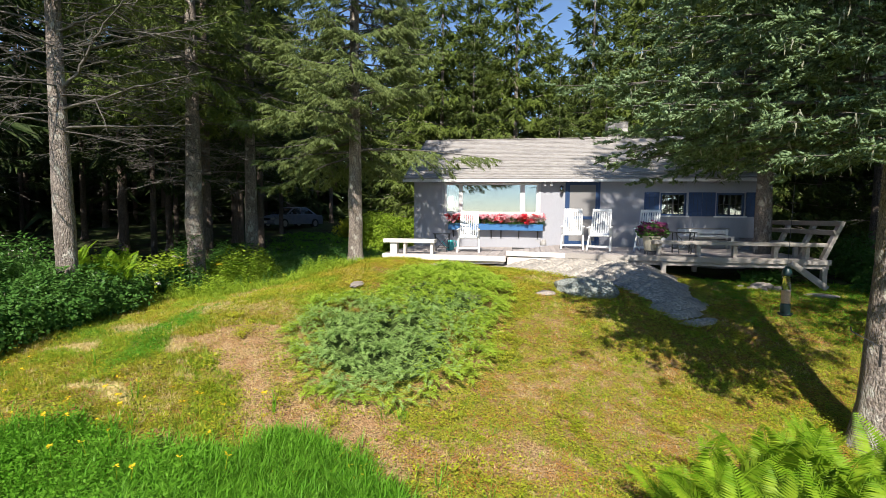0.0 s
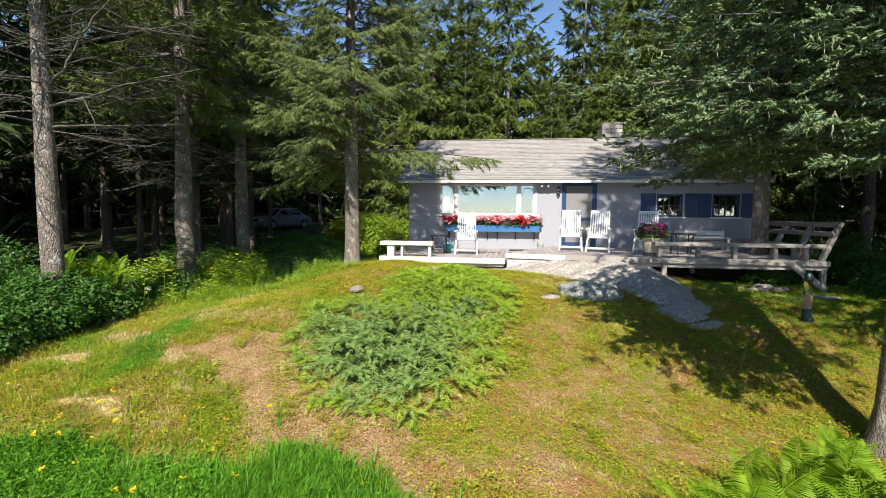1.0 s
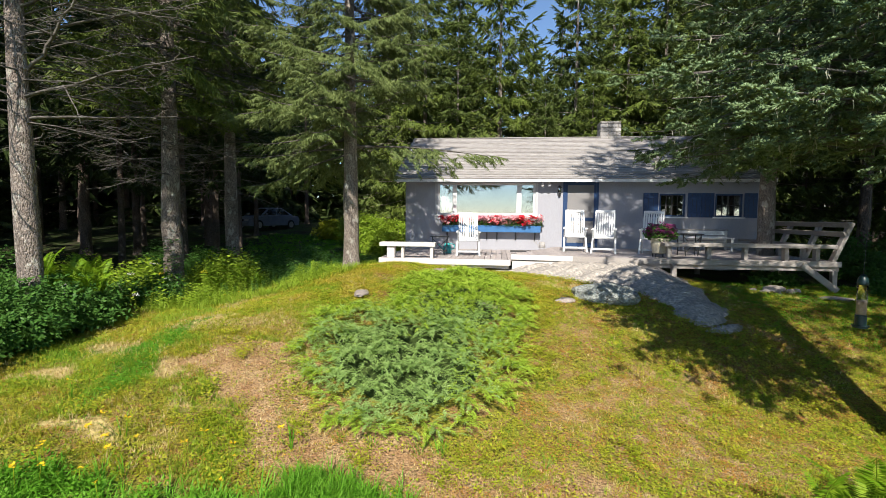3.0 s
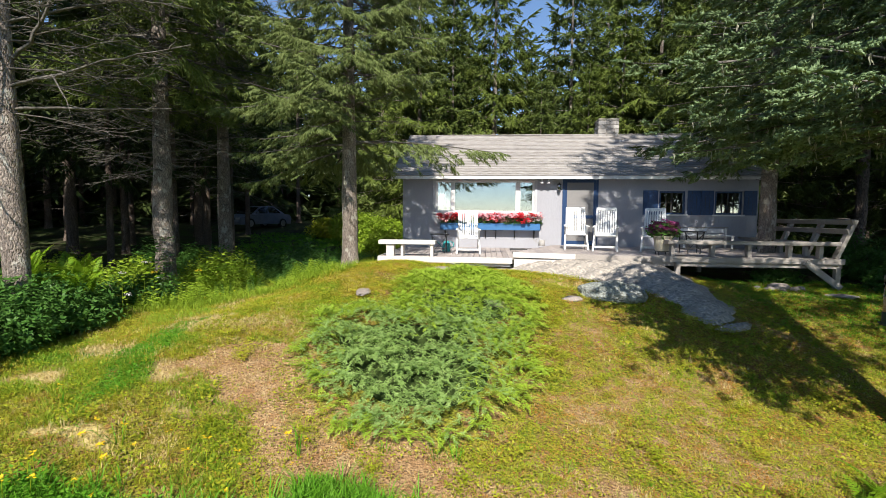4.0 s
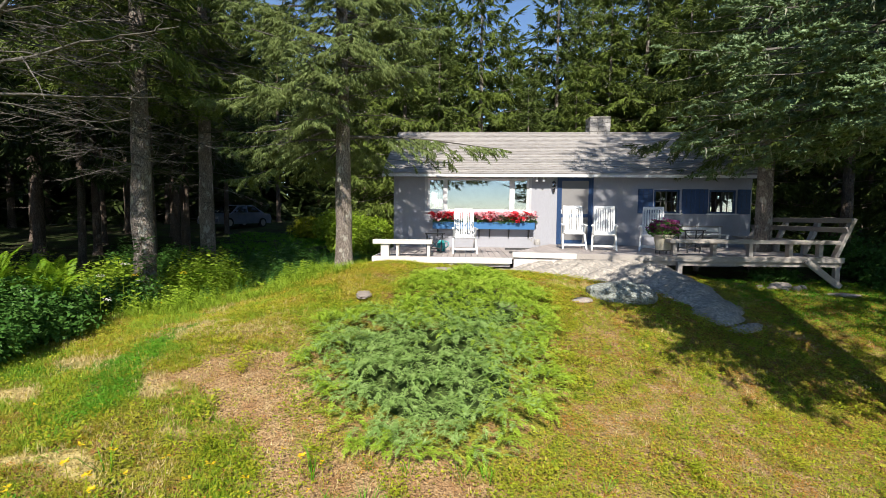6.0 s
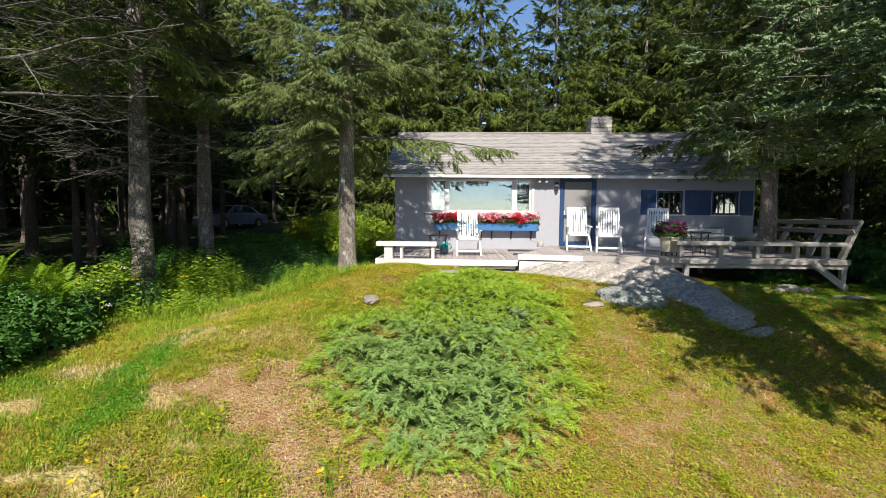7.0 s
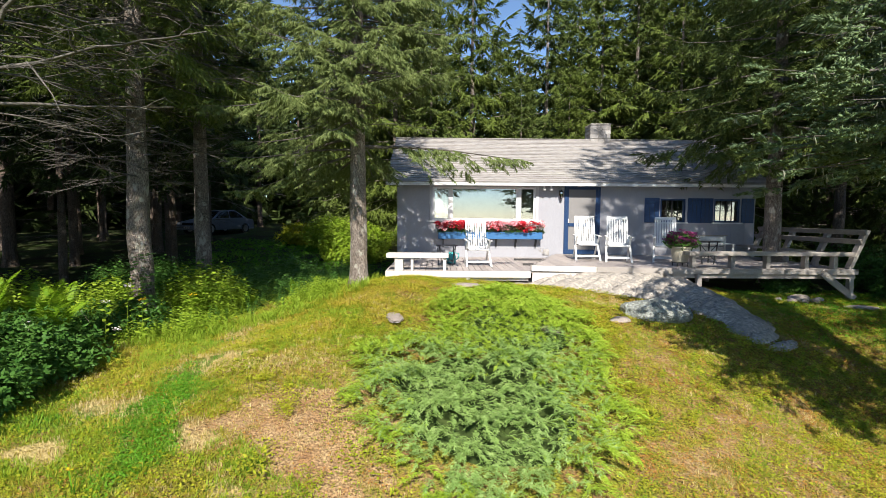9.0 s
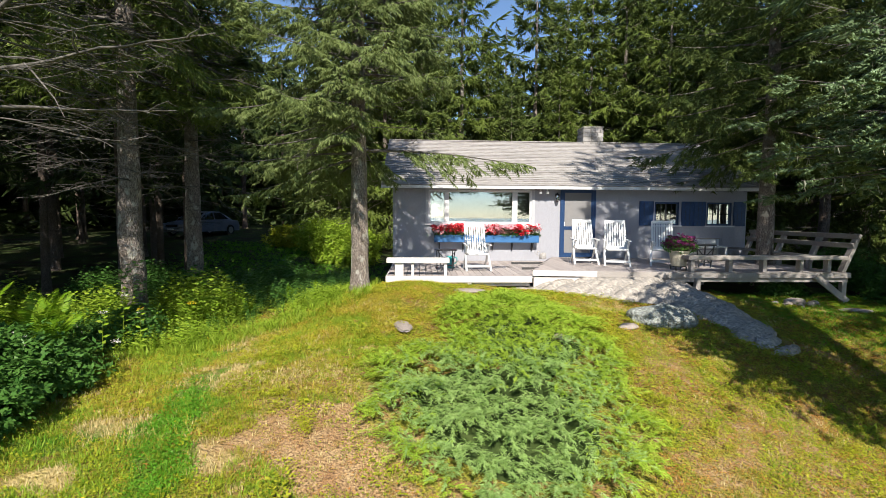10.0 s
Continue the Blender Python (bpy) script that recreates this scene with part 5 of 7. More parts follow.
# ---- lawn ----
def make_lawn():
    rng = np.random.RandomState(5)
    n = 78000
    y = 3.0 + 10.0 * rng.rand(n) ** 1.25
    x = rng.uniform(-9.0, 7.5, n)
    keep = (juniper_at(x, y) < 0.42) & ~((x > -5) & (x < 5.6) & (y > 12.55))
    keep &= LEDGE(x, y) < 0.17
    x, y = x[keep], y[keep]
    clump = np.array([noise.noise(Vector((a * 1.5, b * 1.5, 3))) for a, b in zip(x, y)])
    fine = np.array([noise.noise(Vector((a * 5, b * 5, 7))) for a, b in zip(x, y)])
    warm = np.array([noise.noise(Vector((a * 2.3, b * 2.3, 11))) for a, b in zip(x, y)])
    soil, straw, lush = soil_at(x, y), straw_at(x, y), lush_at(x, y)
    r = rng.rand(len(x))
    is_lush = (lush + 0.25 * clump + 0.35 * fine > 0.5) & ((y < 5.2) | (r < 0.6))
    is_soil = ~is_lush & (soil + 0.4 * clump + 0.7 * fine > 0.5)
    is_straw = ~is_lush & ~is_soil & (straw + 0.35 * fine + 0.05 * sig((-5.2 - x) / 0.5) + 0.2 * warm > 0.42)
    rest = ~is_lush & ~is_soil & ~is_straw
    P = np.stack([x, y], -1)
    short = [blades(8, 0.07, 0.006, 0.95, s, 0.5, True) for s in range(3)]
    low = [leaf_tuft(10, 0.027, 0.075, 0.032, s, 0.7, True) for s in range(3)]
    tall = [blades(9, 0.24, 0.009, 0.8, 20 + s, 0.8) for s in range(3)]

    def stuff(name, label, pts, tpl, lo, hi, mat):
        if len(pts):
            tagged(raw_part(name, *stand(pts, tpl, lo, hi, rng), mat), label, "grass", kind="stuff")
    zone = clump + 0.5 * fine + 0.15 * rng.randn(len(x))
    g, dry = rest & (zone > -0.06 - 0.1 * sig((x + 2) / 0.4)), rest & (zone < -0.30)
    mid = rest & ~g & ~dry
    stuff("moss_herbs", "low bright green herbs in the turf", P[g & (r < 0.7)], low, 0.6, 1.35, M_HERB)
    stuff("turf_grass", "short green turf grass", P[g & (r >= 0.7) & (r < 0.9)], short, 0.5, 1.1, M_GRASS)
    stuff("turf_grass", "short yellow-green turf grass", P[mid & (r < 0.45)], short, 0.5, 1.1, M_TURF)
    stuff("turf_herbs", "yellowish herbs in the turf", P[mid & (r > 0.45) & (r < 0.8)], low, 0.35, 1.0, M_TURF)
    stuff("rusty_herbs", "rust-red leaves in the turf", P[(mid | dry | g) & (r > 0.72 + 0.16 * g) & (warm > -0.1 + 0.1 * g)], low, 0.5, 1.05, M_RUST)
    stuff("dry_grass", "thin dry grass in the turf", P[dry & (r < 0.5)], short, 0.4, 1.0, M_STRAW)
    stuff("turf_herbs", "yellowish herbs in the turf", P[dry & (r > 0.5) & (r < 0.68)], low, 0.3, 0.8, M_TURF)
    stuff("dry_grass", "dry straw-coloured grass", P[is_straw & (r < 0.85)], short, 0.6, 1.4, M_STRAW)
    stuff("dry_grass", "greenish grass among straw", P[is_straw & (r > 0.85)], short, 0.6, 1.2, M_TURF)
    stuff("soil_litter", "rusty litter on bare soil", P[is_soil & (r < 0.34)], low, 0.3, 0.7, M_RUST)
    stuff("soil_grass", "sparse dry grass on bare soil", P[is_soil & (r > 0.42) & (clump + 0.6 * fine > -0.2)], short, 0.5, 1.1, M_STRAW)
    stuff("soil_herbs", "sparse green herbs on bare soil", P[is_soil & (r > 0.34) & (r < 0.56) & (clump > -0.02)], low, 0.9, 1.7, M_HERB)
    near = is_lush & (y < 5.0)
    stuff("long_grass", "long lush green grass", P[near & ((x > -4.8) | (r < 0.3))], tall, 0.55, 1.15, M_GRASS)
    stuff("lush_grass", "short lush green grass", P[is_lush & ~near], short, 0.7, 1.5, M_GRASS)
    # extra long grass and herbs of the near left corner
    n = 3400
    x, y = rng.uniform(-8.0, -1.5, n), rng.uniform(2.6, 5.6, n)
    m = lush_at(x, y) + 0.3 * rng.randn(n) > 0.66
    p = np.stack([x, y], -1)[m & ((x > -4.6) | (rng.rand(n) < 0.25))]
    stuff("long_grass", "long lush green grass", p, tall, 0.6, 1.3, M_GRASS)
    herb = [leaf_tuft(16, 0.042, 0.10, 0.15, 40 + s, 0.5) for s in range(3)]
    n = 3000
    x, y = rng.uniform(-8.5, -4.2, n), rng.uniform(3.0, 5.6, n)
    m = lush_at(x, y) > 0.6
    stuff("meadow_herbs", "leafy green meadow herbs in long grass", np.stack([x, y], -1)[m], herb, 0.7, 1.25, M_GRASS)
    # golden and bright herbs on the mossy bank below the lower deck
    n = 17000
    x, y = rng.uniform(-6.8, -1.0, n), rng.uniform(8.2, 12.3, n)
    k = np.array([noise.noise(Vector((a * 2.0, b * 2.0, 21))) for a, b in zip(x, y)]) + 0.15 * rng.randn(n)
    m = (juniper_at(x, y) < 0.4) & (LEDGE(x, y) < 0.17)
    q = np.stack([x, y], -1)
    gold = k + 0.5 * blob(x, y, -4.9, 10.2, 1.0, 0.8) > 0.22
    stuff("golden_moss", "golden moss leaves on the bank", q[m & gold & (y > 9)], low, 0.6, 1.2, M_GOLD)
    stuff("bank_herbs", "bright yellow-green herbs on the bank", q[m & ~gold & (k > -0.15)], low, 0.6, 1.25, M_HERB)
    # soft grass of the flat lawn
    n = 21000
    x, y = rng.uniform(-9.4, -4.6, n), rng.uniform(4.7, 10.6, n)
    k = np.array([noise.noise(Vector((a * 1.1, b * 1.1, 31))) for a, b in zip(x, y)]) + 0.12 * rng.randn(n)
    m = (soil_at(x, y) < 0.4) & (straw_at(x, y) < 0.42 + 0.3 * k) & (juniper_at(x, y) < 0.4)
    soft = [blades(9, 0.085, 0.008, 0.95, 60 + s, 0.6, True) for s in range(3)]
    q = np.stack([x, y], -1)
    stuff("lawn_grass", "soft yellow-green lawn grass", q[m & (k > -0.25) & (k < 0.03)], soft, 0.6, 1.2, M_TURF)
    stuff("lawn_grass", "soft fresh green lawn grass", q[m & (k >= 0.03)], soft, 0.6, 1.2, M_WEED)
    stuff("lawn_grass", "thin dry lawn grass", q[m & (k <= -0.25) & (rng.rand(n) < 0.5)], soft, 0.6, 1.1, M_STRAW)
    # grass of the slope
    n = 15000
    x, y = rng.uniform(-2.4, 6.2, n), rng.uniform(4.6, 11.2, n)
    k = np.array([noise.noise(Vector((a * 1.6, b * 1.6, 41))) for a, b in zip(x, y)]) + 0.12 * rng.randn(n) - 0.35 * soil_at(x, y)
    m = (juniper_at(x, y) < 0.4) & (LEDGE(x, y) < 0.17)
    q = np.stack([x, y], -1)
    stuff("slope_grass", "yellow-green grass on the slope", q[m & (k > -0.06) & (k < 0.14)], soft, 0.5, 0.95, M_TURF)
    stuff("slope_grass", "fresh green grass on the slope", q[m & (k >= 0.14)], soft, 0.5, 1.0, M_WEED)
    stuff("rusty_herbs", "rust-red leaves on the slope", q[m & (k <= -0.06) & (rng.rand(n) < 0.9)], low, 0.5, 1.1, M_RUST)
    # the clover strip, and leafy clumps that stand out on the slope
    n = 5200
    x, y = rng.uniform(-7.6, -5.8, n), rng.uniform(5.0, 8.0, n)
    m = clover_at(x, y) + 0.16 * rng.randn(n) > 0.5
    stuff("clover", "dark green clover in a strip down the lawn", np.stack([x, y], -1)[m], low, 0.7, 1.4, M_GRASS)
    spots = [(-5.4, 6.7), (-5.2, 5.5), (-5.0, 5.85), (-4.2, 5.6), (-2.6, 5.2), (-0.6, 5.9), (-0.9, 7.0), (0.6, 6.3), (-1.4, 7.4), (-3.4, 5.25), (0.9, 7.3), (-5.75, 7.15), (-4.75, 5.4)]
    q = np.concatenate([np.array(c) + rng.normal(0, 0.09, (26, 2)) for c in spots])
    stuff("herb_clumps", "leafy green clumps on the bare slope", q, herb, 0.45, 0.85, M_HERB)
    # single larger herbs on slope and bare soil
    n = 2600
    x, y = rng.uniform(-6.5, 5.5, n), rng.uniform(4.4, 9.5, n)
    k = np.array([noise.noise(Vector((a * 1.1, b * 1.1, 51))) for a, b in zip(x, y)])
    m = (juniper_at(x, y) < 0.35) & (k + 0.12 * rng.randn(n) - 0.25 * soil_at(x, y) > 0.08)
    stuff("slope_herbs", "small leafy green plants on the slope", np.stack([x, y], -1)[m], herb, 0.5, 1.2, M_HERB)


make_lawn()


# ---- yellow meadow flowers ----
def make_meadow_flowers():
    rng = np.random.RandomState(8)
    bm = bmesh.new()
    lathe(bm, [(0.003, 0.0), (0.003, 0.30)], n=5)
    stem = bpy.data.meshes.new("stem")
    bm.to_mesh(stem)
    stem.materials.append(M_HERB)
    bm.free()
    v, f = leaf_tuft(9, 0.036, 0.016, 0.014, 3, 0.7)
    v[:, 2] += 0.30
    head = raw_mesh("blossom", v, f, M_YELLOW)
    for i in range(52):
        x, y = rng.uniform(-7.8, -4.0), rng.uniform(3.8, 5.5)
        if i > 42:
            x, y = rng.uniform(-8.2, -5.5), rng.uniform(8.8, 11.0)
        fl = thing("buttercup", "yellow meadow flower on a thin stem in the grass", "flower", group="yellow flowers in the grass")
        for me in (stem, head):
            hang(new(me.name, me), fl)
        fl.matrix_basis = pose(x, y, float(ground(x, y)), rng.uniform(-12, 12), rng.uniform(-12, 12), rng.uniform(0, 360)) @ Matrix.Scale(rng.uniform(0.6, 1.1) if i < 43 else 0.6, 4)


make_meadow_flowers()


# ---- spreading juniper ----
def make_juniper():
    rng = np.random.RandomState(15)
    bush = thing("juniper", "low spreading juniper, blue-green in the middle and yellow-green behind", "shrub", on_ground(-2.9, 7.0))
    P = [plume(s) for s in range(4)]
    # an added dark sheet well under the sprigs, hides ground and stands for shade
    xs, ys = np.arange(-5.2, -0.6, 0.1), np.arange(4.4, 10.8, 0.1)
    X, Y = np.meshgrid(xs, ys)
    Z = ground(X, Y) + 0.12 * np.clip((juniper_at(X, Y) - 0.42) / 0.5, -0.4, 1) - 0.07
    nx = len(xs)
    i, j = np.meshgrid(np.arange(nx - 1), np.arange(len(ys) - 1))
    a = (j * nx + i).ravel()
    raw_part("dark_filler", np.stack([X, Y, Z], -1).reshape(-1, 3), np.stack([a, a + 1, a + nx + 1, a + nx], -1), M_NEEDLE_SHADE, bush, "", True)
    O, D, S, Y, W = [], [], [], [], []
    arms = 0
    while arms < 2200:
        x, y = rng.uniform(-5.4, -0.9), rng.uniform(5.0, 11.6)
        w = float(juniper_at(x, y))
        ruf = noise.noise(Vector((x * 1.7, y * 1.7, 1)))
        row = noise.noise(Vector((x * 1.5, y * 4.6, 5)))
        if w + 0.10 * ruf < 0.41:
            continue
        arms += 1
        lift = 0.07 + 0.17 * min(1, max(0, (w - 0.38) / 0.45)) ** 0.7 + 0.10 * ruf + 0.17 * row + rng.uniform(-0.05, 0.05)
        az0 = math.atan2(y - 9.4, (x + 3.0) * 1.4) + rng.normal(0, 1.25)
        k = 15
        L = rng.uniform(0.15, 0.30)
        t = (np.arange(k) + rng.uniform(0, 1, k)) / k
        sd = np.where(np.arange(k) % 2, 1, -1)
        az = az0 + sd * rng.uniform(0.25, 1.1, k) * (1.1 - t)
        el = 0.45 - 0.95 * t + rng.normal(0, 0.22, k)
        dd = np.stack([np.cos(az) * np.cos(el), np.sin(az) * np.cos(el), np.sin(el)], -1)
        o = np.array([x, y, float(ground(x, y)) + lift])
        reach = (t - 0.35) * L
        O.append(o + np.stack([np.cos(az0) * reach, np.sin(az0) * reach, L * (0.42 * t - 0.42 * t * t) + rng.normal(0, 0.012, k)], -1))
        D.append(dd)
        S.append(rng.uniform(0.05, 0.10, k))
        Y.append(np.full(k, y + 1.0 * ruf + 0.3 * rng.randn()))
        W.append(np.full(k, w + 0.05 * rng.randn()))
    O, D, S, Y, W = [np.concatenate(q) for q in (O, D, S, Y, W)]
    n = len(O)
    Zh = np.stack([rng.uniform(-.3, .3, n), rng.uniform(-.3, .3, n), np.ones(n)], -1)
    yellow = (Y > 7.95) | (W < 0.46) | (O[:, 0] + 0.3 * rng.randn(n) < -4.6) | (O[:, 0] + 0.3 * rng.randn(n) - 0.25 * (O[:, 1] - 7) > -2.15)
    for mask, mat, label in ((~yellow, M_JUNIPER, "blue-green feathery sprigs"), (yellow, M_JUNIPER_Y, "yellow-green feathery sprigs")):
        pick = rng.randint(0, 4, n)
        tagged(raw_part("foliage", *merge([place(*P[k], O[mask & (pick == k)], D[mask & (pick == k)], Zh[mask & (pick == k)], S[mask & (pick == k)]) for k in range(4)]), mat, bush, label), kind="stuff")


make_juniper()


# ---- ferns ----
def frond_mesh(seed, L=1.0, pairs=40):
    rng = np.random.RandomState(seed)
    V, F, stem = [], [], []
    for i in range(12):
        s = i / 11
        stem.append((L * (0.86 * s - 0.10 * s * s), 0.0, L * (0.62 * s - 0.52 * s * s)))
    stem = np.array(stem)
    for i in range(pairs):
        s = 0.14 + 0.84 * i / (pairs - 1)
        q, d = along(stem, np.array([s]))
        d = d[0] / np.linalg.norm(d[0])
        ln = L * 0.165 * (sin(PI * min(1, (s - 0.02) ** 0.72)) ** 0.9 + 0.03)
        for sd in (1, -1):
            pd = np.array([0.42 * d[0], sd * 1.0, 0.42 * d[2] + rng.uniform(-0.12, 0.05)])
            pd /= np.linalg.norm(pd)
            o = len(V)
            bend = np.array([0, 0, -0.10 * ln])
            up = np.array([0.25 * rng.randn(), 0.1 * rng.randn(), 1.0])
            side = np.cross(pd, up)
            side /= np.linalg.norm(side)
            w = L * 0.0165 * (0.35 + 0.65 * min(1, ln / (0.15 * L)))
            V += [q[0], q[0] + pd * ln * 0.3 + side * w * 0.5, q[0] + pd * ln * 0.3 - side * w * 0.5,
                  q[0] + pd * ln * 0.65 + bend * 0.4 + side * w * 0.36, q[0] + pd * ln * 0.65 + bend * 0.4 - side * w * 0.36, q[0] + pd * ln + bend]
            F += [[o, o + 2, o + 1], [o + 1, o + 2, o + 3], [o + 2, o + 4, o + 3], [o + 3, o + 4, o + 5]]
    sv, sf = tube_arrays([(stem, np.linspace(0.006, 0.0015, 12) * (L / 0.9))], 4)
    tri = np.concatenate([sf[:, [0, 1, 2]], sf[:, [0, 2, 3]]])
    return raw_mesh("frond", *merge([(np.array(V), np.array(F)), (sv, tri)]), M_FERN)


FRONDS = [frond_mesh(s) for s in range(3)]


def fern(x, y, n, size, seed, label, lift=0.0):
    rng = random.Random(seed)
    f = thing("fern", label, "fern", group="ferns")
    for i in range(n):
        ob = hang(new("frond", FRONDS[i % 3]), f)
        s = size * rng.uniform(0.75, 1.15)
        ob.matrix_basis = Matrix.Rotation(i * 2.399 + rng.uniform(-0.3, 0.3), 4, "Z") @ Matrix.Rotation(-radians(rng.uniform(40, 80)), 4, "Y") @ Matrix.Rotation(radians(rng.uniform(-15, 15)), 4, "X") @ Matrix.Scale(s, 4)
    f.matrix_basis = Matrix.Translation((x, y, float(ground(x, y)) + lift))
    return f


for i, (x, y, n, s) in enumerate(((0.45, 4.35, 11, 1.26), (0.95, 4.7, 11, 1.33), (1.4, 4.2, 11, 1.40), (1.9, 4.75, 11, 1.33), (0.9, 3.95, 10, 1.33), (2.4, 4.3, 10, 1.40), (0.1, 4.4, 9, 0.93), (1.5, 5.1, 10, 1.13), (2.1, 3.9, 10, 1.40), (1.3, 4.6, 10, 1.33), (0.35, 3.9, 10, 1.20), (2.5, 4.95, 9, 1.20), (1.65, 3.7, 10, 1.33), (1.1, 3.5, 10, 1.33), (0.6, 3.5, 9, 1.20))):
    fern(x, y, n + 3, 0.95 * s, 30 + i, "bright yellow-green fern with arching fronds beside the spruce")
for i, (x, y, n, s, l) in enumerate(((-8.8, 7.9, 10, 1.05, 0.4), (-9.5, 7.95, 9, 1.1, 0.45), (-9.3, 8.75, 8, 1.0, 0.3), (-8.2, 12.6, 9, 0.6, 0), (-7.2, 13.0, 9, 0.55, 0), (-6.7, 13.6, 8, 0.5, 0), (-8.9, 13.2, 9, 0.6, 0), (-7.7, 11.6, 8, 0.5, 0))):
    fern(x, y, n, s, 60 + i, "bright fern standing among the shrubs", l)


# ---- shrubs ----
LEAVES = [leaf_tuft(7, 0.085, 0.05, 0.05, 70 + s, 0.5) for s in range(3)]


def shrub(label, x, y, rx, ry, h, n, seed, mat, size=1.0, blossoms=0, name="shrub"):
    """A leafy bush: stems and a crown of many small leaf tufts over lumps of uneven height."""
    rng = np.random.RandomState(seed)
    s = thing(name, label, "shrub")
    z0 = float(ground(x, y))
    lumps = [(rng.uniform(-0.6, 0.6) * rx, rng.uniform(-0.6, 0.6) * ry, rng.uniform(0.35, 0.6) * min(rx, ry) + 0.12, h * rng.uniform(0.55, 1.0)) for _ in range(11)]
    pts = []
    for i in range(n):
        lx, ly, lr, lh = lumps[rng.randint(len(lumps))]
        d = rng.normal(size=3)
        d /= np.linalg.norm(d)
        k = rng.uniform(0.72, 1.06)
        px, py, pz = lx + d[0] * lr * k, ly + d[1] * lr * k, lh * 0.55 + d[2] * lh * 0.5 * k
        pts.append((px, py, max(0.02, pz), d[0], d[1], d[2]))
    pts = np.array(pts)
    O = pts[:, :3].copy()
    O[:, 2] += ground(x + O[:, 0], y + O[:, 1]) - z0
    Zh = pts[:, 3:] + np.array([0, 0, 0.7])
    a = rng.uniform(0, 2 * PI, n)
    X = np.stack([np.cos(a), np.sin(a), rng.uniform(-0.3, 0.3, n)], -1)
    pick = rng.randint(0, 3, n)
    raw_part("leaves", *merge([place(*LEAVES[k], O[pick == k], X[pick == k], Zh[pick == k], size * rng.uniform(0.7, 1.25, (pick == k).sum())) for k in range(3)]), mat, s)
    paths = []
    for lx, ly, lr, lh in lumps:
        paths.append((np.array([[lx * 0.3, ly * 0.3, -0.05], [lx * 0.7, ly * 0.7, lh * 0.4], [lx, ly, lh * 0.85]]), np.array([0.014, 0.01, 0.004])))
    raw_part("stems", *tube_arrays(paths, 5), M_BARK, s)
    if blossoms:
        b = leaf_tuft(8, 0.035, 0.02, 0.012, 5, 0.8)
        q = O[np.argsort(-O[:, 2] - 0.5 * rng.rand(n))[:n // 3]][rng.randint(0, n // 3, blossoms)] + [0, 0, 0.03]
        raw_part("blossoms", *place(*b, q, X[:blossoms], Zh[:blossoms], rng.uniform(0.4, 0.75, blossoms)), M_WHITE_PETAL, s, "small white blossoms")
    s.matrix_basis = Matrix.Translation((x, y, z0))
    return s


for i, (x, y, rx, ry, h, n) in enumerate(((-9.0, 5.2, 0.9, 0.8, 1.0, 1500), (-9.9, 5.9, 1.0, 0.9, 1.6, 1900), (-8.75, 6.3, 0.7, 0.7, 0.85, 1300), (-9.4, 6.9, 0.9, 0.8, 0.95, 1400), (-9.0, 7.8, 0.75, 0.7, 0.75, 1300), (-8.85, 7.1, 0.6, 0.6, 0.9, 1200), (-10.4, 7.2, 1.0, 0.9, 1.45, 1600), (-9.95, 8.9, 0.8, 0.7, 0.6, 1000), (-8.7, 4.3, 0.8, 0.7, 0.9, 1200), (-10.6, 4.6, 1.0, 1.0, 1.7, 1500), (-11.4, 9.0, 1.2, 1.0, 1.0, 900), (-9.3, 9.9, 0.7, 0.6, 0.6, 800))):
    shrub("dense dark-green broadleaf shrub with a few white blossoms", x, y, rx, ry, h, n, 90 + i, M_SHRUB, 0.85, 10)
for i, (x, y, rx, ry, h, n, m) in enumerate(((-7.4, 21.0, 1.0, 0.9, 1.3, 900, M_WEED), (-8.4, 23.4, 1.3, 1.2, 1.6, 1100, M_WEED), (-6.4, 19.4, 0.6, 0.6, 0.9, 600, M_WEED), (-10.6, 25.5, 1.0, 1.0, 1.1, 600, M_HERB), (-6.6, 23.5, 0.8, 0.8, 1.2, 600, M_WEED),
                                             (7.2, 13.6, 0.8, 0.7, 0.9, 800, M_SHRUB), (7.6, 15.2, 0.9, 0.9, 1.1, 800, M_SHRUB), (6.6, 12.4, 0.6, 0.5, 0.5, 500, M_SHRUB), (8.6, 12.6, 0.9, 0.8, 1.0, 600, M_SHRUB), (4.6, 13.4, 0.5, 0.4, 0.3, 300, M_SHRUB))):
    shrub("leafy green bush at the edge of the woods", x, y, rx, ry, h, n, 120 + i, m, 1.5 if y > 18 else 1.1)


# ---- weeds along the edge of the woods ----
def weed_template(seed, leaves=22):
    rng = np.random.RandomState(seed)
    V, F = [], []
    for i in range(leaves):
        s = i / leaves
        az = i * 2.4 + rng.uniform(-0.3, 0.3)
        d = np.array([cos(az), sin(az), 0.45 - 0.3 * s])
        o = len(V)
        V += kite(np.array([0.05 * s, 0, s]), d / np.linalg.norm(d), 0.20 * (1.1 - 0.6 * s), 0.065, np.array([0.3 * rng.randn(), 0.3 * rng.randn() - 0.5, 1.0]))
        F += [[o, o + 1, o + 2], [o, o + 2, o + 3]]
    o = len(V)
    V += [np.array([-0.008, 0, -0.1]), np.array([0.008, 0, -0.1]), np.array([0.05, 0, 1.0])]
    F.append([o, o + 1, o + 2])
    return np.array(V), np.array(F)


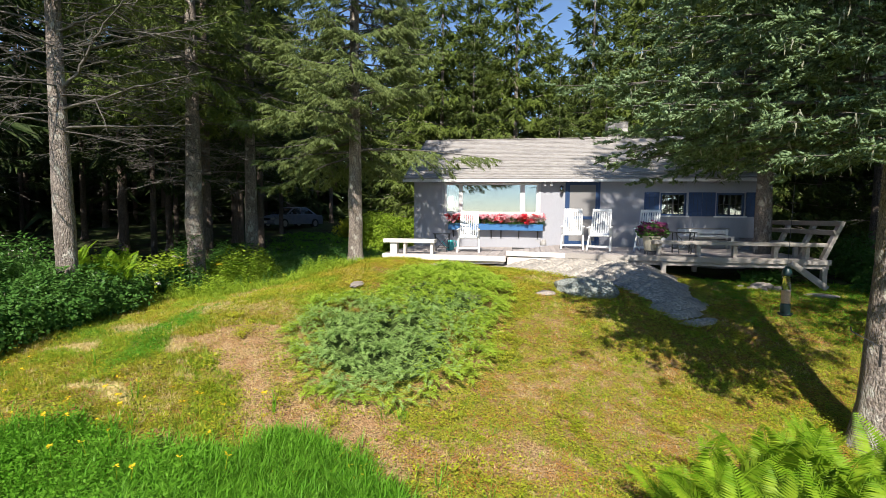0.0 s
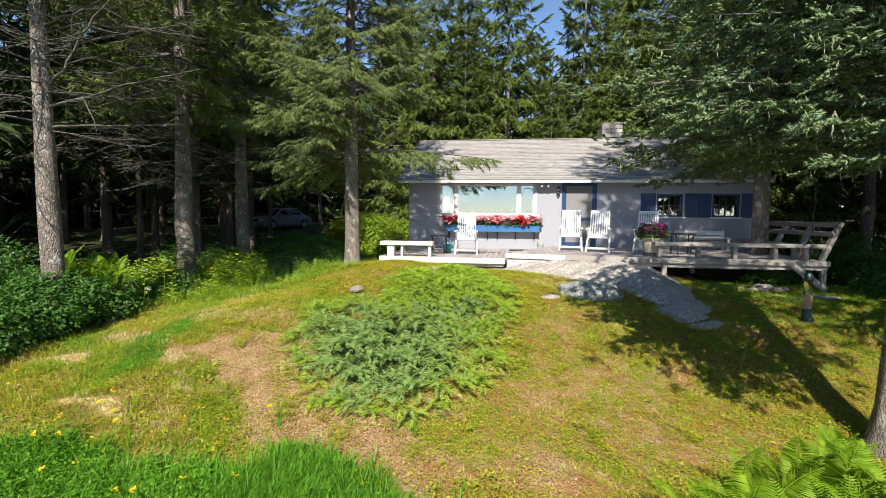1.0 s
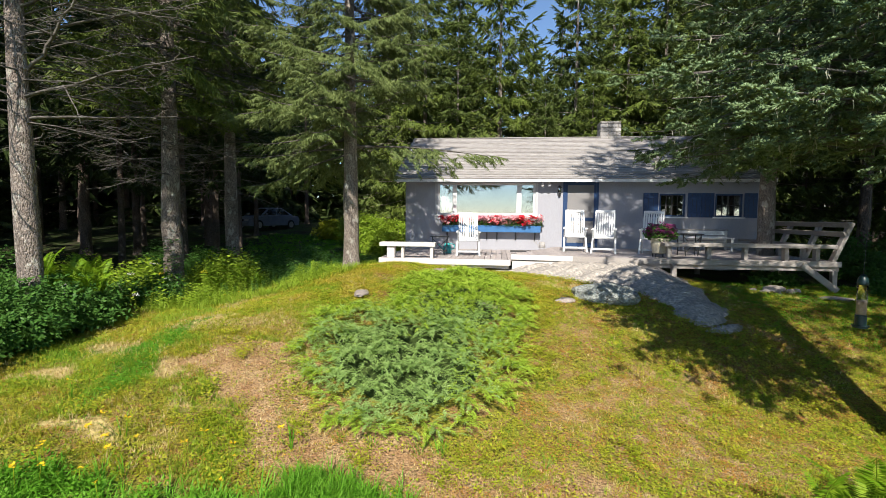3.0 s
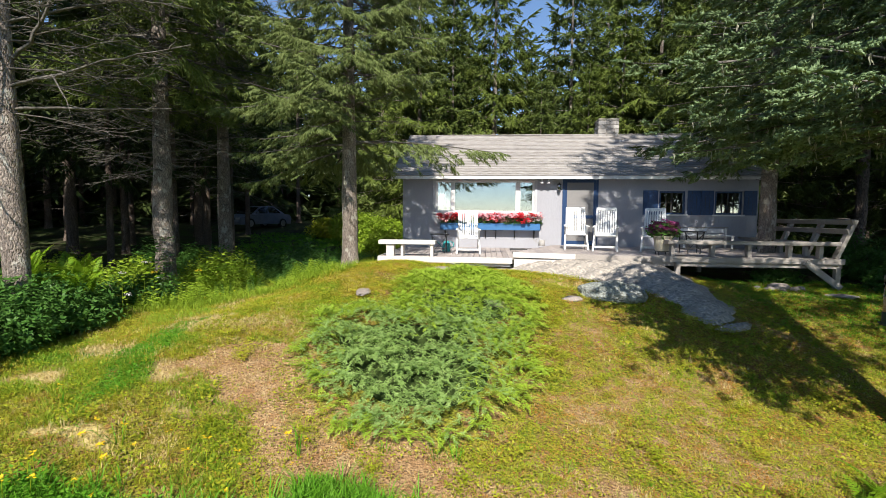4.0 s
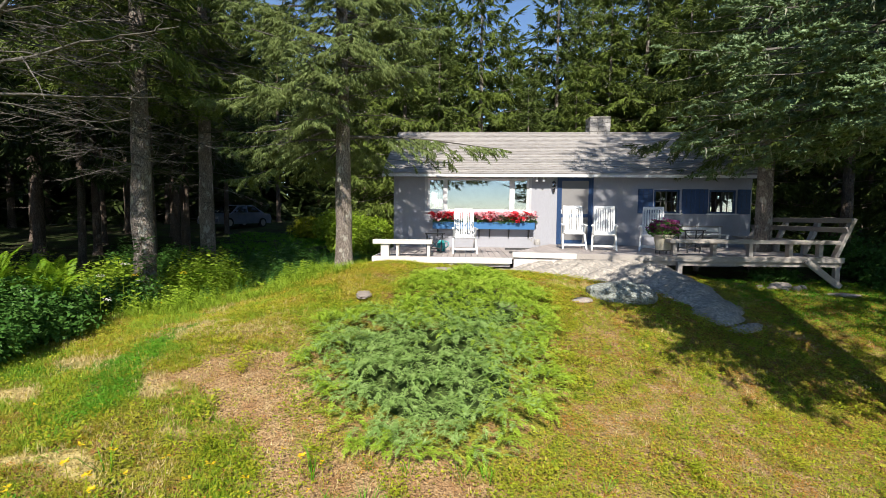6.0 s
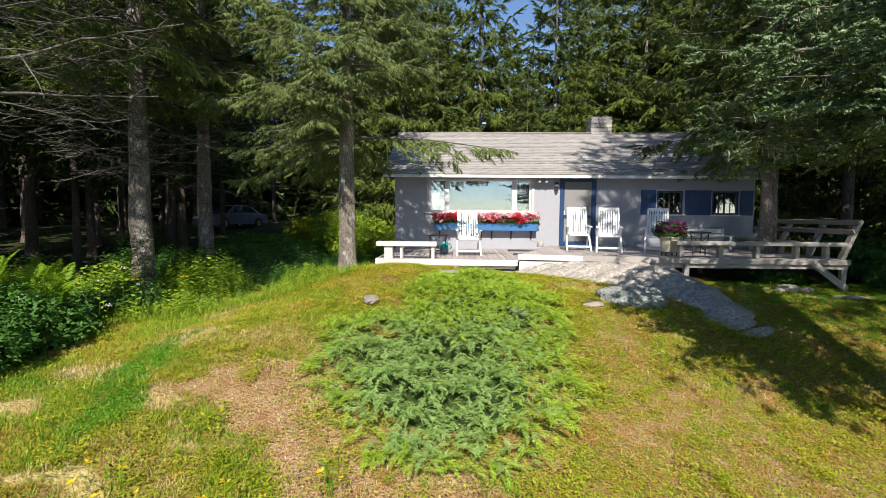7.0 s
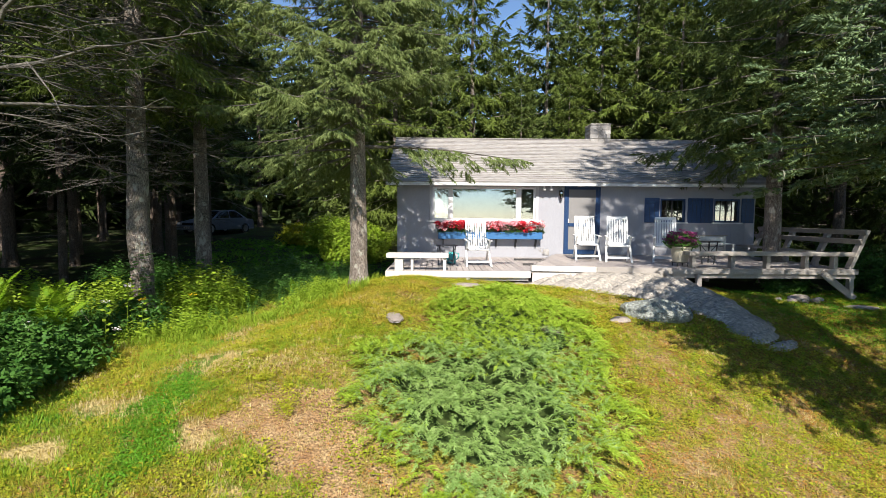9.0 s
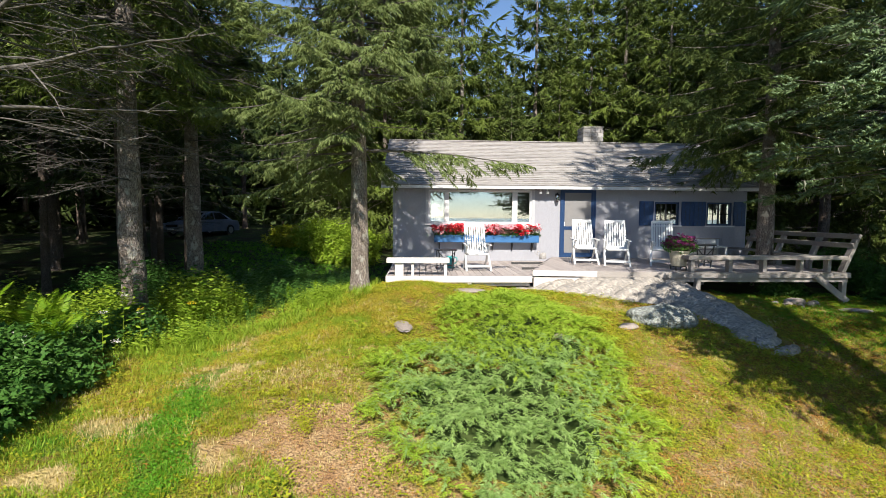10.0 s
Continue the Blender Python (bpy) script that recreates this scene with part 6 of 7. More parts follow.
def make_weeds():
    rng = np.random.RandomState(33)
    W = [weed_template(s) for s in range(4)]
    n = 12000
    x, y = rng.uniform(-12.5, -5.7, n), rng.uniform(9.3, 17.0, n)
    edge = -5.9 - 2.6 * np.clip((11.2 - y) / 2.2, 0, 1)
    dens = np.array([noise.noise(Vector((a * 0.9, b * 0.9, 2))) for a, b in zip(x, y)])
    m = (x < edge + 0.5 * dens) & (dens + rng.uniform(-0.3, 0.5, n) > 0.0) & ((x + 9.9) ** 2 + (y - 11.75) ** 2 > 0.12)
    x, y = x[m], y[m]
    P = np.stack([x, y], -1)
    h = np.clip(0.30 + 0.17 * (edge[m] - x), 0.2, 0.7)
    tall = rng.rand(len(x)) < 0.55
    # Sun and shade by colour: weeds farther back get the darker shrub green.
    sun_tint = (y < 12.3 + 1.2 * dens[m]) & (dens[m] > -0.12)
    for mask, mat, nm, lab in ((tall & sun_tint, M_WEED, "weeds", "tall green weeds in a sun-bright green"), (tall & ~sun_tint, M_SHRUB, "undergrowth", "green undergrowth under the trees, darkened in colour for shade")):
        q = P[mask]
        O = np.stack([q[:, 0], q[:, 1], ground(q[:, 0], q[:, 1])], -1)
        a = rng.uniform(0, 6.28, len(q))
        X = np.stack([np.cos(a), np.sin(a), 0 * a], -1)
        Z = np.stack([rng.uniform(-.2, .2, len(q)), rng.uniform(-.2, .2, len(q)), np.ones(len(q))], -1)
        pick = rng.randint(0, 4, len(q))
        S = h[mask] * rng.uniform(0.6, 1.25, len(q)) * (0.75 + 0.9 * np.clip(dens[m][mask], -0.2, 0.5))
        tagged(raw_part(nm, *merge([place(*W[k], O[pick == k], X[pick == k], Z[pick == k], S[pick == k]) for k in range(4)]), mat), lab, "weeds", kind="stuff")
    low = [leaf_tuft(16, 0.055, 0.12, 0.12, 140 + s, 0.45) for s in range(3)]
    tagged(raw_part("ground_leaves", *stand(P[~tall], low, 0.7, 1.5, rng), M_WEED), "leafy green ground plants at the wood's edge", "weeds", kind="stuff")
    long = [blades(11, 0.3, 0.011, 0.8, 150 + s, 0.7) for s in range(2)]
    n = 2600
    x, y = rng.uniform(-9.5, -5.2, n), rng.uniform(9.0, 13.5, n)
    e = -5.6 - 2.6 * np.clip((11.2 - y) / 2.2, 0, 1)
    m = (np.abs(x - e) < 0.7)
    tagged(raw_part("rough_grass", *stand(np.stack([x, y], -1)[m], long, 0.3, 0.8, rng), M_WEED), "rough grass between lawn and weeds", "grass", kind="stuff")
    # shaded lawn under the trees and along the lane
    n = 6500
    x, y = rng.uniform(-15, -5.2, n), rng.uniform(13.5, 27, n)
    short = [blades(9, 0.12, 0.014, 0.9, 160 + s, 0.5, True) for s in range(2)]
    lane = -9.2 - 0.22 * (y - 18)
    m = (np.abs(x - lane) < 3.2 + 0.6 * rng.randn(n))
    tagged(raw_part("shaded_grass", *stand(np.stack([x, y], -1)[m], short, 0.6, 1.4, rng), M_GRASS), "short grass along the shaded lane", "grass", kind="stuff")
    # grass below the right end of the deck
    n = 2600
    x, y = rng.uniform(2.8, 7.6, n), rng.uniform(9.2, 13.2, n)
    m = (ground(x, y) > -1.5) & (x + 0.9 * (y - 9.5) > 4.1)
    tagged(raw_part("turf_grass", *stand(np.stack([x, y], -1)[m], [blades(9, 0.10, 0.010, 0.9, 170, 0.5, True), leaf_tuft(9, 0.045, 0.07, 0.04, 171)], 0.6, 1.3, rng), M_GRASS), "green grass below the raised deck", "grass", kind="stuff")


make_weeds()


def make_tall_flowers():
    """White and golden flower heads over the weeds."""
    spots = ((-8.75, 8.85, 0.78, M_WHITE_PETAL, "white"), (-8.45, 9.25, 0.72, M_YELLOW, "golden"), (-8.9, 9.6, 0.9, M_WHITE_PETAL, "white"), (-8.0, 9.9, 0.66, M_YELLOW, "golden"), (-9.4, 10.4, 0.8, M_WHITE_PETAL, "white"), (-8.3, 8.4, 0.45, M_WHITE_PETAL, "white"))
    for i, (x, y, h, mat, col) in enumerate(spots):
        f = thing("wild_flower", col + " flower head on a leafy stalk among weeds", "flower", group="wild flowers")
        v, t = weed_template(200 + i, 14)
        raw_part("stalk", v * h, t, M_WEED, f)
        v, t = leaf_tuft(30, 0.024, 0.05, 0.04, 210 + i, 0.8)
        tagged(raw_part("flower_head", v + np.array([0.05 * h, 0, h]), t, mat, f), kind="stuff")
        f.matrix_basis = Matrix.Translation(on_ground(x, y))
    # a broad-leaved sapling beside the bare trunk
    s = thing("sapling", "young broad-leaved sapling beside a spruce trunk", "tree")
    rng = np.random.RandomState(4)
    v, t = tube_arrays([(np.array([[0, 0, -0.05], [0.03, 0, 0.6], [0.0, 0.05, 1.25]]), np.array([0.014, 0.01, 0.004]))], 5)
    raw_part("trunk", v, t, M_BARK, s)
    a = rng.uniform(0, 6.28, 70)
    O = np.stack([0.22 * np.cos(a), 0.22 * np.sin(a), rng.uniform(0.35, 1.3, 70)], -1)
    raw_part("leaves", *place(*leaf_tuft(3, 0.13, 0.06, 0.04, 7, 0.5), O, np.stack([np.cos(a), np.sin(a), 0 * a], -1), np.tile([[0, 0, 1.0]], (70, 1)), np.ones(70)), M_SHRUB, s)
    s.matrix_basis = Matrix.Translation(on_ground(-9.5, 10.9))


make_tall_flowers()

# ---- chairs ----
def make_chairs():
    c = thing("folding_chair", "white plastic high-backed folding garden chair", "chair", group="white chairs on the deck")
    a0, a1 = Vector((0, 0.13, 0.40)), Vector((0, 0.40, 1.10))

    def on_back(x, t):
        p = a0.lerp(a1, t)
        return (x, p.y, p.z)
    for x in (-0.245, 0.245):
        part("back_stile", bar(bmesh.new(), on_back(x, 0), on_back(x * 0.96, 1.0), 0.045, 0.03, up=(0, 1, 0), bevel=0.008), M_PLASTIC, c)
    part("top_rail", bar(bmesh.new(), on_back(-0.255, 1.0), on_back(0.255, 1.0), 0.035, 0.085, up=(0, 0.36, 0.93), bevel=0.012), M_PLASTIC, c)
    part("lower_rail", bar(bmesh.new(), on_back(-0.225, 0.06), on_back(0.225, 0.06), 0.03, 0.07, up=(0, 0.36, 0.93), bevel=0.008), M_PLASTIC, c)
    for i in range(7):
        x = -0.186 + 0.062 * i
        part("back_slat", bar(bmesh.new(), on_back(x, 0.08), on_back(x * 0.97, 0.97), 0.040, 0.014, up=(0, 1, 0), bevel=0.004), M_PLASTIC, c)
    for x in (-0.23, 0.23):
        part("seat_rail", bar(bmesh.new(), (x, -0.27, 0.415), (x, 0.16, 0.385), 0.035, 0.045, bevel=0.006), M_PLASTIC, c)
    part("seat_front", bar(bmesh.new(), (-0.245, -0.275, 0.41), (0.245, -0.275, 0.41), 0.05, 0.05, bevel=0.016), M_PLASTIC, c)
    for i in range(6):
        y = -0.225 + 0.065 * i
        part("seat_slat", bar(bmesh.new(), (-0.215, y, 0.425 - 0.07 * (y + 0.27)), (0.215, y, 0.425 - 0.07 * (y + 0.27)), 0.05, 0.014, bevel=0.004), M_PLASTIC, c)
    for s in (-1, 1):
        arm = bmesh.new()
        bar(arm, (s * 0.295, -0.30, 0.625), (s * 0.285, 0.27, 0.65), 0.058, 0.026, bevel=0.008)
        part("armrest", arm, M_PLASTIC, c)
        part("leg", bar(bmesh.new(), (s * 0.30, -0.33, 0.0), (s * 0.27, 0.20, 0.635), 0.028, 0.046, up=(1, 0, 0), bevel=0.006), M_PLASTIC, c)
        part("leg", bar(bmesh.new(), (s * 0.265, 0.36, 0.0), (s * 0.275, -0.22, 0.625), 0.028, 0.046, up=(1, 0, 0), bevel=0.006), M_PLASTIC, c)
    part("stretcher", bar(bmesh.new(), (-0.285, -0.235, 0.115), (0.285, -0.235, 0.115), 0.022, 0.05, bevel=0.006), M_PLASTIC, c)
    part("stretcher", bar(bmesh.new(), (-0.26, 0.27, 0.10), (0.26, 0.27, 0.10), 0.022, 0.04, bevel=0.006), M_PLASTIC, c)
    c.matrix_basis = pose(-2.86, 13.75, -0.088, 0, 0, 4)
    for x, y, z, r in ((0.02, 14.35, deck_z(0.02), -6), (0.72, 14.0, deck_z(0.72), -14), (1.98, 14.1, 0.002, -20)):
        copy_thing(c, pose(x, y, z + 0.003, 0, 0, r))


make_chairs()


# ---- little black tables ----
def make_tables():
    t = thing("folding_table", "small black metal folding side table", "table", group="small black tables")
    part("tabletop", boxes((-0.25, 0.25, -0.2, 0.2, 0.485, 0.51), bevel=0.006), M_BLACK, t)
    for y in (-0.17, 0.17):
        for s in (-1, 1):
            part("leg", bar(bmesh.new(), (s * 0.19, y, 0.0), (s * 0.20, y, 0.485), 0.022, 0.022, up=(0, 1, 0)), M_BLACK, t) if y > 0 else part("leg", bar(bmesh.new(), (s * 0.13, y, 0.0), (s * 0.20, y, 0.485), 0.022, 0.022, up=(0, 1, 0)), M_BLACK, t)
    part("stretcher", bar(bmesh.new(), (-0.19, 0.17, 0.10), (0.19, 0.17, 0.10), 0.018, 0.018), M_BLACK, t)
    part("stretcher", bar(bmesh.new(), (-0.15, -0.17, 0.12), (0.15, -0.17, 0.12), 0.018, 0.018), M_BLACK, t)
    part("brace", bar(bmesh.new(), (-0.14, -0.17, 0.08), (0.19, -0.17, 0.44), 0.014, 0.014, up=(0, 1, 0)), M_BLACK, t)
    part("brace", bar(bmesh.new(), (0.14, -0.17, 0.08), (-0.19, -0.17, 0.44), 0.014, 0.014, up=(0, 1, 0)), M_BLACK, t)
    t.matrix_basis = pose(-3.62, 13.75, -0.087, 0, 0, 6)
    copy_thing(t, pose(2.78, 13.75, 0.003, 0, 0, 0) @ Matrix.Scale(1.1, 4))


make_tables()


def make_watering_can():
    M_TEAL = surface("teal_plastic", (0.05, 0.42, 0.42), (0.08, 0.5, 0.5), 6, 60, 0.4, 0.05)
    w = thing("watering_can", "teal plastic watering can standing behind the small table", "watering can")
    part("body", lathe(bmesh.new(), [(0.10, 0), (0.115, 0.02), (0.11, 0.2), (0.07, 0.27), (0.075, 0.29)], n=18), M_TEAL, w, "", True)
    part("spout", bar(bmesh.new(), (0.09, 0, 0.08), (0.26, 0, 0.27), 0.03, 0.03, bevel=0.01), M_TEAL, w)
    part("handle", raw_handle(), M_TEAL, w, "", True)
    w.matrix_basis = pose(-3.48, 14.35, -0.087, 0, 0, 200)
    g = thing("watering_can", "small grey metal watering can on the deck by the wall", "watering can")
    part("body", lathe(bmesh.new(), [(0.09, 0), (0.10, 0.01), (0.09, 0.16), (0.06, 0.18)], n=16), M_STONE, g, "", True)
    part("spout", bar(bmesh.new(), (-0.08, 0, 0.05), (-0.25, 0, 0.19), 0.02, 0.02), M_STONE, g)
    part("handle", raw_handle(0.8), M_STONE, g, "", True)
    g.matrix_basis = pose(-0.75, 15.6, deck_z(-0.75) + 0.003, 0, 0, 0)


def raw_handle(s=1.0):
    bm = bmesh.new()
    pts = [Vector((-0.10 * s + 0.0, 0, 0.08 * s)), Vector((-0.2 * s, 0, 0.14 * s)), Vector((-0.2 * s, 0, 0.24 * s)), Vector((-0.08 * s, 0, 0.28 * s))]
    for a, b in zip(pts, pts[1:]):
        bar(bm, a, b, 0.02 * s, 0.02 * s, up=(0, 1, 0))
    return bm


make_watering_can()


# ---- flower box under the wide window ----
def petal_heads(name, pts, size, mat, parent, seed, label=""):
    tpl = leaf_tuft(15, 0.042, 0.030, 0.03, seed, 0.85)
    rng = np.random.RandomState(seed)
    n = len(pts)
    a = rng.uniform(0, 6.28, n)
    Zh = np.stack([rng.uniform(-.4, .4, n), -0.6 + rng.uniform(-.4, .3, n), np.ones(n)], -1)
    return tagged(raw_part(name, *place(*tpl, pts, np.stack([np.cos(a), np.sin(a), 0 * a], -1), Zh, size * rng.uniform(0.8, 1.3, n)), mat, parent, label), kind="stuff")


def make_flower_box():
    rng = np.random.RandomState(6)
    b = thing("flower_box", "blue wooden flower box full of red and pink geraniums", "flower box", (-2.3, 16.2, 0.5))
    x0, x1, y0, y1, z0, z1 = -3.83, -0.76, 16.07, 16.32, 0.47, 0.68
    part("box", boxes((x0, x1, y0, y0 + 0.02, z0, z1), (x0, x0 + 0.02, y0 + 0.02, y1, z0, z1), (x1 - 0.02, x1, y0 + 0.02, y1, z0, z1), (x0 + 0.02, x1 - 0.02, y1 - 0.02, y1, z0, z1), (x0 + 0.02, x1 - 0.02, y0 + 0.02, y1 - 0.02, z0, z0 + 0.02), bevel=0.003), M_BOXBLUE, b)
    part("soil", boxes((x0 + 0.021, x1 - 0.021, y0 + 0.021, y1 - 0.021, z0 + 0.1, z1 - 0.03)), M_DARK, b)
    for x in (-3.68, -2.98, -2.42, -2.1, -1.52, -0.92):
        bm = bmesh.new()
        box(bm, x - 0.018, x + 0.018, 16.28, 16.335, 0.22, 0.468)
        bar(bm, (x, 16.30, 0.25), (x, 16.10, 0.455), 0.03, 0.03, up=(1, 0, 0))
        part("bracket", bm, M_BLACK, b)
    n = 520
    x = rng.uniform(x0 - 0.02, x1 + 0.02, n)
    P = np.stack([x, rng.uniform(16.02, 16.34, n), rng.uniform(0.64, 0.84, n)], -1)
    a = rng.uniform(0, 6.28, n)
    raw_part("leaves", *place(*leaf_tuft(5, 0.06, 0.04, 0.03, 3, 0.8), P, np.stack([np.cos(a), np.sin(a), 0 * a], -1), np.tile([[0, -0.5, 1.0]], (n, 1)), rng.uniform(0.7, 1.2, n)), M_SHRUB, b)
    n = 300
    u = rng.rand(n)
    x = x0 - 0.05 + (x1 - x0 + 0.1) * u
    P = np.stack([x, rng.uniform(15.97, 16.25, n), 0.70 + rng.rand(n) ** 0.7 * 0.26], -1)
    c = np.sin(x * 6.5) + np.sin(x * 2.3 + 1) + rng.uniform(-0.9, 0.9, n)
    white = (x > -1.25) & (rng.rand(n) < 0.6)
    pink = ~white & (c > -0.35)
    petal_heads("geranium_bloom", P[~white & ~pink], 1.35, M_RED, b, 1, "red geranium blooms")
    petal_heads("geranium_bloom", P[pink], 1.3, M_PINK, b, 2, "pink geranium blooms")
    petal_heads("geranium_bloom", P[white], 1.25, M_WHITE_PETAL, b, 3, "pale pink and white blooms")


make_flower_box()


# ---- planter pot ----
def make_planter():
    M_POT = surface("cream_clay_pot", (0.60, 0.53, 0.40), (0.52, 0.46, 0.35), 5, 50, 0.6, 0.15)
    p = thing("planter", "cream pot of dark purple petunias on a low stand", "plant pot")
    part("stand", boxes((-0.13, 0.13, -0.13, 0.13, 0.07, 0.085)), M_BLACK, p)
    for x in (-0.12, 0.10):
        for y in (-0.12, 0.10):
            part("foot", boxes((x, x + 0.02, y, y + 0.02, 0, 0.07)), M_BLACK, p)
    bm = lathe(bmesh.new(), [(0.135, 0.086), (0.15, 0.1), (0.195, 0.38), (0.215, 0.385), (0.215, 0.42), (0.195, 0.42), (0.185, 0.39)], n=28)
    part("pot", bm, M_POT, p, "", False)
    rng = np.random.RandomState(9)
    n = 420
    d = rng.normal(size=(n, 3))
    d /= np.linalg.norm(d, axis=1)[:, None]
    P = d * np.array([0.33, 0.30, 0.19]) * rng.uniform(0.5, 1.0, (n, 1)) + np.array([0, 0, 0.53])
    P[:, 2] = np.maximum(P[:, 2], 0.40)
    a = rng.uniform(0, 6.28, n)
    X = np.stack([np.cos(a), np.sin(a), 0 * a], -1)
    raw_part("leaves", *place(*leaf_tuft(5, 0.06, 0.04, 0.03, 4, 0.55), P, X, d + np.array([0, 0, 0.6]), rng.uniform(0.7, 1.2, n)), M_SHRUB, p)
    k = 210
    petal_heads("petunia_bloom", P[:k] * np.array([1.06, 1.06, 1.04]), 0.9, M_PURPLE, p, 5, "dark purple and wine-red blooms")
    petal_heads("petunia_bloom", P[k:k + 40][P[k:k + 40, 0] > 0.02] * 1.04, 0.8, M_PURPLE, p, 6, "dark red blooms")
    p.matrix_basis = pose(1.84, 13.05, 0.003) @ Matrix.Scale(1.1, 4)


make_planter()


# ---- white slatted bench by the wall ----
def make_white_bench():
    b = thing("garden_bench", "white slatted garden bench against the house wall", "bench")
    for i in range(4):
        part("seat_slat", boxes((-0.72, 0.72, -0.24 + i * 0.115, -0.14 + i * 0.115, 0.36, 0.385), bevel=0.005), M_TRIM, b)
    for i in range(3):
        part("back_slat", boxes((-0.72, 0.72, 0.225, 0.25, 0.14 + i * 0.155, 0.27 + i * 0.155), bevel=0.005), M_TRIM, b)
    part("top_rail", boxes((-0.75, 0.75, 0.20, 0.29, 0.595, 0.625), bevel=0.006), M_RAIL, b)
    for x in (-0.7, 0.64):
        for y in (-0.23, 0.19):
            part("leg", boxes((x, x + 0.06, y, y + 0.034, 0, 0.36 if y < 0 else 0.595), bevel=0.004), M_TRIM, b)
    b.matrix_basis = pose(4.05, 15.98, 0.003)


make_white_bench()


# ---- bird feeder and bracket on the near spruce ----
def make_feeder():
    M_GREEN = surface("dark_green_plastic", (0.006, 0.026, 0.026), (0.010, 0.04, 0.038), 6, 60, 0.4, 0.05)
    M_TUBE = glass_material("clear_plastic", 1.25)
    M_SEED = surface("bird_seed", (0.55, 0.38, 0.26), (0.68, 0.50, 0.36), 40, 120, 0.9, 0.6, 0.01)
    f = thing("bird_feeder", "clear tube bird feeder with green cap, half full", "bird feeder", (1.67, 6.1, -0.16))
    f.matrix_basis = Matrix.Identity(4)
    part("base", lathe(bmesh.new(), [(0.055, -0.02), (0.085, -0.015), (0.085, 0.0), (0.066, 0.01), (0.066, 0.11), (0.06, 0.12)], n=20), M_GREEN, f, "", False)
    part("perch_ring", lathe(bmesh.new(), [(0.098, 0.0), (0.102, 0.006), (0.098, 0.012), (0.092, 0.006)], n=24, cap=False), M_GREEN, f)
    part("tube", lathe(bmesh.new(), [(0.06, 0.12), (0.06, 0.44)], n=20), M_TUBE, f, "", True).visible_shadow = False
    part("seed", lathe(bmesh.new(), [(0.054, 0.125), (0.054, 0.26), (0.03, 0.275)], n=18), M_SEED, f, "pale bird seed")
    part("cap", lathe(bmesh.new(), [(0.066, 0.43), (0.068, 0.45), (0.056, 0.50), (0.03, 0.535), (0.012, 0.54)], n=20), M_GREEN, f, "", True)
    part("hanging_wire", bar(bmesh.new(), (0, 0, 0.535), (0.05, 0.02, 1.62), 0.005, 0.005, up=(0, 1, 0)), M_BLACK, f)
    f.matrix_basis = pose(1.67, 6.1, -0.16) @ Matrix.Diagonal((0.76, 0.76, 1.0, 1.0))
    b = thing("hook_bracket", "black iron hook bracket fixed to the spruce trunk", "bracket")
    part("plate", boxes((-0.012, 0.012, -0.004, 0.008, -0.14, 0.10), bevel=0.003), M_BLACK, b)
    part("rod", bar(bmesh.new(), (0, -0.01, 0.08), (-0.20, -0.16, 0.22), 0.010, 0.010), M_BLACK, b)
    part("hook", bar(bmesh.new(), (-0.20, -0.16, 0.22), (-0.21, -0.165, 0.27), 0.010, 0.010, up=(0, 1, 0)), M_BLACK, b)
    b.matrix_basis = pose(2.53, 5.92, -0.52, 0, 0, -55)


make_feeder()


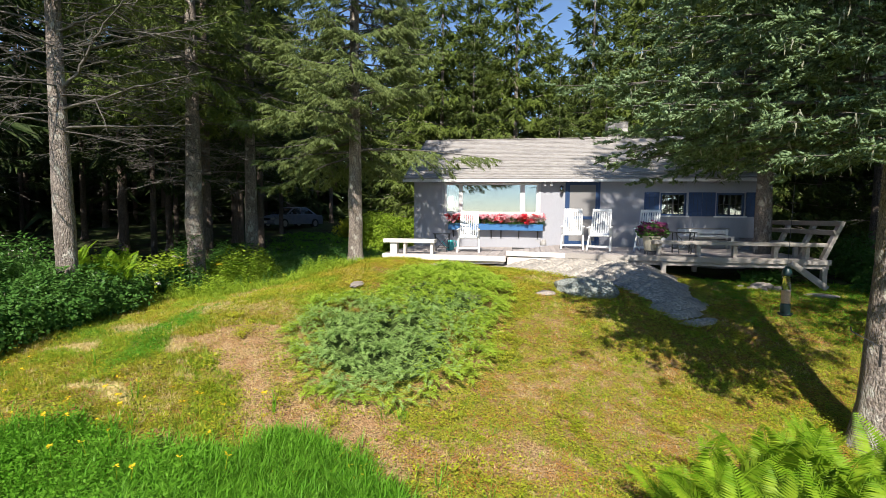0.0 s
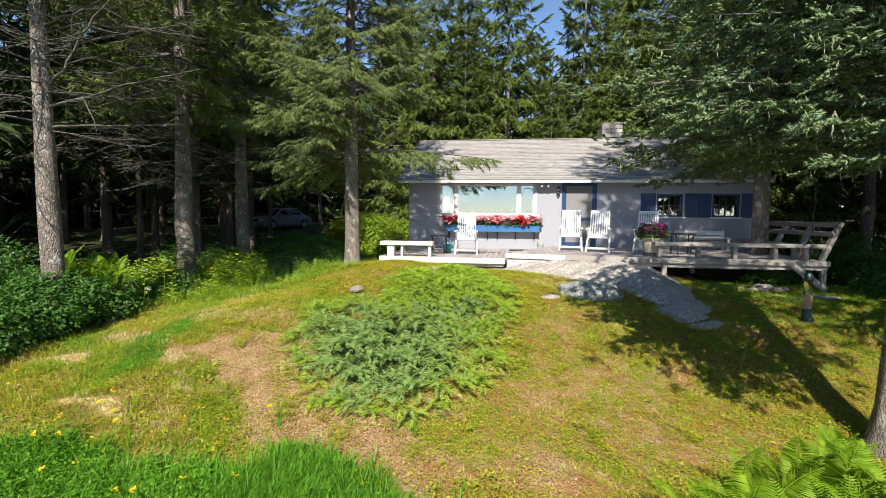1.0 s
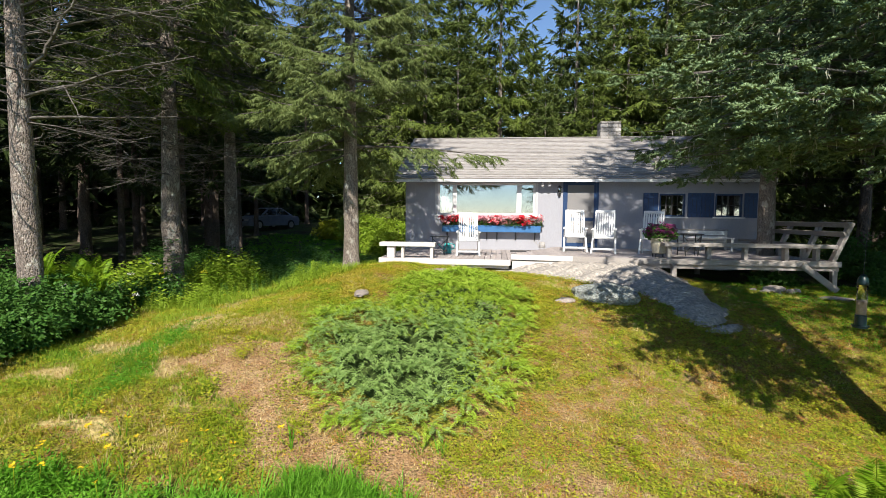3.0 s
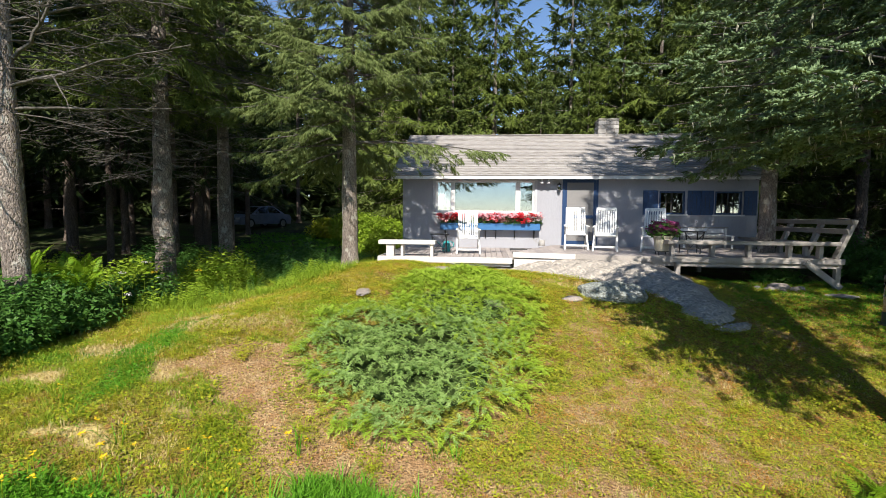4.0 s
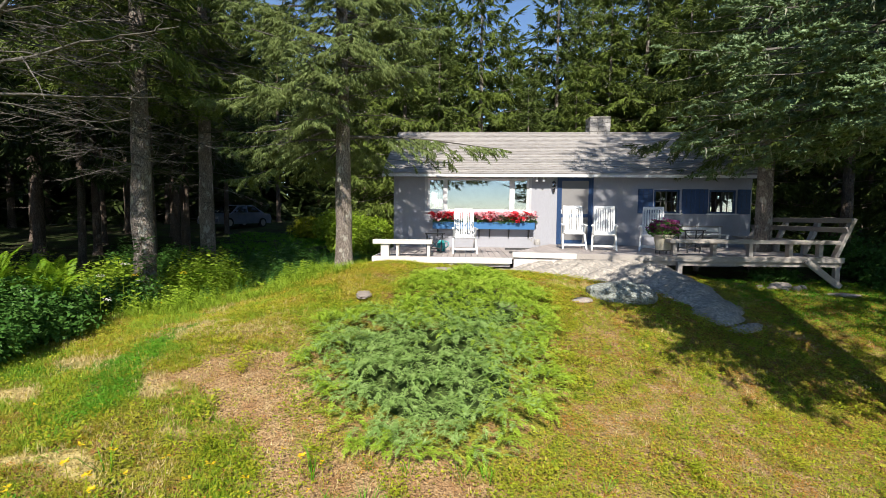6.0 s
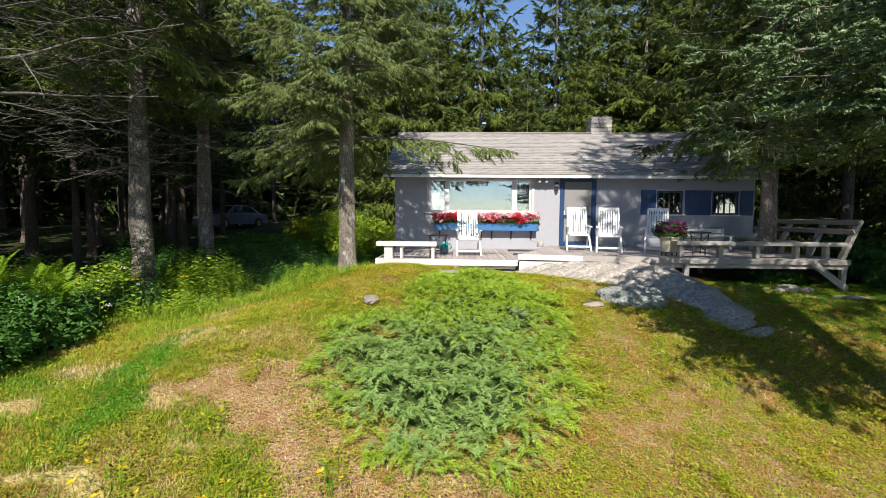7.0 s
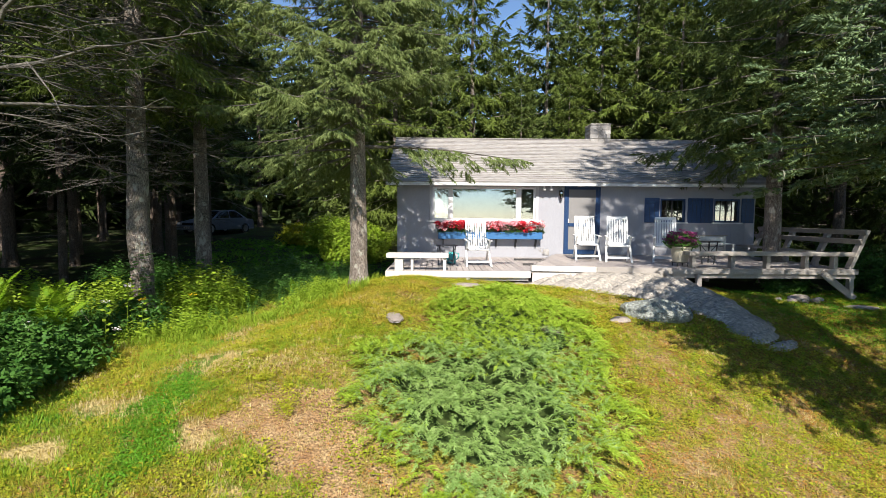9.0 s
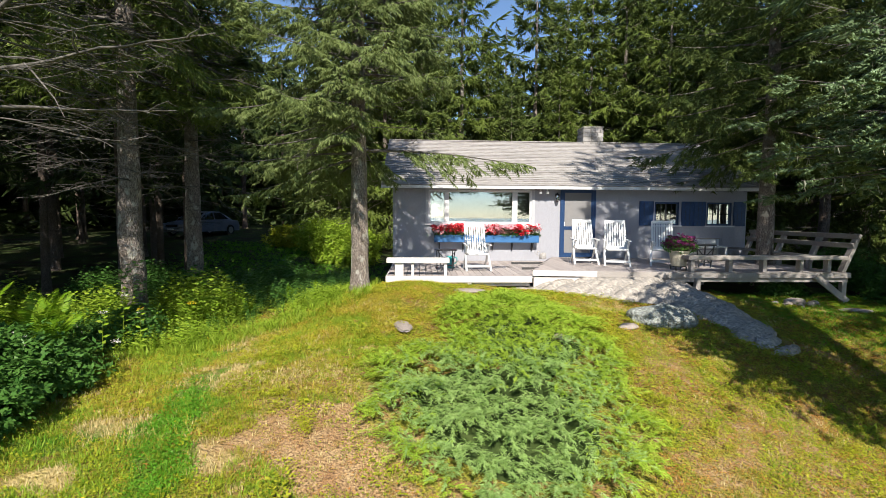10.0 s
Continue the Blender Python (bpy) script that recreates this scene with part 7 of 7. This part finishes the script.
# ---- parked car ----
def make_car():
    M_PAINT, nt, b = shader("silver_blue_car_paint")
    nt.links.new(mixed(nt, noised(nt, 3, 3), (0.20, 0.22, 0.29), (0.25, 0.27, 0.34)), b.inputs["Base Color"])
    b.inputs["Roughness"].default_value, b.inputs["Metallic"].default_value = 0.3, 0.4
    M_RUBBER = surface("black_rubber", (0.02, 0.02, 0.02), (0.03, 0.03, 0.03), 9, 60, 0.8, 0.2)
    M_RIM = surface("alloy_rim", (0.5, 0.5, 0.52), (0.6, 0.6, 0.6), 9, 60, 0.3, 0, metal=0.8)
    M_CARGLASS = surface("dark_car_glass", (0.015, 0.02, 0.022), (0.02, 0.025, 0.03), 3, 30, 0.05, 0)
    M_LAMP = surface("headlamp_glass", (0.6, 0.62, 0.65), (0.7, 0.7, 0.72), 9, 40, 0.1, 0)
    car = thing("car", "silver-blue saloon car parked in the shade under the trees", "car")
    # the front looks towards -x
    lower = [(-2.15, 0.25), (-2.2, 0.45), (-2.12, 0.68), (-1.2, 0.86), (1.3, 0.92), (2.1, 0.88), (2.2, 0.6), (2.15, 0.28)]
    upper = [(-1.15, 0.86), (-0.45, 1.34), (0.1, 1.42), (0.8, 1.40), (1.65, 0.92)]

    def hull(profile, w0, w1, zmid):
        bm = bmesh.new()
        rings = []
        for y, k in ((-w0, 0.0), (-w0 * 0.96, 1), (w0 * 0.96, 1), (w0, 0)):
            ring = []
            for x, z in profile:
                t = (z - zmid) / 0.6
                yy = y * (1 - (1 - w1) * max(0, t))
                ring.append(bm.verts.new((x * (0.985 if not k else 1), yy, z)))
            rings.append(ring)
        n = len(profile)
        for a, c in zip(rings, rings[1:]):
            for i in range(n):
                bm.faces.new((a[i], a[(i + 1) % n], c[(i + 1) % n], c[i]))
        bm.faces.new(rings[0][::-1])
        bm.faces.new(rings[-1])
        bmesh.ops.recalc_face_normals(bm, faces=bm.faces)
        return bm
    body = part("body", hull(lower, 0.86, 0.92, 0.6), M_PAINT, car)
    part("cabin", hull(upper, 0.80, 0.74, 0.86), M_PAINT, car)
    for s in (-1, 1):
        bm = bmesh.new()
        v = [bm.verts.new((x, s * y, z)) for x, y, z in ((-0.95, 0.797, 0.94), (-0.42, 0.69, 1.29), (0.12, 0.672, 1.36), (0.12, 0.795, 0.95))]
        bm.faces.new(v)
        part("side_window", bm, M_CARGLASS, car)
        bm = bmesh.new()
        v = [bm.verts.new((x, s * y, z)) for x, y, z in ((0.2, 0.795, 0.95), (0.2, 0.674, 1.36), (0.78, 0.676, 1.34), (1.3, 0.79, 0.97))]
        bm.faces.new(v)
        part("side_window", bm, M_CARGLASS, car)
        for x in (-1.38, 1.36):
            w = part("wheel", lathe(bmesh.new(), [(0.2, -0.1), (0.3, -0.1), (0.315, -0.06), (0.315, 0.06), (0.3, 0.1), (0.2, 0.1)], n=22), M_RUBBER, car)
            w.matrix_basis = pose(x, s * 0.80, 0.315, 90, 0, 0)
            r = part("rim", lathe(bmesh.new(), [(0.05, -0.105), (0.2, -0.102), (0.2, 0.102), (0.05, 0.105)], n=18), M_RIM, w)
        part("mirror", boxes((-0.78, -0.66, s * 0.82 - 0.05, s * 0.82 + 0.05 + (0.08 if s > 0 else 0), 0.95, 1.07), bevel=0.02), M_PAINT, car)
        part("headlight", boxes((-2.20, -2.05, s * 0.62 - 0.16, s * 0.62 + 0.16, 0.56, 0.70), bevel=0.03), M_LAMP, car)
    bm = bmesh.new()
    v = [bm.verts.new(c) for c in ((-1.12, -0.70, 0.905), (-1.12, 0.70, 0.905), (-0.49, 0.60, 1.335), (-0.49, -0.60, 1.335))]
    bm.faces.new(v)
    part("windscreen", bm, M_CARGLASS, car)
    part("grille", boxes((-2.215, -2.16, -0.38, 0.38, 0.54, 0.66), bevel=0.01), M_RUBBER, car)
    part("bumper", boxes((-2.24, -2.1, -0.82, 0.82, 0.3, 0.48), bevel=0.04), M_PAINT, car)
    part("number_plate", boxes((-2.255, -2.238, -0.22, 0.22, 0.36, 0.46), bevel=0.004), M_TRIM, car, "plain pale plate")
    car.matrix_basis = pose(-16.3, 29.6, float(ground(-16.3, 29.6)), 0, 0, 70) @ Matrix.Scale(0.94, 4)


make_car()
